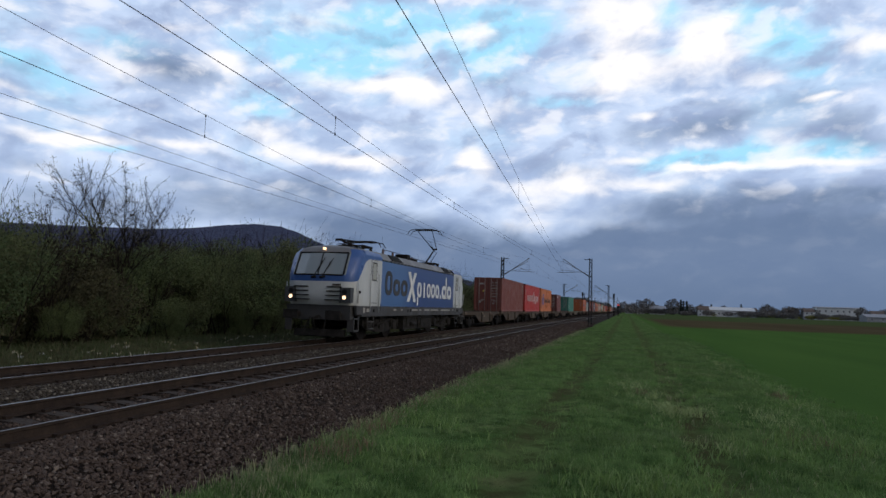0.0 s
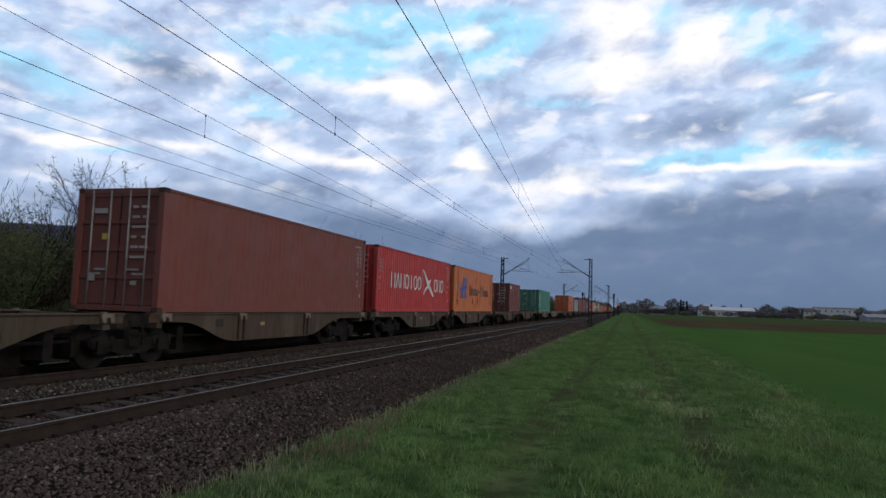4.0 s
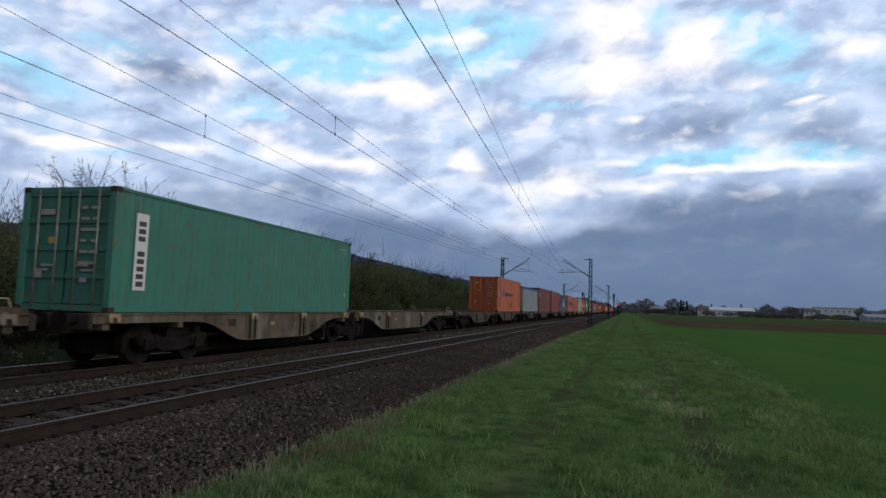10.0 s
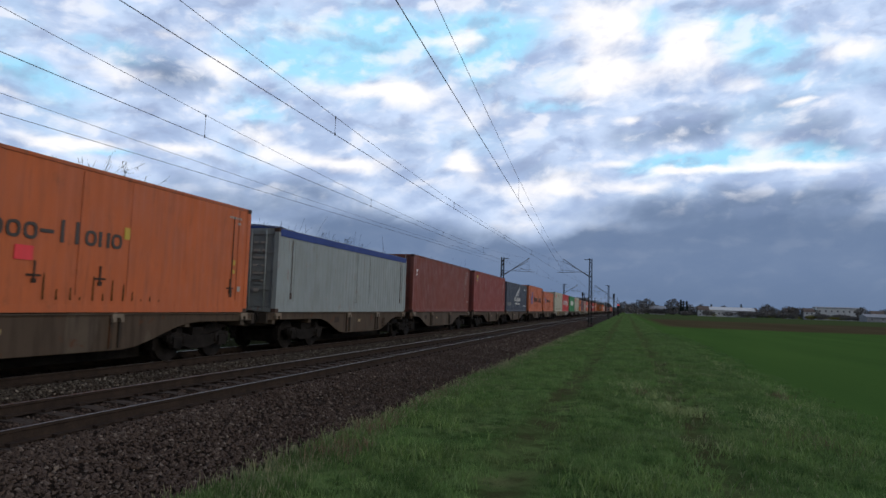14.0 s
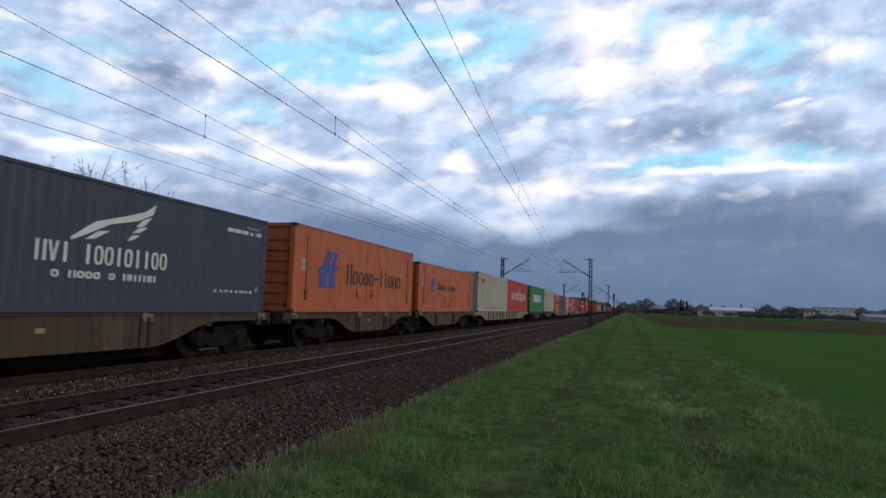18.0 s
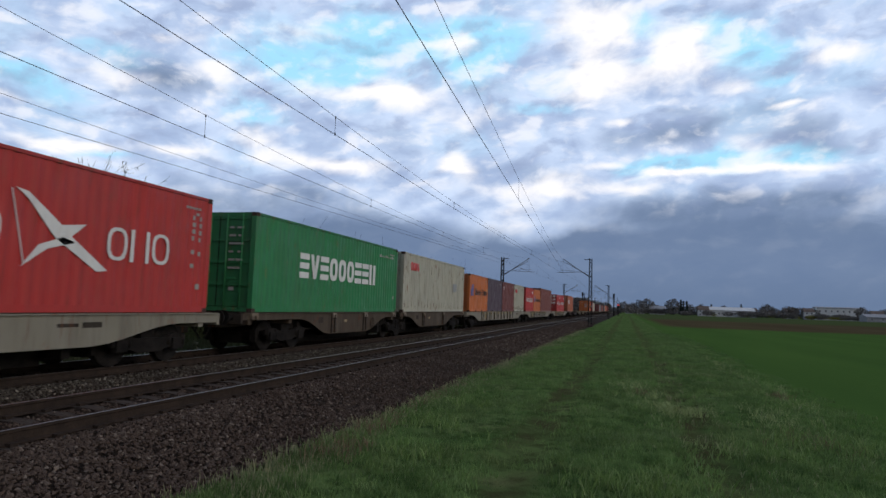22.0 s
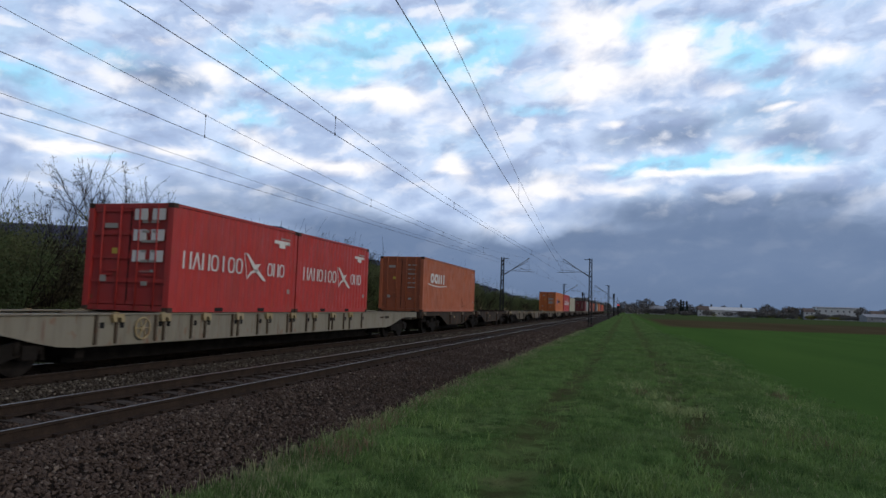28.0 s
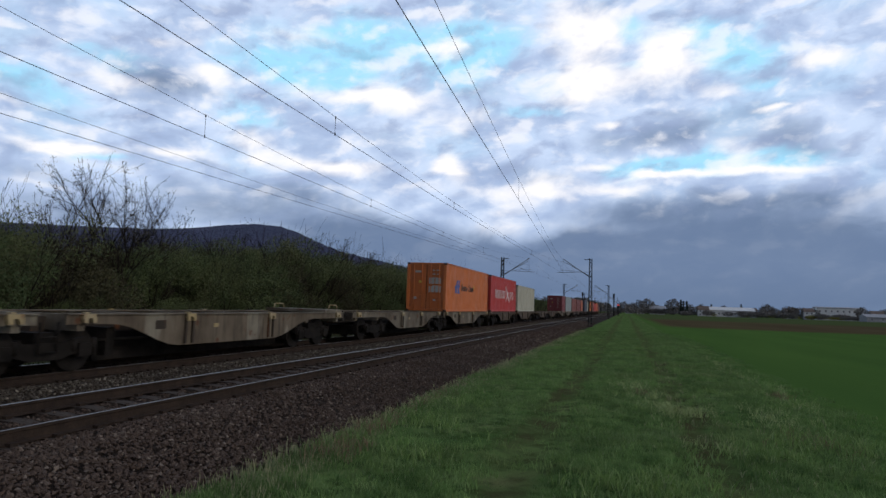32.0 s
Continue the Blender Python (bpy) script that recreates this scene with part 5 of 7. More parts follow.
def seabird(y, z, w, h):
    """Two pointed sails that cross, the emblem beside the red containers' lettering."""
    bm = bmesh.new()
    shape(bm, [(y + w * 0.05, z + h), (y + w * 0.16, z + h * 0.97), (y + w * 0.48, z + h * 0.60), (y + w * 0.72, z + h * 0.66), (y + w * 0.58, z + h * 0.46), (y + w * 0.98, z + h * 0.02), (y + w * 0.86, z + h * 0.0), (y + w * 0.42, z + h * 0.42), (y + w * 0.16, z + h * 0.88)])
    shape(bm, [(y + w * 0.14, z), (y + w * 0.28, z + h * 0.30), (y + w * 0.50, z + h * 0.44), (y + w * 0.62, z + h * 0.38), (y + w * 0.36, z + h * 0.26)])
    tube(bm, (1.214, y + w * 0.02, z + h * 0.98), (1.214, y + w * 0.16, z + h * 0.05), 0.012, n=4)
    return bm


def block_emblem(y, z, w, h):
    """The blue stepped emblem of the orange containers."""
    return shape(bmesh.new(), [(y + w * 0.08, z), (y + w * 0.92, z), (y + w * 0.78, z + h * 0.40), (y + w, z + h * 0.58), (y + w * 0.82, z + h * 0.60), (y + w * 0.98, z + h), (y + w * 0.42, z + h), (y + w * 0.30, z + h * 0.66), (y, z + h * 0.46), (y + w * 0.12, z + h * 0.30)])


def emblem_slits(t, y, z, w, h, mat_):
    bm = bmesh.new()
    shape(bm, [(y + w * 0.46, z + h * 0.06), (y + w * 0.54, z + h * 0.06), (y + w * 0.50, z + h * 0.36), (y + w * 0.42, z + h * 0.36)], 1.2205, 0.003)
    shape(bm, [(y + w * 0.52, z + h * 0.62), (y + w * 0.60, z + h * 0.62), (y + w * 0.72, z + h * 0.94), (y + w * 0.64, z + h * 0.94)], 1.2205, 0.003)
    part("emblem_slit", bm, mat_, t)


def mark_red(t, k, lo, hi):
    """White lettering and seabird on a red container; k is the size of the panel, 40 or 20 feet."""
    if k == 40:
        lettering(("NANOIOO", 1.75, 6.4, 2.28, 2.98, 0.13), INK["white"], t, "white lettering as plain bars")
        part("emblem", seabird(6.45, 2.0, 2.4, 1.38), INK["white"], t, "white crossed-sail emblem")
        lettering(("ONO", 8.7, 10.7, 2.26, 2.96, 0.13), INK["white"], t)
        code_column(t, 11.45, 2.2, 3.55, 0.12)
        code_column(t, 11.72, 2.5, 3.55, 0.09)
    else:
        lettering(("NANOIOO", 0.42, 3.03, 2.23, 2.66, 0.14), INK["white"], t, "white lettering as plain bars")
        part("emblem", seabird(3.05, 2.08, 1.25, 0.76), INK["white"], t, "white crossed-sail emblem")
        lettering(("ONO", 4.3, 5.35, 2.24, 2.64, 0.14), INK["white"], t)
        bm = bmesh.new()
        slab(bm, 4.66, 3.26, 5.6, 3.36)
        slab(bm, 4.95, 3.14, 5.3, 3.26)
        part("code_marking", bm, INK["white"], t)


def mark_orange(t, ly, lz, lw, lh, y0, y1, z0, z1, body):
    part("emblem", block_emblem(ly, lz, lw, lh), INK["blue"], t, "dark blue stepped emblem")
    emblem_slits(t, ly, lz, lw, lh, body)
    lettering(("Noooo-IIono", y0, y1, z0, z1, 0.2), INK["dark"], t, "dark brown lettering as plain bars")
    bm = bmesh.new()
    slab(bm, 0.95 * y1 - 0.1 + 0.5, z1 - 0.2, 0.95 * y1 + 0.55, z1 + 0.05)
    part("sticker", bm, INK["yellow"], t)


RUST = two_tone("dark rust run", (0.060, 0.032, 0.014), (0.12, 0.05, 0.018), 5, 0.9, bumpy=0)


def latch_set(t, ys, z):
    """Side-door latches: a strap, a cross handle and a keeper."""
    for y in ys:
        part("latch", boxes((1.209, y - 0.02, z, 1.224, y + 0.02, z + 0.34), (1.209, y - 0.16, z + 0.06, 1.228, y + 0.14, z + 0.10), (1.209, y - 0.05, z - 0.06, 1.23, y + 0.05, z + 0.02)), CAST, t, "worn steel side-door latch")


def rust_runs(t, y0, y1, z, count, seed):
    rng = np.random.default_rng(seed)
    bm = bmesh.new()
    for i in range(count):
        y, h = y0 + (y1 - y0) * i / (count - 1) + rng.normal(0, 0.03), rng.uniform(0.06, 0.62) * (1 - 0.55 * i / count)
        shape(bm, [(y - 0.022, z), (y + 0.022, z), (y + 0.012, z + h), (y - 0.014, z + h * 0.9)], 1.2075, 0.006)
    part("rust_run", bm, RUST, t, "dark streaks of rust")


def rung_marks(t, length, height, colour="pale"):
    """Small plates and code bars that every container carries by its corners."""
    z1 = DECK_Z + height
    bm = bmesh.new()
    for k in range(5):
        slab(bm, length - 1.02 + k * 0.12, z1 - 0.36, length - 0.94 + k * 0.12, z1 - 0.30)
    slab(bm, length - 0.62, z1 - 0.50, length - 0.50, z1 - 0.44)
    part("code_marking", bm, INK[colour], t)
    bm = bmesh.new()
    slab(bm, length - 0.50, DECK_Z + 0.58, length - 0.36, DECK_Z + 0.72)
    part("data_plate", bm, INK["pale"], t)


def door_marks(t, height, rows=3):
    """White plates and code bars on the door end."""
    z1 = DECK_Z + height
    for k in range(rows + 3):
        z = z1 - 0.48 - k * 0.235
        part("code_bar", boxes((0.36, 0.006, z, 0.50 + 0.06 * (k % 3), 0.02, z + 0.06), (0.60 + 0.05 * (k % 2), 0.006, z, 0.74 + 0.08 * ((k + 1) % 2), 0.02, z + 0.06)), INK["pale"], t)
    part("door_mark", boxes((-0.72, 0.006, z1 - 0.60, -0.36, 0.02, z1 - 0.48)), INK["pale"], t)
    part("hazard_label", boxes((-0.46, 0.006, z1 - 1.22, -0.32, 0.02, z1 - 1.08)), INK["yellow"], t, "small yellow warning label")
    part("data_plate", boxes((-0.8, 0.006, DECK_Z + 0.7, -0.6, 0.02, DECK_Z + 0.86), (0.42, 0.006, DECK_Z + 0.62, 0.58, 0.02, DECK_Z + 0.72)), INK["pale"], t)


HIGH, LOW = 2.896, 2.591
PROTO = {}


def load(u, feet, height, colour, label, doors=True, flat=False, tarp=False):
    length = 12.192 if feet == 40 else 6.058
    key = (feet, height, colour, doors, flat, tarp)
    if key in PROTO:
        t = copy_thing(PROTO[key], Matrix())
        t["label"] = label
    else:
        t = container(colour, length, height, doors, label, flat, tarp)
        PROTO[key] = t
    MOVING.append((t, u))
    return t, length


def train_load():
    made = []

    def put(*a, **k):
        t, length = load(*a, **k)
        made.append((t, length, a[2], k.get("doors", True)))
        return t

    # built plain first, so that copies carry no marks of another
    A = put(55.75, 40, HIGH, "brown", "plain red-brown shipping container with dark red doors")
    B = put(69.3, 40, HIGH, "red", "bright red shipping container with white lettering and seabird emblem", doors=True)
    C = put(82.45, 40, HIGH, "orange", "orange shipping container with dark lettering and blue emblem", doors=False, flat=True)
    D = put(102.65, 20, LOW, "maroon", "short maroon shipping container with many lock rods")
    E = put(123.85, 40, HIGH - 0.24, "sea_green", "sea-green shipping container with a white upright strip")
    F = put(166.5, 40, HIGH, "deep_orange", "orange shipping container with small blue emblem and rust streaks", flat=True)
    G = put(180.3, 40, LOW, "grey", "grey open-top container under a blue tarpaulin", flat=True, tarp=True)
    H = put(193.6, 40, HIGH, "brown", "plain red-brown shipping container with a small white mark")
    I = put(207.35, 40, HIGH, "rust", "plain rust-red shipping container with a yellow and blue sticker")
    J = put(220.5, 40, HIGH - 0.2, "navy", "dark slate-blue shipping container with a white wing emblem", doors=False)
    K = put(234.4, 40, HIGH, "deep_orange", "orange shipping container with large dark lettering", doors=False, flat=True)
    L = put(247.65, 40, LOW, "deep_orange", "lower orange shipping container with small dark lettering", doors=False, flat=True)
    M = put(261.8, 40, HIGH, "white", "dirty white shipping container with red lettering and rust runs", doors=True)
    N = put(274.15, 40, HIGH, "red", "bright red shipping container with white lettering and seabird emblem")
    O = put(288.45, 40, HIGH, "green", "green shipping container with bold white lettering", doors=True)
    P = put(301.6, 40, HIGH, "white", "off-white shipping container with small red lettering", doors=False)
    Q = put(315.5, 20, LOW, "orange", "short orange shipping container with dark lettering and emblem")
    R = put(321.6, 20, LOW, "purple", "short plain dark purple shipping container")
    S = put(327.9, 20, LOW, "maroon", "short maroon shipping container with a small white mark")
    T = put(334.1, 20, LOW, "white", "short off-white shipping container with red lettering", doors=False)
    U = put(341.65, 20, LOW, "red", "short red shipping container with white lettering and door plates")
    V = put(347.85, 20, LOW, "orange", "short orange shipping container with dark lettering and emblem")
    W = put(354.1, 40, HIGH, "brown", "long red-brown shipping container with white code bars")
    X = put(374.1, 20, LOW, "red", "short red shipping container with white plates on its doors")
    Y = put(380.25, 20, LOW, "red", "short red shipping container with white lettering")
    Z = put(394.0, 40, HIGH, "tan", "orange-brown shipping container with white lettering over a curved line")
    a2 = put(461.5, 40, HIGH, "orange", "orange shipping container with pale plates on its doors")
    b2 = put(474.95, 40, HIGH, "red", "bright red shipping container with white lettering and seabird emblem")
    c2 = put(488.35, 40, LOW, "white", "plain off-white shipping container")
    d2 = put(535.2, 20, LOW, "dark_red", "short dark red shipping container with white door plates")
    for u, feet, h, col, lab in ((542.4, 40, LOW, "grey", "plain grey shipping container far back in the train"), (556.2, 40, LOW, "brown", "plain brown shipping container far back in the train"), (569.4, 40, LOW, "maroon", "plain maroon shipping container far back in the train"),
                                 (583.2, 20, LOW, "tan", "short orange-brown shipping container far back"), (596.4, 40, HIGH, "navy", "dark shipping container far back in the train"), (610.2, 20, LOW, "white", "short off-white shipping container far back"),
                                 (623.4, 40, HIGH, "orange", "orange shipping container far back in the train"), (637.2, 40, HIGH, "brown", "red-brown shipping container near the train's end"), (650.4, 40, LOW, "red", "red shipping container near the train's end"), (664.2, 40, HIGH, "deep_orange", "orange shipping container near the train's end"), (677.4, 40, LOW, "maroon", "maroon shipping container at the train's end")):
        put(u, feet, h, col, lab)
    for t, length, h, doors in made:
        rung_marks(t, length, h)
        if doors:
            door_marks(t, h)

    for t in (B, N, b2):
        mark_red(t, 40, 0, 0)
    for t in (U, X, Y):
        mark_red(t, 20, 0, 0)
        for k in range(3):
            for x in (0.12, 0.62):
                part("door_plate", boxes((x, 0.012, 3.35 - k * 0.5, x + 0.36, 0.024, 3.62 - k * 0.5)), INK["white"], t, "white square plate")
    mark_orange(C, 1.62, 2.05, 1.95, 1.32, 4.15, 10.45, 2.25, 3.0, PAINT["orange"])
    mark_orange(K, 1.72, 2.04, 1.7, 1.3, 4.2, 10.45, 2.23, 3.0, PAINT["deep_orange"])
    mark_orange(F, 2.05, 2.42, 1.08, 0.75, 3.55, 7.36, 2.5, 2.93, PAINT["deep_orange"])
    mark_orange(L, 2.17, 2.27, 0.85, 0.78, 3.62, 7.5, 2.38, 2.84, PAINT["deep_orange"])
    mark_orange(Q, 0.32, 2.28, 1.0, 0.78, 1.75, 5.65, 2.33, 2.85, PAINT["orange"])
    mark_orange(V, 0.52, 2.24, 0.95, 0.78, 1.82, 5.75, 2.3, 2.8, PAINT["orange"])
    mark_orange(a2, 2.05, 2.32, 1.4, 0.83, 3.8, 7.3, 2.5, 2.95, PAINT["orange"])
    for t in (C, F, K, L):
        latch_set(t, (0.9, 5.25, 6.8), 1.78)
        latch_set(t, (11.35,), 1.74)
        bm = bmesh.new()
        slab(bm, 11.44, 2.45, 11.54, 2.58)
        slab(bm, 11.44, 2.22, 11.53, 2.32)
        part("sticker", bm, INK["yellow"], t)
        part("plate", shape(bmesh.new(), [(0.52, 2.55), (0.82, 2.55), (0.82, 2.95), (0.52, 2.95)]), INK["pale"], t, "white notice plate")
    rust_runs(F, 5.5, 8.6, 1.42, 12, 5)
    part("sticker", shape(bmesh.new(), [(4.82, 2.12), (5.2, 2.12), (5.2, 2.38), (4.82, 2.38)]), INK["signal_red"], F, "faded red sticker")
    rust_runs(L, 4.2, 6.4, 1.42, 7, 6)
    rust_runs(Z, 8.6, 9.4, 1.45, 4, 8)
    for t in (M, P, T):
        rust_runs(t, 0.4, (5.7 if t is T else 11.8), 3.2, 9, 10)
        rust_runs(t, 0.3, (5.7 if t is T else 11.9), 1.40, 22, 11)
    for z in (2.3, 2.8):
        for x in (0.15, 0.55):
            part("door_plate", boxes((x, 0.012, z, x + 0.34, 0.024, z + 0.36)), INK["pale"], a2, "pale square plate")
    for t, y, z in ((M, 1.05, 3.26), (P, 1.07, 3.23), (T, 0.7, 2.97)):
        w = 1.46 if t is not T else 1.12
        lettering(("OOOI", y, y + w, z, z + (0.41 if t is not T else 0.33), 0.24), INK["signal_red"], t, "red lettering as plain bars")
    lettering(("EVEOOOEEN", 2.7, 9.5, 2.30, 3.12, 0.27), INK["white"], O, "bold white lettering as plain bars")
    part("code_marking", bars("=ii=ii=", 9.9, 11.6, 3.55, 3.66, 0.3), INK["pale"], O)
    part("repaint_patch", shape(bmesh.new(), [(9.35, 2.36), (10.3, 2.40), (10.3, 2.9), (9.35, 2.86)]), INK["slate"], P, "grey-blue overpainted patch")
    wing = bmesh.new()
    shape(wing, [(5.10, 2.57), (5.52, 2.74), (6.10, 3.00), (6.86, 3.16), (7.32, 3.36), (7.42, 3.60), (7.10, 3.40), (6.52, 3.22), (5.69, 3.00), (5.11, 2.64)])
    shape(wing, [(6.82, 3.02), (7.05, 3.06), (7.30, 3.30), (7.02, 3.20)])
    shape(wing, [(6.72, 2.88), (6.95, 2.92), (7.18, 3.06), (6.92, 3.02)])
    shape(wing, [(6.58, 2.70), (6.76, 2.74), (6.96, 2.86), (6.74, 2.84)])
    shape(wing, [(5.45, 2.62), (5.70, 2.66), (6.10, 2.86), (5.78, 2.82)])
    part("emblem", wing, INK["white"], J, "white wing emblem")
    lettering(("NVI IOOIOIIOO", 4.32, 7.9, 2.14, 2.53, 0.22), INK["white"], J, "white lettering as plain bars")
    lettering(("o nooo oanninn", 4.7, 7.55, 1.85, 2.05, 0.22), INK["white"], J)
    lettering(("= NVN", 0.68, 2.4, 1.73, 2.0, 0.22), INK["pale"], J)
    part("code_marking", bars("===i=", 10.2, 11.9, 3.34, 3.44, 0.3), INK["white"], J)
    part("code_marking", bars("iioiiooi", 9.7, 11.6, 1.7, 1.8, 0.3), INK["white"], J)
    lettering(("OOO", 0.35, 1.2, 3.25, 3.52, 0.22), INK["white"], D, "small white lettering as plain bars")
    for k in range(4):
        part("door_plate", boxes((0.1 + (k % 2) * 0.5, 0.012, 2.0 + 0.35 * k, 0.36 + (k % 2) * 0.5, 0.024, 2.08 + 0.35 * k)), INK["pale"], D)
    part("hazard_label", boxes((-0.86, 0.012, 2.35, -0.5, 0.026, 2.68)), INK["magenta"], D, "magenta square label")
    code_column(D, 5.2, 2.0, 3.25, 0.07)
    code_column(D, 5.48, 2.4, 3.25, 0.06)
    part("white_strip", shape(bmesh.new(), [(0.64, 1.66), (1.02, 1.66), (1.02, 3.34), (0.64, 3.34)]), INK["white"], E, "upright white strip")
    strip = bmesh.new()
    for k in range(9):
        if k != 5:
            slab(strip, 0.72, 1.74 + k * 0.165, 0.94, 1.85 + k * 0.165, 1.2208, 0.003)
    part("strip_lettering", strip, INK["dark"], E, "dark blocks down the strip")
    lettering(("oonI", 1.32, 4.45, 2.74, 3.3, 0.22, 1.2085, 0.95), INK["white"], Z, "white lettering as plain bars")
    under = bmesh.new()
    shape(under, [(0.95, 2.66), (1.9, 2.58), (3.2, 2.55), (4.7, 2.64), (4.7, 2.68), (3.2, 2.60), (1.9, 2.63), (0.95, 2.71)])
    part("underline", under, INK["white"], Z, "curved white line")
    bm = bmesh.new()
    slab(bm, 0.82, 3.36, 1.23, 3.78)
    part("sticker", bm, INK["yellow"], I, "yellow and blue sticker")
    bm = bmesh.new()
    shape(bm, [(0.9, 3.42), (1.15, 3.42), (1.15, 3.5), (0.98, 3.55), (1.15, 3.7), (0.9, 3.6)], 1.2208, 0.003)
    part("sticker_mark", bm, INK["blue"], I)
    for t in (S, H):
        part("small_mark", shape(bmesh.new(), [(0.45, 3.0), (0.75, 3.05), (0.6, 3.15), (0.85, 3.35), (0.5, 3.32), (0.6, 3.15)]), INK["white"], t)
    for t, y in ((W, 11.0), (H, 11.0), (I, 11.1), (A, 11.4), (B, 0.3)):
        code_column(t, y, 2.1, 3.5, 0.10)
        code_column(t, y + 0.27, 2.7, 3.5, 0.08)


train_load()

# ---- wagons ----
WAGON_PALE = paint("pale grey-beige wagon paint", (0.17, 0.155, 0.115), 0.65, 0.55, grime=(0.06, 0.048, 0.035), rust=0.16, fade=0.05)
WAGON_DARK = paint("dark grimy wagon paint", (0.034, 0.027, 0.021), 0.8, 0.6, grime=(0.016, 0.012, 0.01), rust=0.2, fade=0.01)
SPIGOT = paint("yellowed steel spigot", (0.24, 0.18, 0.075), 0.6, 0.5)
SPIGOT_DULL = paint("rusty beige spigot", (0.125, 0.092, 0.058), 0.7, 0.6)
WHEEL = two_tone("oily wheel steel", (0.007, 0.0062, 0.0055), (0.020, 0.017, 0.015), 4, 0.7, 0.0)


def wagon_paint(name, brown, grey, patch):
    """Grimy wagon sills: brown-beige to grey by the wagon, with squarish repainted patches, soot from the deck edge and scrapes."""
    m, n, l, b = mat(name, 0.75)
    b.inputs["Specular IOR Level"].default_value = 0.12
    info = n.new("ShaderNodeObjectInfo")
    c = mix(n, l, info.outputs["Random"], brown, grey)
    c = mix(n, l, math_node(n, l, "MULTIPLY", noise_fac(n, l, 0.8, 1, 0.585, 0.60, (0.0, 1.0, 0.25)), patch), c, (0.205, 0.19, 0.15))
    c = mix(n, l, math_node(n, l, "MULTIPLY", noise_fac(n, l, 1.1, 5, 0.42, 0.66), 0.7), c, (0.052, 0.038, 0.026))
    c = mix(n, l, math_node(n, l, "MULTIPLY", noise_fac(n, l, 2.4, 5, 0.46, 0.8, (1, 3.0, 0.35)), 0.75), c, (0.022, 0.016, 0.012))
    c = mix(n, l, math_node(n, l, "MULTIPLY", noise_fac(n, l, 2.6, 6, 0.62, 0.68), 0.8), c, (0.075, 0.030, 0.014))
    l.new(c, b.inputs["Base Color"])
    bump(n, l, b, noise_fac(n, l, 9, 4, 0.2, 0.8), 0.2, 0.006)
    return m


WAGON = wagon_paint("grimy brown wagon paint", (0.060, 0.042, 0.029), (0.066, 0.053, 0.040), 0.10)
WAGON_WORN = wagon_paint("patched beige wagon paint", (0.115, 0.094, 0.068), (0.125, 0.110, 0.085), 0.6)


def wheelset(r, x=0.75):
    bm = bmesh.new()
    for s in (-1, 1):
        tube(bm, (s * (x - 0.065), 0, 0), (s * (x + 0.065), 0, 0), r, n=24)
        tube(bm, (s * (x - 0.075), 0, 0), (s * (x - 0.045), 0, 0), r + 0.03, n=24)
        tube(bm, (s * (x + 0.06), 0, 0), (s * (x + 0.1), 0, 0), r * 0.4, n=12)
    tube(bm, (-1.05, 0, 0), (1.05, 0, 0), 0.075, n=10)
    return mesh_of("wheelset", bm, WHEEL)


WHEELSET = wheelset(0.46)


def bogie(parent, y):
    bm = bmesh.new()
    for s in (-1, 1):
        prism(bm, [(-1.25, 0.50), (-1.1, 0.42), (-0.6, 0.36), (-0.35, 0.28), (0.35, 0.28), (0.6, 0.36), (1.1, 0.42), (1.25, 0.50), (1.25, 0.64), (0.9, 0.70), (0.4, 0.60), (-0.4, 0.60), (-0.9, 0.70), (-1.25, 0.64)], s * 0.96, s * 1.06)
        for a in (-0.9, 0.9):
            box(bm, s * 0.98, a - 0.16, 0.33, s * 1.12, a + 0.16, 0.58)
            tube(bm, (s * 1.04, a - 0.24, 0.42), (s * 1.04, a - 0.24, 0.66), 0.07, n=8)
            tube(bm, (s * 1.04, a + 0.24, 0.42), (s * 1.04, a + 0.24, 0.66), 0.07, n=8)
    box(bm, -1.0, -0.22, 0.42, 1.0, 0.22, 0.80)
    box(bm, -0.9, -1.2, 0.5, 0.9, -1.1, 0.6)
    box(bm, -0.9, 1.1, 0.5, 0.9, 1.2, 0.6)
    # solid box added between the wheels to stand for the dark shade there
    box(bm, -0.62, -1.35, 0.22, 0.62, 1.35, 0.60)
    for s in (-1, 1):
        for a in (-1.42, -0.38, 0.38, 1.42):
            box(bm, s * 0.66, a - 0.05, 0.28, s * 0.86, a + 0.05, 0.66)
    b = part("bogie", bm, STEEL_DARK, parent, "sooty black bogie", at=(0, y, 0))
    for a in (-0.9, 0.9):
        part("wheelset", WHEELSET, None, b, at=(0, a, 0.46))
    return b


def belly(y0, y1, flat0, flat1, thin0, thin1, bottom, over=0.95):
    """Side sill outline: thin over the bogies, deep between them."""
    top = 1.150
    pts = [(y0, top), (y0, over)]
    for a, b in ((thin0, flat0), ):
        for k in range(7):
            f = k / 6
            pts.append((a + (b - a) * f, over + (bottom - over) * (0.5 - 0.5 * math.cos(math.pi * f)) ** 1.15))
    for k in range(7):
        f = k / 6
        pts.append((flat1 + (thin1 - flat1) * f, bottom + (over - bottom) * (0.5 - 0.5 * math.cos(math.pi * f)) ** 0.9))
    pts += [(y1, over), (y1, top)]
    return pts


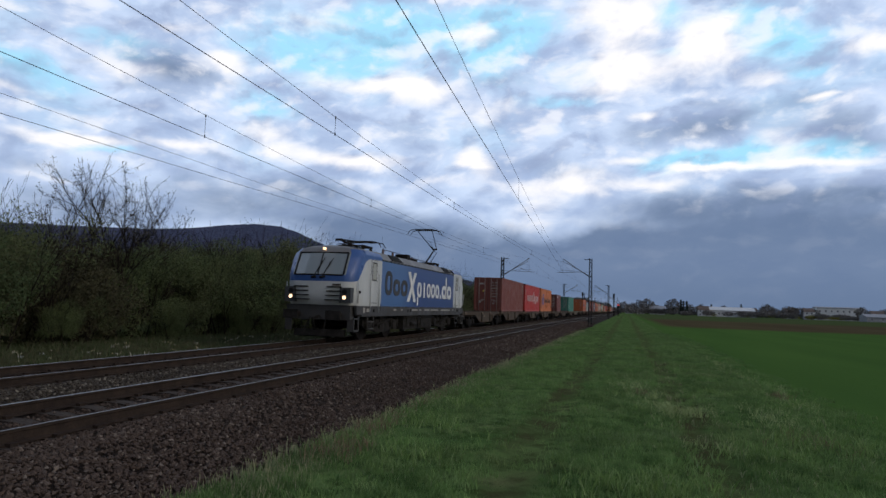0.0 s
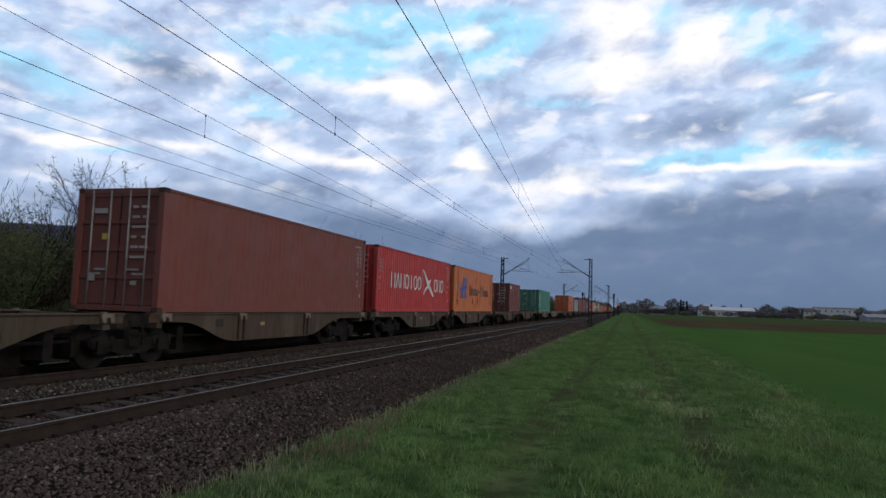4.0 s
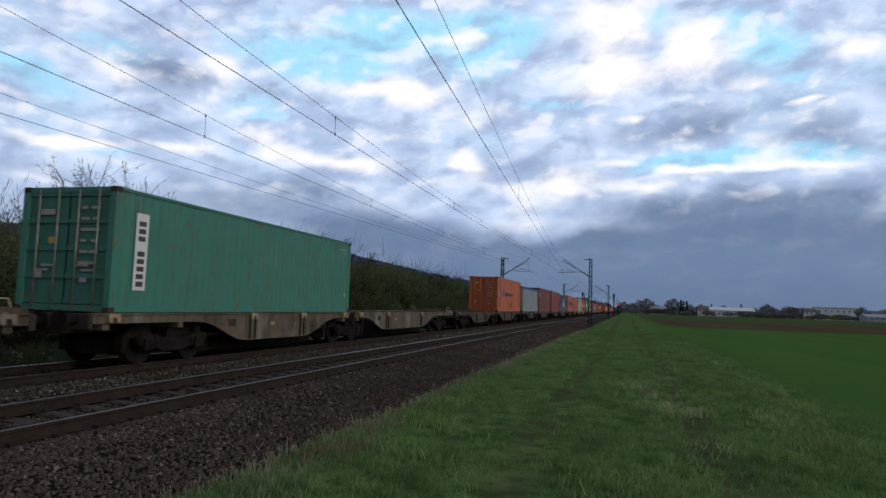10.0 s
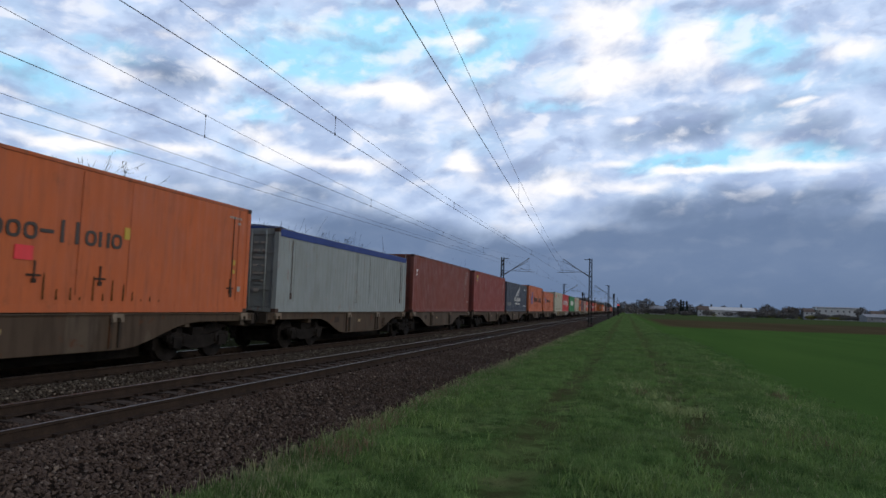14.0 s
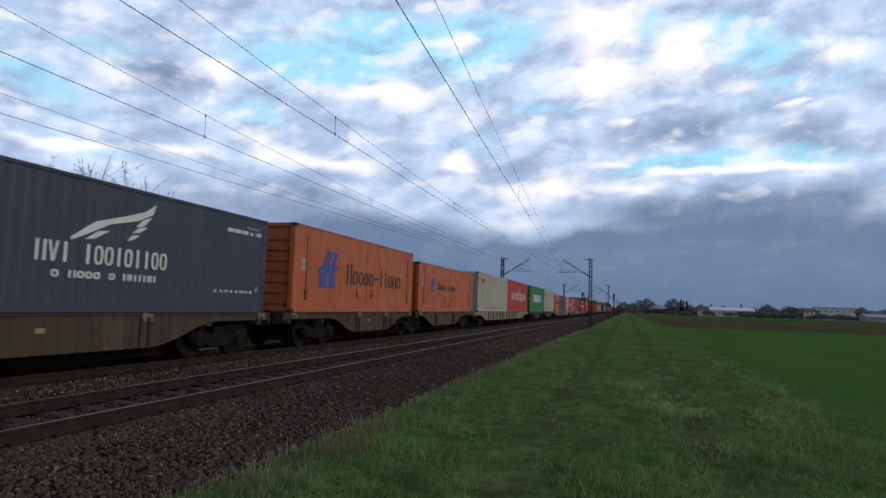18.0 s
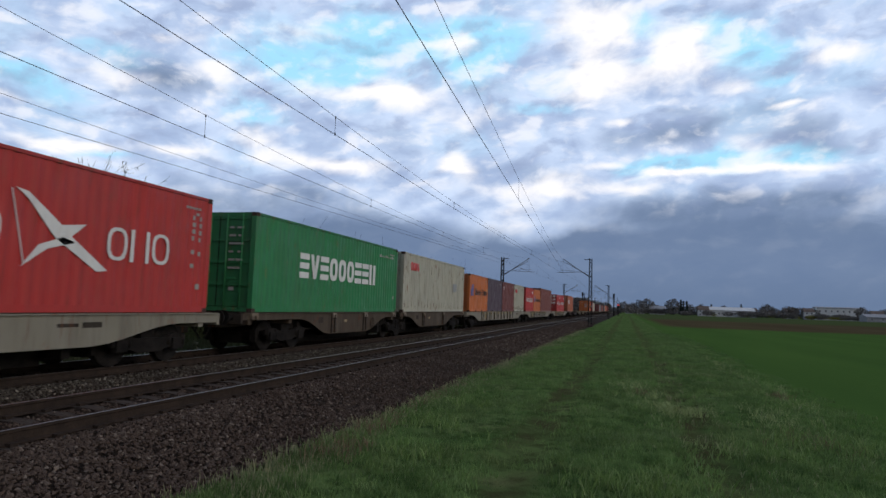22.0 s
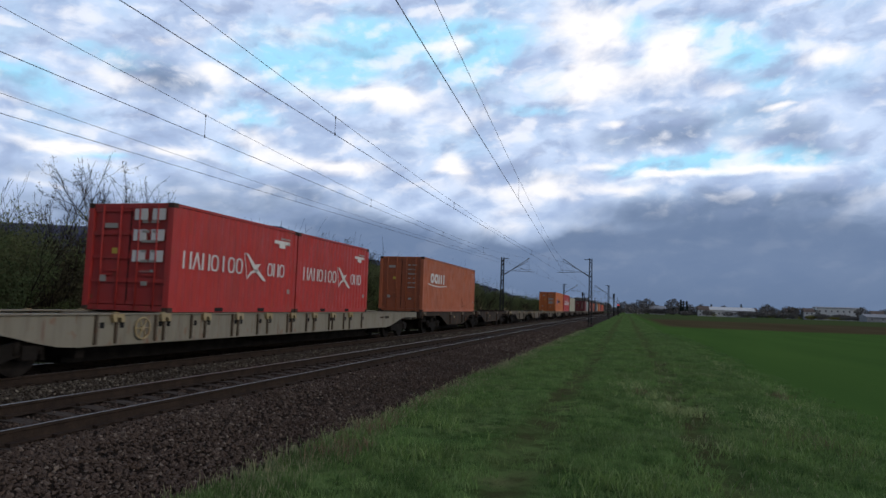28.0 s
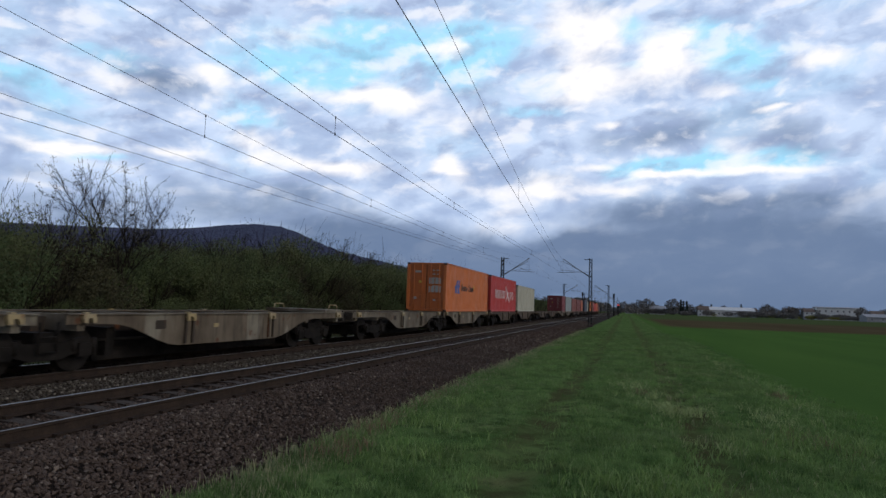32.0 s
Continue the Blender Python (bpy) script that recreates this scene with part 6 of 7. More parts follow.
def spigot_shape(s, y):
    """A folded-down container pin on the deck edge: hinge block, hanging flap and the pin's stump."""
    bm = boxes((s * 1.16, y - 0.16, 1.075, s * 1.27, y + 0.16, 1.158), (s * 1.10, y - 0.05, 1.155, s * 1.2, y + 0.05, 1.19))
    for a in (-0.11, 0.11):
        prism(bm, [(y + a - 0.06, 1.08), (y + a - 0.03, 0.98), (y + a + 0.05, 0.98), (y + a + 0.06, 1.08)], min(s * 1.20, s * 1.28), max(s * 1.20, s * 1.28))
    return bm


def buffer_pair(t, y, f):
    for s in (-1, 1):
        bm = tubes(((s * 0.875, y, 1.02), (s * 0.875, y + f * 0.42, 1.02), 0.085), ((s * 0.875, y + f * 0.40, 1.02), (s * 0.875, y + f * 0.45, 1.02), 0.21), n=14)
        part("buffer", bm, STEEL_DARK, t)
    part("coupling", tubes(((0, y, 0.98), (0, y + f * 0.62, 0.9), 0.045), ((0, y + f * 0.3, 0.98), (0, y + f * 0.34, 0.6), 0.02), ((0.3, y, 0.9), (0.34, y + f * 0.45, 0.45), 0.022), n=6), STEEL_DARK, t)


def under_gear(t, y0, y1):
    """Air tank, brake cylinder, pull rods and hangers slung low between the bogies, added with a solid middle box for
    the shade there.
    """
    m = (y0 + y1) / 2
    for x, y in ((0.62, m - 1.5), (-0.6, m + 0.4)):
        part("air_tank", tubes(((x, y, 0.52), (x, y + 1.3, 0.52), 0.21), n=12), STEEL_DARK, t, "sooty black air tank")
    part("brake_cylinder", tubes(((0.15, m + 0.3, 0.5), (0.15, m + 1.0, 0.5), 0.2), ((0.15, m + 1.0, 0.5), (0.15, m + 1.5, 0.5), 0.05), n=10), STEEL_DARK, t)
    part("pull_rod", tubes(((0.9, y0 - 0.4, 0.60), (0.9, y1 + 0.4, 0.60), 0.035), n=6), STEEL_DARK, t)
    # added boxes that close the view under the wagon, as its shade would
    part("shade_box", boxes((-0.95, y0, 0.27, 0.95, y0 + 0.22, 0.86), (-0.95, y1 - 0.22, 0.27, 0.95, y1, 0.86), (-0.42, y0 + 0.2, 0.12, 0.42, y1 - 0.2, 0.74)), STEEL_DARK, t, "dark box frame added for the shade under the wagon")


def wagon_unit(t, y0, y1, outer_front, paint_, extra=0.0):
    """One half of an articulated wagon, from y0 to y1; its outer end rides on a full bogie."""
    n = y1 - y0
    if outer_front:
        flat0, thin0, flat1, thin1 = y0 + 5.6, y0 + 3.3, y1 - 3.6, y1 - 1.2
    else:
        flat0, thin0, flat1, thin1 = y0 + 3.4, y0 + 1.0, y1 - 5.0 - 0.5 * extra, y1 - 2.4 - 0.5 * extra
    for s in (-1, 1):
        bm = bmesh.new()
        prism(bm, belly(y0, y1, flat0, flat1, thin0, thin1, 0.40), s * 1.15, s * 1.19)
        sill = part("side_sill", bm, paint_, t)
        part("top_flange", boxes((s * 1.02, y0, 1.135, s * 1.235, y1, DECK_Z)), paint_, sill)
        for y in (flat0 + 0.15, flat0 + 0.42, flat1 - 0.35, flat1 - 0.1):
            part("rib", boxes((s * 1.188, y - 0.035, 0.44, s * 1.232, y + 0.035, 1.13)), WAGON_DARK, sill)
        for y in (y0 + 0.5, flat0 + 0.28, flat1 - 0.22, y1 - 0.5):
            part("spigot", spigot_shape(s, y), SPIGOT if paint_ is WAGON_WORN else SPIGOT_DULL, sill)
    part("data_panel", boxes((1.191, flat0 + 1.3, 0.80, 1.196, flat0 + 1.52, 0.90)), SPIGOT, t)
    # the recess is only its shade, painted as a dark plate on the sill
    part("hollow_shade", boxes((1.189, flat0 - 0.9, 0.80, 1.194, flat0 - 0.55, 1.0)), WAGON_DARK, t, "dark plate for the shade in a sill recess")
    part("centre_sill", boxes((-0.35, y0, 0.72, 0.35, y1, 1.08)), WAGON_DARK, t)
    under_gear(t, thin0 + 0.3, thin1 - 0.3)
    for k in range(6):
        y = y0 + 0.4 + k * (n - 0.8) / 5
        part("cross_member", boxes((-1.15, y - 0.09, 0.82, 1.15, y + 0.09, 1.14)), paint_, t)


def articulated(slot_a, slot_b, paint_, label, platform=True, extra=0.0):
    """Two 40-foot halves over three bogies; y = 0 at the front of the first half."""
    t = thing("container_wagon", label, "wagon", "wagons of the train")
    gap = slot_b - slot_a
    a0, a1, b0, b1 = -0.35, 12.35, gap - 0.2, gap + 12.55 + extra
    wagon_unit(t, a0, a1, True, paint_)
    wagon_unit(t, b0, b1, False, paint_, extra)
    bogie(t, 2.35)
    bogie(t, gap - 0.5)
    bogie(t, gap + 10.4 + 0.93 * extra)
    for y, f in ((a0, -1), (b1, 1)):
        part("end_beam", boxes((-1.2, y - 0.02, 0.86, 1.2, y + f * 0.12 if f > 0 else y - 0.12, 1.15)), WAGON_DARK, t)
        buffer_pair(t, y + f * 0.08, f)
    step = tubes(((1.16, gap - 0.35, 1.0), (1.16, gap - 0.35, 0.42), 0.018), ((1.16, gap - 0.75, 1.0), (1.16, gap - 0.75, 0.42), 0.018), ((1.16, gap - 0.75, 0.44), (1.16, gap - 0.35, 0.44), 0.018), ((1.16, gap - 0.75, 0.72), (1.16, gap - 0.35, 0.72), 0.018), n=6)
    part("step", step, STEEL_DARK, t)
    if platform:
        part("end_platform", boxes((-1.18, b1 - 1.5, DECK_Z, 1.18, b1 - 0.05, DECK_Z + 0.10)), paint_, t)
        rails = []
        for s in (-1, 1):
            rails += [((s * 1.1, b1 - 1.1, DECK_Z + 0.05), (s * 1.1, b1 - 1.0, DECK_Z + 0.26), 0.018), ((s * 1.1, b1 - 1.0, DECK_Z + 0.26), (s * 1.1, b1 - 0.4, DECK_Z + 0.26), 0.018), ((s * 1.1, b1 - 0.4, DECK_Z + 0.26), (s * 1.1, b1 - 0.3, DECK_Z + 0.05), 0.018)]
        for k in (0, 3):
            part("handrail", tubes(*rails[k:k + 3], n=6), SPIGOT, t)
    hoop = bmesh.new()
    cy, cz = a1 - 3.05, 0.74
    for k in range(16):
        p, q = 2 * math.pi * k / 16, 2 * math.pi * (k + 1) / 16
        tube(hoop, (1.24, cy + 0.2 * math.cos(p), cz + 0.2 * math.sin(p)), (1.24, cy + 0.2 * math.cos(q), cz + 0.2 * math.sin(q)), 0.016, n=5)
    tube(hoop, (1.24, cy - 0.2, cz), (1.24, cy + 0.2, cz), 0.014, n=5)
    tube(hoop, (1.24, cy, cz - 0.2), (1.24, cy, cz + 0.2), 0.014, n=5)
    tube(hoop, (1.18, cy, cz), (1.25, cy, cz), 0.04, n=8)
    part("hand_wheel", hoop, paint_, t, "grimy hand brake wheel")
    return t


def long_wagon(length, paint_, label):
    """A single stiff 80-foot frame on two bogies, deep almost from end to end."""
    t = thing("container_wagon", label, "wagon", "wagons of the train")
    y0, y1 = -0.55, length + 0.55
    for s in (-1, 1):
        bm = bmesh.new()
        prism(bm, belly(y0, y1, y0 + 4.2, y1 - 4.2, y0 + 1.4, y1 - 1.4, 0.50, 0.92), s * 1.15, s * 1.19)
        sill = part("side_sill", bm, paint_, t)
        part("top_flange", boxes((s * 1.02, y0, 1.135, s * 1.235, y1, DECK_Z)), paint_, sill)
        k = 4.6
        for i in range(19):
            y = y0 + k
            k += (0.55, 1.2, 0.28, 1.0)[i % 4]
            if y > y1 - 4.4:
                break
            part("rib", boxes((s * 1.188, y - 0.03, 0.54, s * 1.232, y + 0.03, 1.13)), WAGON, sill)
            # black block drawn for the shade inside a hole in the sill
            part("hollow_shade", boxes((s * 1.1, y + 0.12, 0.86, s * 1.193, y + 0.24, 0.98)), SEAL, sill)
            if i % 2:
                part("spigot", spigot_shape(s, y), SPIGOT, sill)
    wheel = bmesh.new()
    for k in range(18):
        p, q = 2 * math.pi * k / 18, 2 * math.pi * (k + 1) / 18
        tube(wheel, (1.245, 5.35 + 0.23 * math.cos(p), 0.84 + 0.23 * math.sin(p)), (1.245, 5.35 + 0.23 * math.cos(q), 0.84 + 0.23 * math.sin(q)), 0.022, n=5)
    for k in range(3):
        p = math.pi * k / 3
        tube(wheel, (1.245, 5.35 - 0.23 * math.cos(p), 0.84 - 0.23 * math.sin(p)), (1.245, 5.35 + 0.23 * math.cos(p), 0.84 + 0.23 * math.sin(p)), 0.016, n=5)
    tube(wheel, (1.18, 5.35, 0.84), (1.255, 5.35, 0.84), 0.05, n=8)
    part("hand_wheel", wheel, SPIGOT, t, "yellow hand brake wheel")
    part("data_panel", boxes((1.191, y1 - 5.0, 0.9, 1.196, y1 - 4.5, 0.97), (1.191, y1 - 4.4, 0.88, 1.196, y1 - 3.9, 0.99)), WAGON_DARK, t)
    part("centre_sill", boxes((-0.35, y0, 0.62, 0.35, y1, 1.08)), WAGON_DARK, t)
    for k in range(10):
        y = y0 + 0.6 + k * (y1 - y0 - 1.2) / 9
        part("cross_member", boxes((-1.15, y - 0.09, 0.82, 1.15, y + 0.09, 1.14)), paint_, t)
    under_gear(t, y0 + 4.4, y1 - 4.4)
    bogie(t, y0 + 2.3)
    bogie(t, y1 - 2.3)
    for y, f in ((y0, -1), (y1, 1)):
        part("end_beam", boxes((-1.2, min(y, y + f * 0.12), 0.86, 1.2, max(y, y + f * 0.12), 1.15)), paint_, t)
        buffer_pair(t, y + f * 0.08, f)
    return t


def train_wagons():
    made = {}
    for a, b, p, plat in ((42.4, 55.75, "beige", False), (69.3, 82.45, "beige", False), (96.3, 109.5, "beige", True), (123.85, 137.0, "worn", True), (153.3, 166.5, "beige", False), (180.3, 193.6, "beige", False), (207.35, 220.5, "beige", False), (234.4, 247.65, "beige", False), (288.45, 301.6, "beige", False),
                          (394.25, 407.4, "dark", True), (421.2, 434.4, "worn", True), (448.3, 461.5, "worn", True), (474.95, 488.35, "beige", False), (502.2, 515.4, "beige", False), (529.1, 542.3, "worn", False), (556.2, 569.4, "beige", False), (583.2, 596.4, "dark", False), (610.2, 623.4, "beige", False), (637.2, 650.4, "beige", False), (664.2, 677.4, "dark", False)):
        gap = round(b - a, 2)
        extra = 2.35 if a == 123.85 else 0.0
        key = (gap, p, plat, extra)
        lab = {"worn": "beige articulated container flat wagon with pale repainted patches", "beige": "grimy brown articulated container flat wagon with fishbelly sills", "dark": "dark grimy articulated container flat wagon with fishbelly sills"}[p]
        if key in made:
            t = copy_thing(made[key], Matrix())
        else:
            t = articulated(0, gap, {"beige": WAGON, "worn": WAGON_WORN, "dark": WAGON_DARK}[p], lab, plat, extra)
            made[key] = t
        MOVING.append((t, a))
    first = long_wagon(24.5, WAGON_PALE, "pale grey-beige long container flat wagon with ribbed sills")
    MOVING.append((first, 261.8))
    for u in (315.55, 341.7, 367.95):
        MOVING.append((copy_thing(first, Matrix()), u))


train_wagons()


# ---- locomotive: y = 0 at the nose, 17.95 at the rear ----
L_WHITE = paint("light grey locomotive paint", (0.42, 0.43, 0.42), 0.35, 0.18, rust=0.01, fade=0.02)
L_BLUE = paint("blue locomotive paint", (0.0187, 0.068, 0.221), 0.3, 0.15, rust=0.005, fade=0.02)
L_GREY = paint("grey roof paint", (0.12, 0.12, 0.12), 0.5, 0.3, rust=0.01, fade=0.01)
L_SKIRT = paint("dark grey underframe paint", (0.038, 0.037, 0.036), 0.6, 0.3, rust=0.02, fade=0.01)
# base colour lifted to a blue-grey that stands for the reflected sky
L_GLASS, gn_, gl_, gb_ = mat("glass with painted sky reflection", 0.08, 0.0, (0.15, 0.175, 0.18))
gb_.inputs["Specular IOR Level"].default_value = 0.9
# the pane's bright reflection is painted as a pale base colour
L_PANE = two_tone("pane with painted reflection", (0.26, 0.25, 0.19), (0.34, 0.33, 0.27), 1.2, 0.2, bumpy=0)
LOCO_DARK = two_tone("dusty running gear", (0.012, 0.011, 0.010), (0.030, 0.027, 0.024), 4, 0.8)
LAMP = glow("warm headlamp", (1.0, 0.62, 0.34), 2.0)
LAMP_RIM = two_tone("dark lamp housing", (0.02, 0.02, 0.02), (0.04, 0.04, 0.04), 5, 0.4)


def livery_blue():
    """The side panel: pale blue at the front end, fading into deep blue."""
    m, n, l, b = mat("blue side panel", 0.32)
    tc, sep, r = n.new("ShaderNodeTexCoord"), n.new("ShaderNodeSeparateXYZ"), n.new("ShaderNodeMapRange")
    l.new(tc.outputs["Object"], sep.inputs[0])
    r.interpolation_type = "SMOOTHSTEP"
    r.inputs["From Min"].default_value, r.inputs["From Max"].default_value = 5.2, 8.2
    l.new(sep.outputs[1], r.inputs["Value"])
    c = mix(n, l, r.outputs[0], (0.040, 0.100, 0.235), (0.015, 0.038, 0.140))
    c = mix(n, l, math_node(n, l, "MULTIPLY", noise_fac(n, l, 1.2, 5, 0.45, 0.8, (1, 2, 0.4)), 0.2), c, (0.05, 0.06, 0.09))
    l.new(c, b.inputs["Base Color"])
    return m


L_PANEL = livery_blue()
LEN = 17.95
NOSE = ((1.42, 0.20), (1.67, 0.04), (2.0, 0.01), (2.33, 0.0), (2.58, 0.0), (3.02, 0.22), (3.47, 0.45), (3.64, 0.58), (3.76, 0.80), (3.82, 1.1))
ROW_Z = [1.42, 1.62, 1.86, 2.1, 2.33, 2.58, 2.8, 3.02, 3.25, 3.47, 3.64, 3.76, 3.82]
COLS = 12


def nose_at(z):
    return float(np.interp(z, [p[0] for p in NOSE], [p[1] for p in NOSE]))


def plan(j):
    """Half outline of the cab at row j: from the middle of the nose back along the side; row 4 climbs with the blue band."""
    z = ROW_Z[j]
    u = nose_at(z)
    w = {3.64: 0.90, 3.76: 0.62, 3.82: 0.15}.get(z, 1.0)
    tuck = 0.985 if z < 1.5 else 1.0
    cols = [(0.0, u - 0.02), (0.55, u), (1.02, u + 0.06), (1.12, u + 0.09), (1.33, u + 0.26), (1.47, max(u + 0.48, 0.5)), (1.505, max(u + 0.72, 0.74))]
    cols += [(1.505, y) for y in (1.02 if z < 3.3 else 1.1, 1.18, 1.36, 1.6, 2.0, 2.95)]
    out = []
    for x, y in cols:
        zz = z
        if x > 1.4 and z < 3.5 and y > 0.4:
            edge = float(np.interp(y, (0.45, 0.6, 0.75, 0.9, 1.1, 1.36, 1.6, 2.95), (2.33, 2.48, 2.72, 2.95, 3.15, 3.27, 3.31, 3.33)))
            if 2.0 < z <= 2.33:
                zz = 2.1 + (edge - 2.1) * (z - 2.1) / 0.23
            elif z > 2.33:
                zz = edge + (3.47 - edge) * (z - 2.33) / 1.14
        out.append((x * w * tuck, y, zz))
    return out


def cab(t, flip):
    """The sloping cab: white below, blue band round the windscreen, grey roof."""
    skins = {k: bmesh.new() for k in ("white", "blue", "grey", "glass")}
    rows = [plan(j) for j in range(len(ROW_Z))]

    def where(i, j):
        if flip and i >= 5 and j < 8:
            return "white"
        if j >= 9:
            return "grey" if i < 3 or j > 9 else "blue"
        if j >= 5 and i < 3:
            return "glass"
        return "blue" if j >= 4 else "white"

    for s in (-1, 1):
        for j in range(len(ROW_Z) - 1):
            for i in range(COLS):
                q = [(s * rows[a][b][0], rows[a][b][1], rows[a][b][2]) for a, b in ((j, i), (j, i + 1), (j + 1, i + 1), (j + 1, i))]
                bm = skins[where(i, j)]
                bm.faces.new([bm.verts.new((x, LEN - y if flip else y, z)) for x, y, z in q])
    for bm in skins.values():
        bmesh.ops.remove_doubles(bm, verts=bm.verts, dist=0.002)
    names = {"white": ("cab_shell", L_WHITE, "light grey cab shell"), "blue": ("cab_band", L_BLUE, "blue band round the cab"), "grey": ("cab_roof", L_GREY, "grey cab roof"), "glass": ("windscreen", L_GLASS, "windscreen with the sky's reflection in its colour")}
    for k, bm in skins.items():
        ob = part(names[k][0], bm, names[k][1], t, names[k][2])
        ob.data.polygons.foreach_set("use_smooth", [True] * len(ob.data.polygons))
        ob.data.set_sharp_from_angle(angle=radians(42))

    def yy(y):
        return LEN - y if flip else y

    def ybox(bm, x0, y0, z0, x1, y1, z1):
        a, b = sorted((yy(y0), yy(y1)))
        box(bm, x0, a, z0, x1, b, z1)

    # windscreen pillar and wipers
    bm = tubes(((0, yy(-0.035), 2.58), (0, yy(0.41), 3.47), 0.02), n=5)
    part("windscreen_pillar", bm, SEAL, t)
    for s in (-1, 1):
        bm = tubes(((s * 1.03, yy(0.055), 2.58), (s * 1.03, yy(0.50), 3.47), 0.035), n=6)
        part("windscreen_border", bm, SEAL, t, "black windscreen edge")
    for z, y in ((2.58, -0.005), (3.47, 0.445)):
        part("windscreen_border", tubes(((-1.02, yy(y + 0.05), z), (-0.55, yy(y), z), 0.03), ((-0.55, yy(y), z), (0.55, yy(y), z), 0.03), ((0.55, yy(y), z), (1.02, yy(y + 0.05), z), 0.03), n=6), SEAL, t)
    for x in (-0.16, 0.2):
        part("wiper", tubes(((x, yy(-0.05), 2.5), (x + 0.22, yy(0.22), 3.12), 0.02), ((x + 0.14, yy(0.08), 2.85), (x + 0.3, yy(0.28), 3.25), 0.014), ((x - 0.1, yy(-0.05), 2.48), (x + 0.1, yy(-0.05), 2.5), 0.05), n=5), SEAL, t)
    # grilles: dark slots in two stacks
    for s in (-1, 1):
        for k in range(4):
            bm = bmesh.new()
            ybox(bm, s * 0.34 + (0.03 * k * s if k < 2 else 0.05 * s), -0.035, 1.60 + k * 0.165, s * 1.0, 0.02 if k else 0.06, 1.645 + k * 0.165)
            part("grille_slot", bm, SEAL, t)
        lamp = bmesh.new()
        ybox(lamp, s * 0.93, -0.04 + 0.05, 1.52, s * 1.39, 0.30, 2.10)
        unit = part("headlight", lamp, LAMP_RIM, t, "dark headlight unit")
        part("lens", tubes(((s * 1.13, yy(0.0), 1.72), (s * 1.13, yy(0.06), 1.72), 0.075), n=16), LAMP if not flip else SEAL, unit, "lit warm lamp" if not flip else "unlit lamp")
        part("lens", tubes(((s * 1.13, yy(0.0), 1.93), (s * 1.13, yy(0.06), 1.93), 0.10), n=16), SEAL, unit)
        part("handrail", tubes(((s * 1.5, yy(0.52), 1.5), (s * 1.54, yy(0.42), 2.3), 0.018), n=6), L_WHITE, t)
        part("side_lamp", tubes(((s * 1.48, yy(0.62), 1.95), (s * 1.54, yy(0.62), 1.95), 0.06), n=10), SEAL, t)
        # cab door with window, rails and steps
        bm = bmesh.new()
        ybox(bm, s * 1.495, 1.76, 1.56, s * 1.514, 2.44, 3.28)
        door = part("cab_door", bm, L_WHITE, t, "light grey cab door")
        bm = bmesh.new()
        ybox(bm, s * 1.512, 1.84, 2.45, s * 1.517, 2.36, 3.21)
        part("window_frame", bm, SEAL, door, "black rubber window frame")
        bm = bmesh.new()
        ybox(bm, s * 1.513, 1.89, 2.5, s * 1.521, 2.31, 3.16)
        part("door_window", bm, L_PANE, door, "door window with a pale reflection in its colour")
        bm = bmesh.new()
        for y0, y1, z0, z1 in ((1.74, 1.76, 1.54, 3.3), (2.44, 2.46, 1.54, 3.3), (1.74, 2.46, 3.28, 3.3), (1.74, 2.46, 1.54, 1.56)):
            ybox(bm, s * 1.494, y0, z0, s * 1.511, y1, z1)
        part("door_seal", bm, SEAL, door)
        for y in (1.62, 2.58):
            part("handrail", tubes(((s * 1.56, yy(y), 1.2), (s * 1.56, yy(y), 2.7), 0.02), ((s * 1.5, yy(y), 2.7), (s * 1.56, yy(y), 2.7), 0.02), n=6), L_WHITE, t)
        part("step_ladder", tubes(((s * 1.46, yy(1.66), 1.2), (s * 1.46, yy(1.66), 0.45), 0.025), ((s * 1.46, yy(2.3), 1.2), (s * 1.46, yy(2.3), 0.45), 0.025), *[((s * 1.46, yy(1.66), 0.5 + k * 0.28), (s * 1.46, yy(2.3), 0.5 + k * 0.28), 0.025) for k in range(3)], n=6), L_SKIRT, t)
        bm = tubes(((s * 0.88, yy(0.3), 1.05), (s * 0.88, yy(-0.35), 1.05), 0.11), n=14)
        box(bm, s * 0.58, min(yy(-0.42), yy(-0.35)), 0.88, s * 1.18, max(yy(-0.42), yy(-0.35)), 1.22)
        part("buffer", bm, LOCO_DARK, t)
        bm = bmesh.new()
        ybox(bm, s * 1.18, 0.28, 0.42, s * 1.46, 0.34, 0.9)
        ybox(bm, s * 1.40, 0.28, 0.42, s * 1.47, 0.75, 0.48)
        ybox(bm, s * 1.40, 0.28, 0.88, s * 1.47, 0.75, 0.94)
        ybox(bm, s * 1.42, 0.70, 0.42, s * 1.47, 0.76, 1.05)
        part("corner_step", bm, L_SKIRT, t)
    part("top_lamp", tubes(((0, yy(0.42), 3.63), (0, yy(0.52), 3.63), 0.05), n=16), LAMP if not flip else SEAL, t, "lit warm top lamp" if not flip else "unlit top lamp")
    bm = bmesh.new()
    ybox(bm, -1.3, 0.25, 0.85, 1.3, 0.6, 1.40)
    part("buffer_beam", bm, L_SKIRT, t)
    bm = bmesh.new()
    prism(bm, [(yy(0.45), 0.18), (yy(0.25), 0.22), (yy(0.3), 0.48), (yy(0.5), 0.48)], -1.05, 1.05)
    part("rail_guard", bm, LOCO_DARK, t)
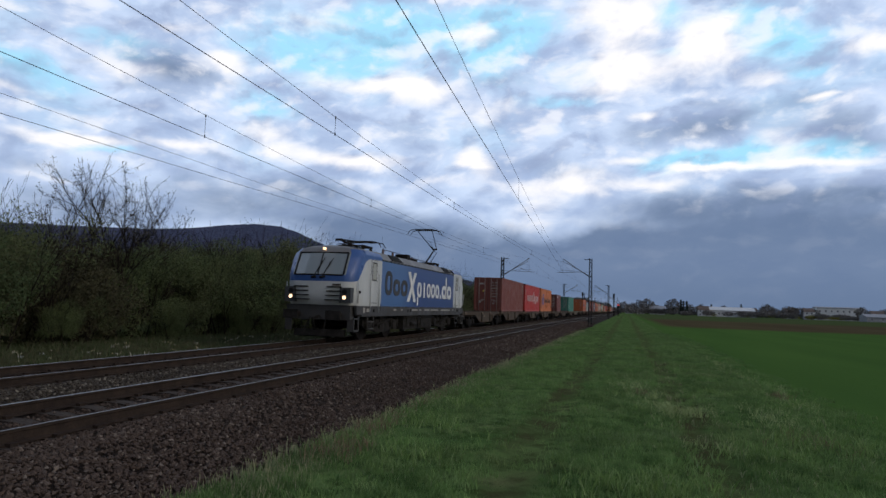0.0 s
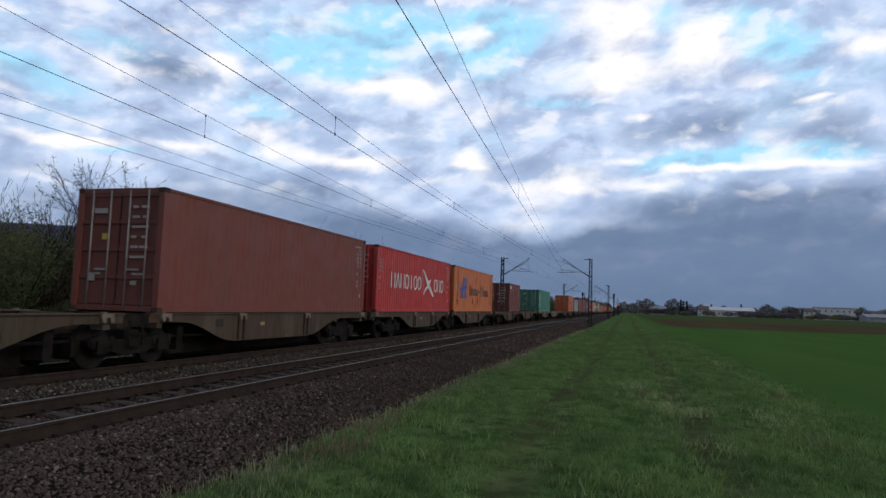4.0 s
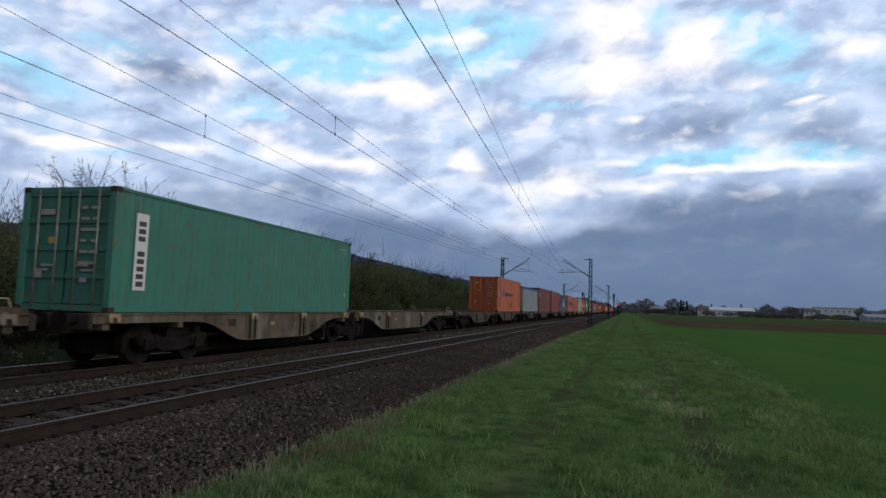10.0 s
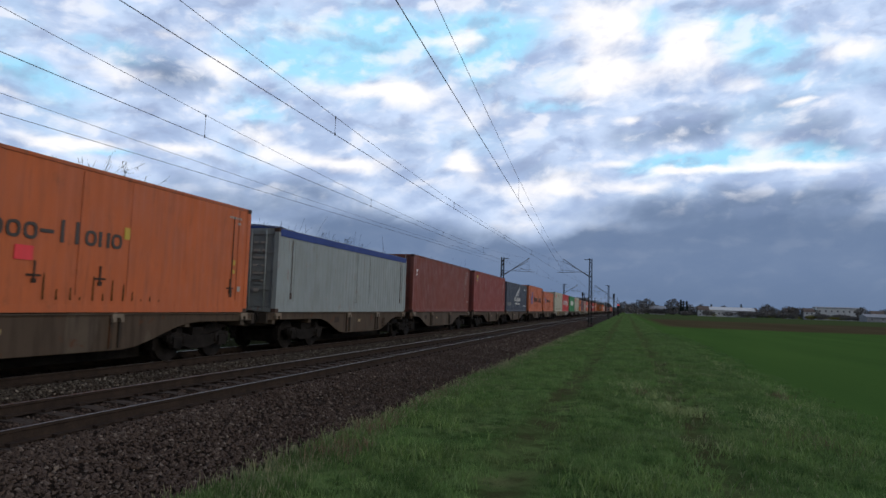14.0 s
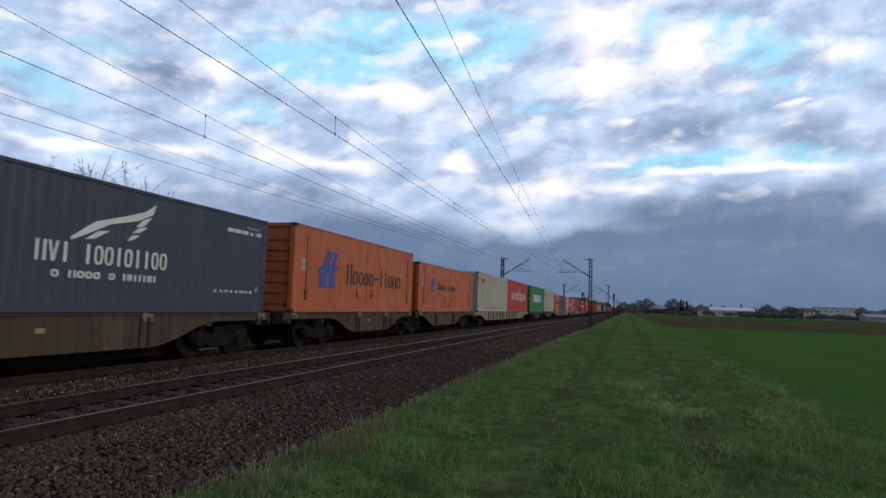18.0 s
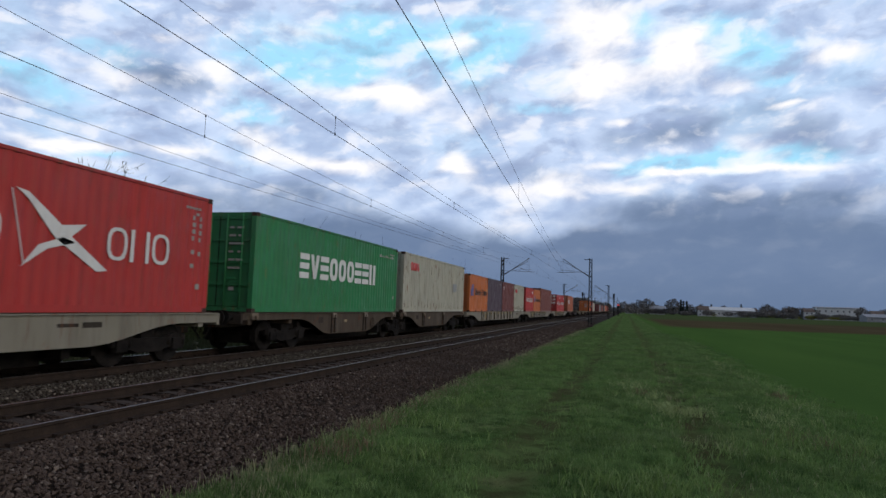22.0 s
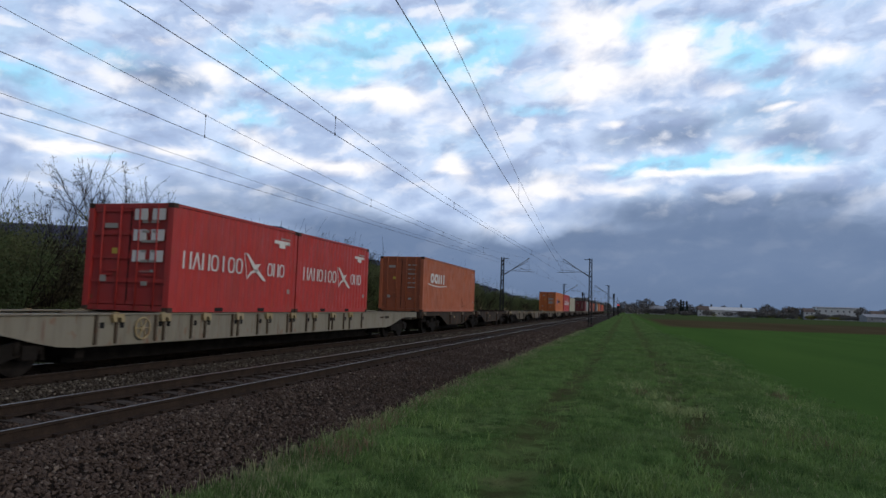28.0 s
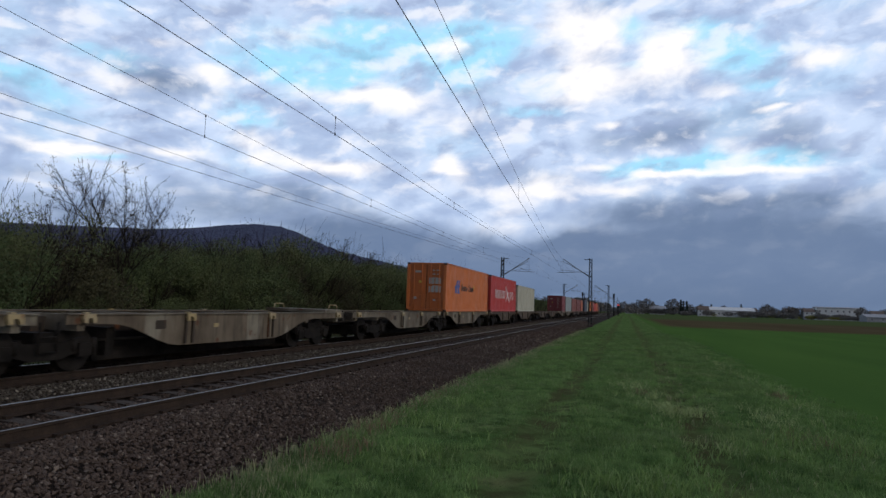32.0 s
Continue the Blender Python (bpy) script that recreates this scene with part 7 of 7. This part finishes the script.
    part("screw_coupling", tubes(((0, yy(0.3), 1.0), (0, yy(-0.3), 0.9), 0.05), ((0, yy(-0.2), 0.92), (0, yy(-0.1), 0.45), 0.03), ((0.35, yy(0.2), 0.95), (0.4, yy(-0.15), 0.4), 0.025), ((-0.35, yy(0.2), 0.95), (-0.4, yy(-0.15), 0.4), 0.025), n=6), LOCO_DARK, t)
    for z, y0 in ((2.31, 0.0),):
        bm = bmesh.new()
        ybox(bm, 0.62, -0.012, 2.17, 0.98, 0.0, 2.24)
        part("number_marking", bm, INK["dark"], t)


def pantograph(t, y, raised, towards):
    """y: the base; towards: +1 when the knee points to the rear."""
    base = part("pantograph_base", tubes(((-0.6, y - 0.5, 3.98), (-0.6, y + 0.5, 3.98), 0.04), ((0.6, y - 0.5, 3.98), (0.6, y + 0.5, 3.98), 0.04), ((-0.6, y - 0.5, 3.98), (0.6, y - 0.5, 3.98), 0.04), ((-0.6, y + 0.5, 3.98), (0.6, y + 0.5, 3.98), 0.04), *[((sx * 0.55, y + sy * 0.45, 3.72), (sx * 0.55, y + sy * 0.45, 3.98), 0.07) for sx in (-1, 1) for sy in (-1, 1)], n=7), STEEL_DARK, t)
    if raised:
        knee, head = (y + towards * 1.6, 4.98), (y - towards * 0.55, 5.87)
    else:
        knee, head = (y + towards * 1.7, 4.12), (y - towards * 0.9, 4.22)
    arm = bmesh.new()
    tube(arm, (0, y - towards * 0.2, 4.0), (0, knee[0], knee[1]), 0.055, 0.04, n=7)
    tube(arm, (0.1, y + towards * 0.3, 3.98), (0.1, knee[0] + towards * 0.15, knee[1] - 0.18), 0.02, n=5)
    part("lower_arm", arm, STEEL_DARK, base)
    arm = bmesh.new()
    for s in (-1, 1):
        tube(arm, (s * 0.12, knee[0], knee[1]), (s * 0.45, head[0], head[1]), 0.028, 0.02, n=6)
    tube(arm, (-0.15, knee[0], knee[1]), (0.15, knee[0], knee[1]), 0.05, n=7)
    tube(arm, (0.0, knee[0] + towards * 0.15, knee[1] - 0.2), (0.0, (knee[0] + head[0]) / 2, (knee[1] + head[1]) / 2 - 0.05), 0.015, n=5)
    part("upper_arm", arm, STEEL_DARK, base)
    bow = bmesh.new()
    for d in (-0.28, 0.28):
        tube(bow, (-0.55, head[0] + d, head[1] + 0.06), (0.55, head[0] + d, head[1] + 0.06), 0.03, n=6)
        for s in (-1, 1):
            tube(bow, (s * 0.55, head[0] + d, head[1] + 0.06), (s * 0.85, head[0] + d, head[1]), 0.022, n=6)
            tube(bow, (s * 0.85, head[0] + d, head[1]), (s * 0.97, head[0] + d, head[1] - 0.2), 0.02, n=6)
    for s in (-1, 1):
        tube(bow, (s * 0.45, head[0] - 0.28, head[1] + 0.03), (s * 0.45, head[0] + 0.28, head[1] + 0.03), 0.02, n=5)
    part("collector_bow", bow, STEEL_DARK, base)


LOCO_WHEELS = []


def locomotive():
    t = thing("electric_locomotive", "light grey and blue electric locomotive with lit headlamps", "locomotive")
    cab(t, False)
    cab(t, True)
    for s in (-1, 1):
        part("side_panel", boxes((s * 1.49, 2.95, 1.42, s * 1.505, LEN - 2.95, 3.33)), L_PANEL, t, "deep blue side panel, paler towards the front")
        part("gutter", boxes((s * 1.46, 2.95, 3.33, s * 1.508, LEN - 2.95, 3.40)), SEAL, t, "dark vent strip under the roof")
        for k in range(24):
            y = 3.2 + k * (LEN - 6.4) / 23
            part("vent_clip", boxes((s * 1.503, y - 0.12, 3.345, s * 1.513, y + 0.12, 3.385)), L_GREY, t)
        bm = bmesh.new()
        prism(bm, [(2.95, 1.42), (LEN - 2.95, 1.42), (LEN - 2.95, 1.02), (2.95, 1.02)], s * 1.44, s * 1.5)
        prism(bm, [(0.4, 1.42), (2.95, 1.42), (2.95, 1.02), (0.45, 1.08)], s * 1.40, s * 1.495)
        prism(bm, [(LEN - 2.95, 1.42), (LEN - 0.4, 1.42), (LEN - 0.45, 1.08), (LEN - 2.95, 1.02)], s * 1.40, s * 1.495)
        part("underframe_skirt", bm, L_SKIRT, t, "dark grey underframe skirt")
        bm = bmesh.new()
        for k, (y, w) in enumerate(((4.6, 0.35), (5.6, 0.2), (7.2, 0.9), (8.4, 0.3), (9.3, 0.8), (10.4, 1.4), (12.4, 1.9), (14.9, 0.2))):
            slab(bm, y, 1.24, y + w, 1.31, 1.499) if s > 0 else box(bm, -1.506, y, 1.24, -1.499, y + w, 1.31)
        part("notice_marking", bm, INK["pale"], t)
        for y in (2.2, 6.6, 7.0, 11.0, 11.5, 16.1):
            part("socket", tubes(((s * 1.49, y, 1.24), (s * 1.51, y, 1.24), 0.075), n=10), SEAL, t)
        hip = bmesh.new()
        extrude_y(hip, [(s * 1.47, 3.40), (s * 1.14, 3.72), (s * 1.05, 3.72), (s * 1.05, 3.40)], 2.95, LEN - 2.95)
        part("roof_slope", hip, L_GREY, t)
        for y in (4.3, LEN - 4.9):
            bm = bmesh.new()
            k = Vector((s * 0.01, 0, 0.01))
            pts = [(s * 1.45, y, 3.44), (s * 1.45, y + 1.5, 3.44), (s * 1.17, y + 1.35, 3.71), (s * 1.17, y + 0.15, 3.71)]
            low = [bm.verts.new(Vector(p) - k) for p in pts]
            high = [bm.verts.new(Vector(p) + k * 1.5) for p in pts]
            bm.faces.new(high)
            bm.faces.new(low[::-1])
            for i in range(4):
                bm.faces.new((low[i], low[(i + 1) % 4], high[(i + 1) % 4], high[i]))
            part("roof_grille", bm, SEAL, t, "dark louvred roof grille")
    part("body_core", boxes((-1.48, 1.0, 1.0, 1.48, LEN - 1.0, 3.40)), L_SKIRT, t)
    part("roof", boxes((-1.05, 2.95, 3.40, 1.05, LEN - 2.95, 3.74)), L_GREY, t)
    pantograph(t, 3.5, False, -1)
    pantograph(t, 14.25, True, 1)
    part("roof_insulator", tubes(*[((x, y, 3.72), (x, y, 4.05), 0.06) for x, y in ((0.5, 5.6), (-0.5, 5.6), (0.4, 7.2), (0.2, 9.4), (0.4, 10.2), (-0.3, 10.0))], n=8), INSUL, t)
    part("breaker", boxes((-0.1, 9.0, 3.74, 0.55, 9.5, 4.1), (0.0, 9.7, 3.74, 0.5, 10.9, 3.98)), STEEL_DARK, t)
    part("roof_conductor", tubes(((0.5, 5.6, 4.05), (0.4, 7.2, 4.07), 0.02), ((0.4, 7.2, 4.07), (0.2, 9.4, 4.09), 0.02), ((0.3, 10.4, 4.02), (0.3, 13.6, 4.02), 0.02), n=6), COPPER, t)
    part("horn", tubes(((0.6, 1.9, 3.78), (0.6, 1.5, 3.88), 0.04, 0.09), n=8), STEEL_DARK, t)

    # lettering as plain shapes, outside each side panel
    for s in (-1, 1):
        def put(bm, material, label=""):
            if s < 0:
                bmesh.ops.scale(bm, verts=bm.verts, vec=(-1, -1, 1))
                bmesh.ops.translate(bm, verts=bm.verts, vec=(0, LEN, 0))
            return part("lettering", bm, material, t, label)

        def put_row(pattern, y0, y1, material, label):
            w = (y1 - y0) / len(pattern)
            for i, c in enumerate(pattern):
                put(bars(c, y0 + i * w, y0 + (i + 1) * w, 1.9, 2.97, 0.23, 1.5055, 0.70), material, label)

        put_row("Ooo", 3.3, 6.45, L_SKIRT, "dark blue-grey lettering as plain rings")
        cross = bmesh.new()
        shape(cross, [(6.35, 1.66), (6.72, 1.66), (7.75, 3.08), (7.38, 3.08)], 1.5065)
        shape(cross, [(7.35, 1.66), (7.72, 1.66), (6.78, 3.08), (6.41, 3.08)], 1.5055, 0.0165)
        put(cross, INK["white"], "large white crossed bars")
        put_row("oiooo", 7.85, 11.9, INK["white"], "white lettering as plain bars and rings")
        tail = bmesh.new()
        slab(tail, 7.92, 1.5, 8.1, 1.9, 1.5055)
        slab(tail, 12.05, 1.9, 12.25, 2.12, 1.5055)
        slab(tail, 13.2, 1.9, 13.4, 3.12, 1.5055)
        put(tail, INK["white"])
        put_row("oo", 12.35, 14.55, INK["white"], "white lettering as plain rings")
        slab_bm = boxes((1.499, 1.05, 1.15, 1.506, 1.25, 1.35), (1.499, 1.4, 1.18, 1.506, 1.75, 1.32))
        put(slab_bm, INK["pale"])

    wheels = wheelset(0.62, 0.75)
    for y in (4.1, LEN - 4.1):
        bm = bmesh.new()
        for s in (-1, 1):
            prism(bm, [(-2.2, 0.62), (-1.9, 0.45), (-1.1, 0.40), (-0.5, 0.30), (0.5, 0.30), (1.1, 0.40), (1.9, 0.45), (2.2, 0.62), (2.2, 0.85), (-2.2, 0.85)], s * 1.0, s * 1.14)
            for a in (-1.5, 1.5):
                box(bm, s * 1.0, a - 0.22, 0.4, s * 1.22, a + 0.22, 0.78)
                tube(bm, (s * 1.14, a - 0.4, 0.5), (s * 1.14, a - 0.4, 0.95), 0.1, n=8)
                tube(bm, (s * 1.14, a + 0.4, 0.5), (s * 1.14, a + 0.4, 0.95), 0.1, n=8)
            tube(bm, (s * 1.24, -0.9, 0.62), (s * 1.24, 0.7, 0.86), 0.06, n=8)
            box(bm, s * 1.05, -0.35, 0.45, s * 1.2, 0.35, 1.02)
        box(bm, -1.0, -0.4, 0.4, 1.0, 0.4, 1.0)
        b = part("bogie", bm, LOCO_DARK, t, "sooty black bogie", at=(0, y, 0))
        for a in (-1.5, 1.5):
            LOCO_WHEELS.append((part("wheelset", wheels, None, b, at=(0, a, 0.62)), a))
    bm = boxes((-1.35, 6.4, 0.35, 1.35, 11.1, 1.05), (-1.4, 6.8, 0.45, 1.4, 8.2, 1.0), (-1.4, 9.0, 0.42, 1.4, 10.7, 0.95))
    part("transformer_box", bm, LOCO_DARK, t)
    part("air_pipe", tubes(((1.42, 6.3, 0.9), (1.42, 11.2, 0.9), 0.03), ((1.42, 8.5, 0.4), (1.42, 8.5, 1.0), 0.04), ((1.42, 7.2, 0.6), (1.42, 8.0, 0.6), 0.09), n=7), LOCO_DARK, t)
    return t


MOVING.append((locomotive(), 23.2))


# ---- what moves ----
def motions():
    times = [i * 2.0 for i in range(17)]
    for ob, u in MOVING:
        walk(ob, [(t, pose(FAR_X, u - gone(t), 0)) for t in times])
    # the drift of the cloud, towards the hills
    d = (-math.sin(radians(50)), math.cos(radians(50)))
    walk(SKY, [(t, pose(EYE[0] + d[0] * 9.0 * t, EYE[1] + d[1] * 9.0 * t, EYE[2])) for t in (0.0, 8.0, 16.0, 24.0, 32.0)])
    # locomotive wheels roll with the ground they cover
    for wheel, a in LOCO_WHEELS:
        walk(wheel, [(k / 30.0, pose(0, a, 0.62, math.degrees(gone(k / 30.0) / 0.62) % 360.0)) for k in range(0, 961)])


motions()
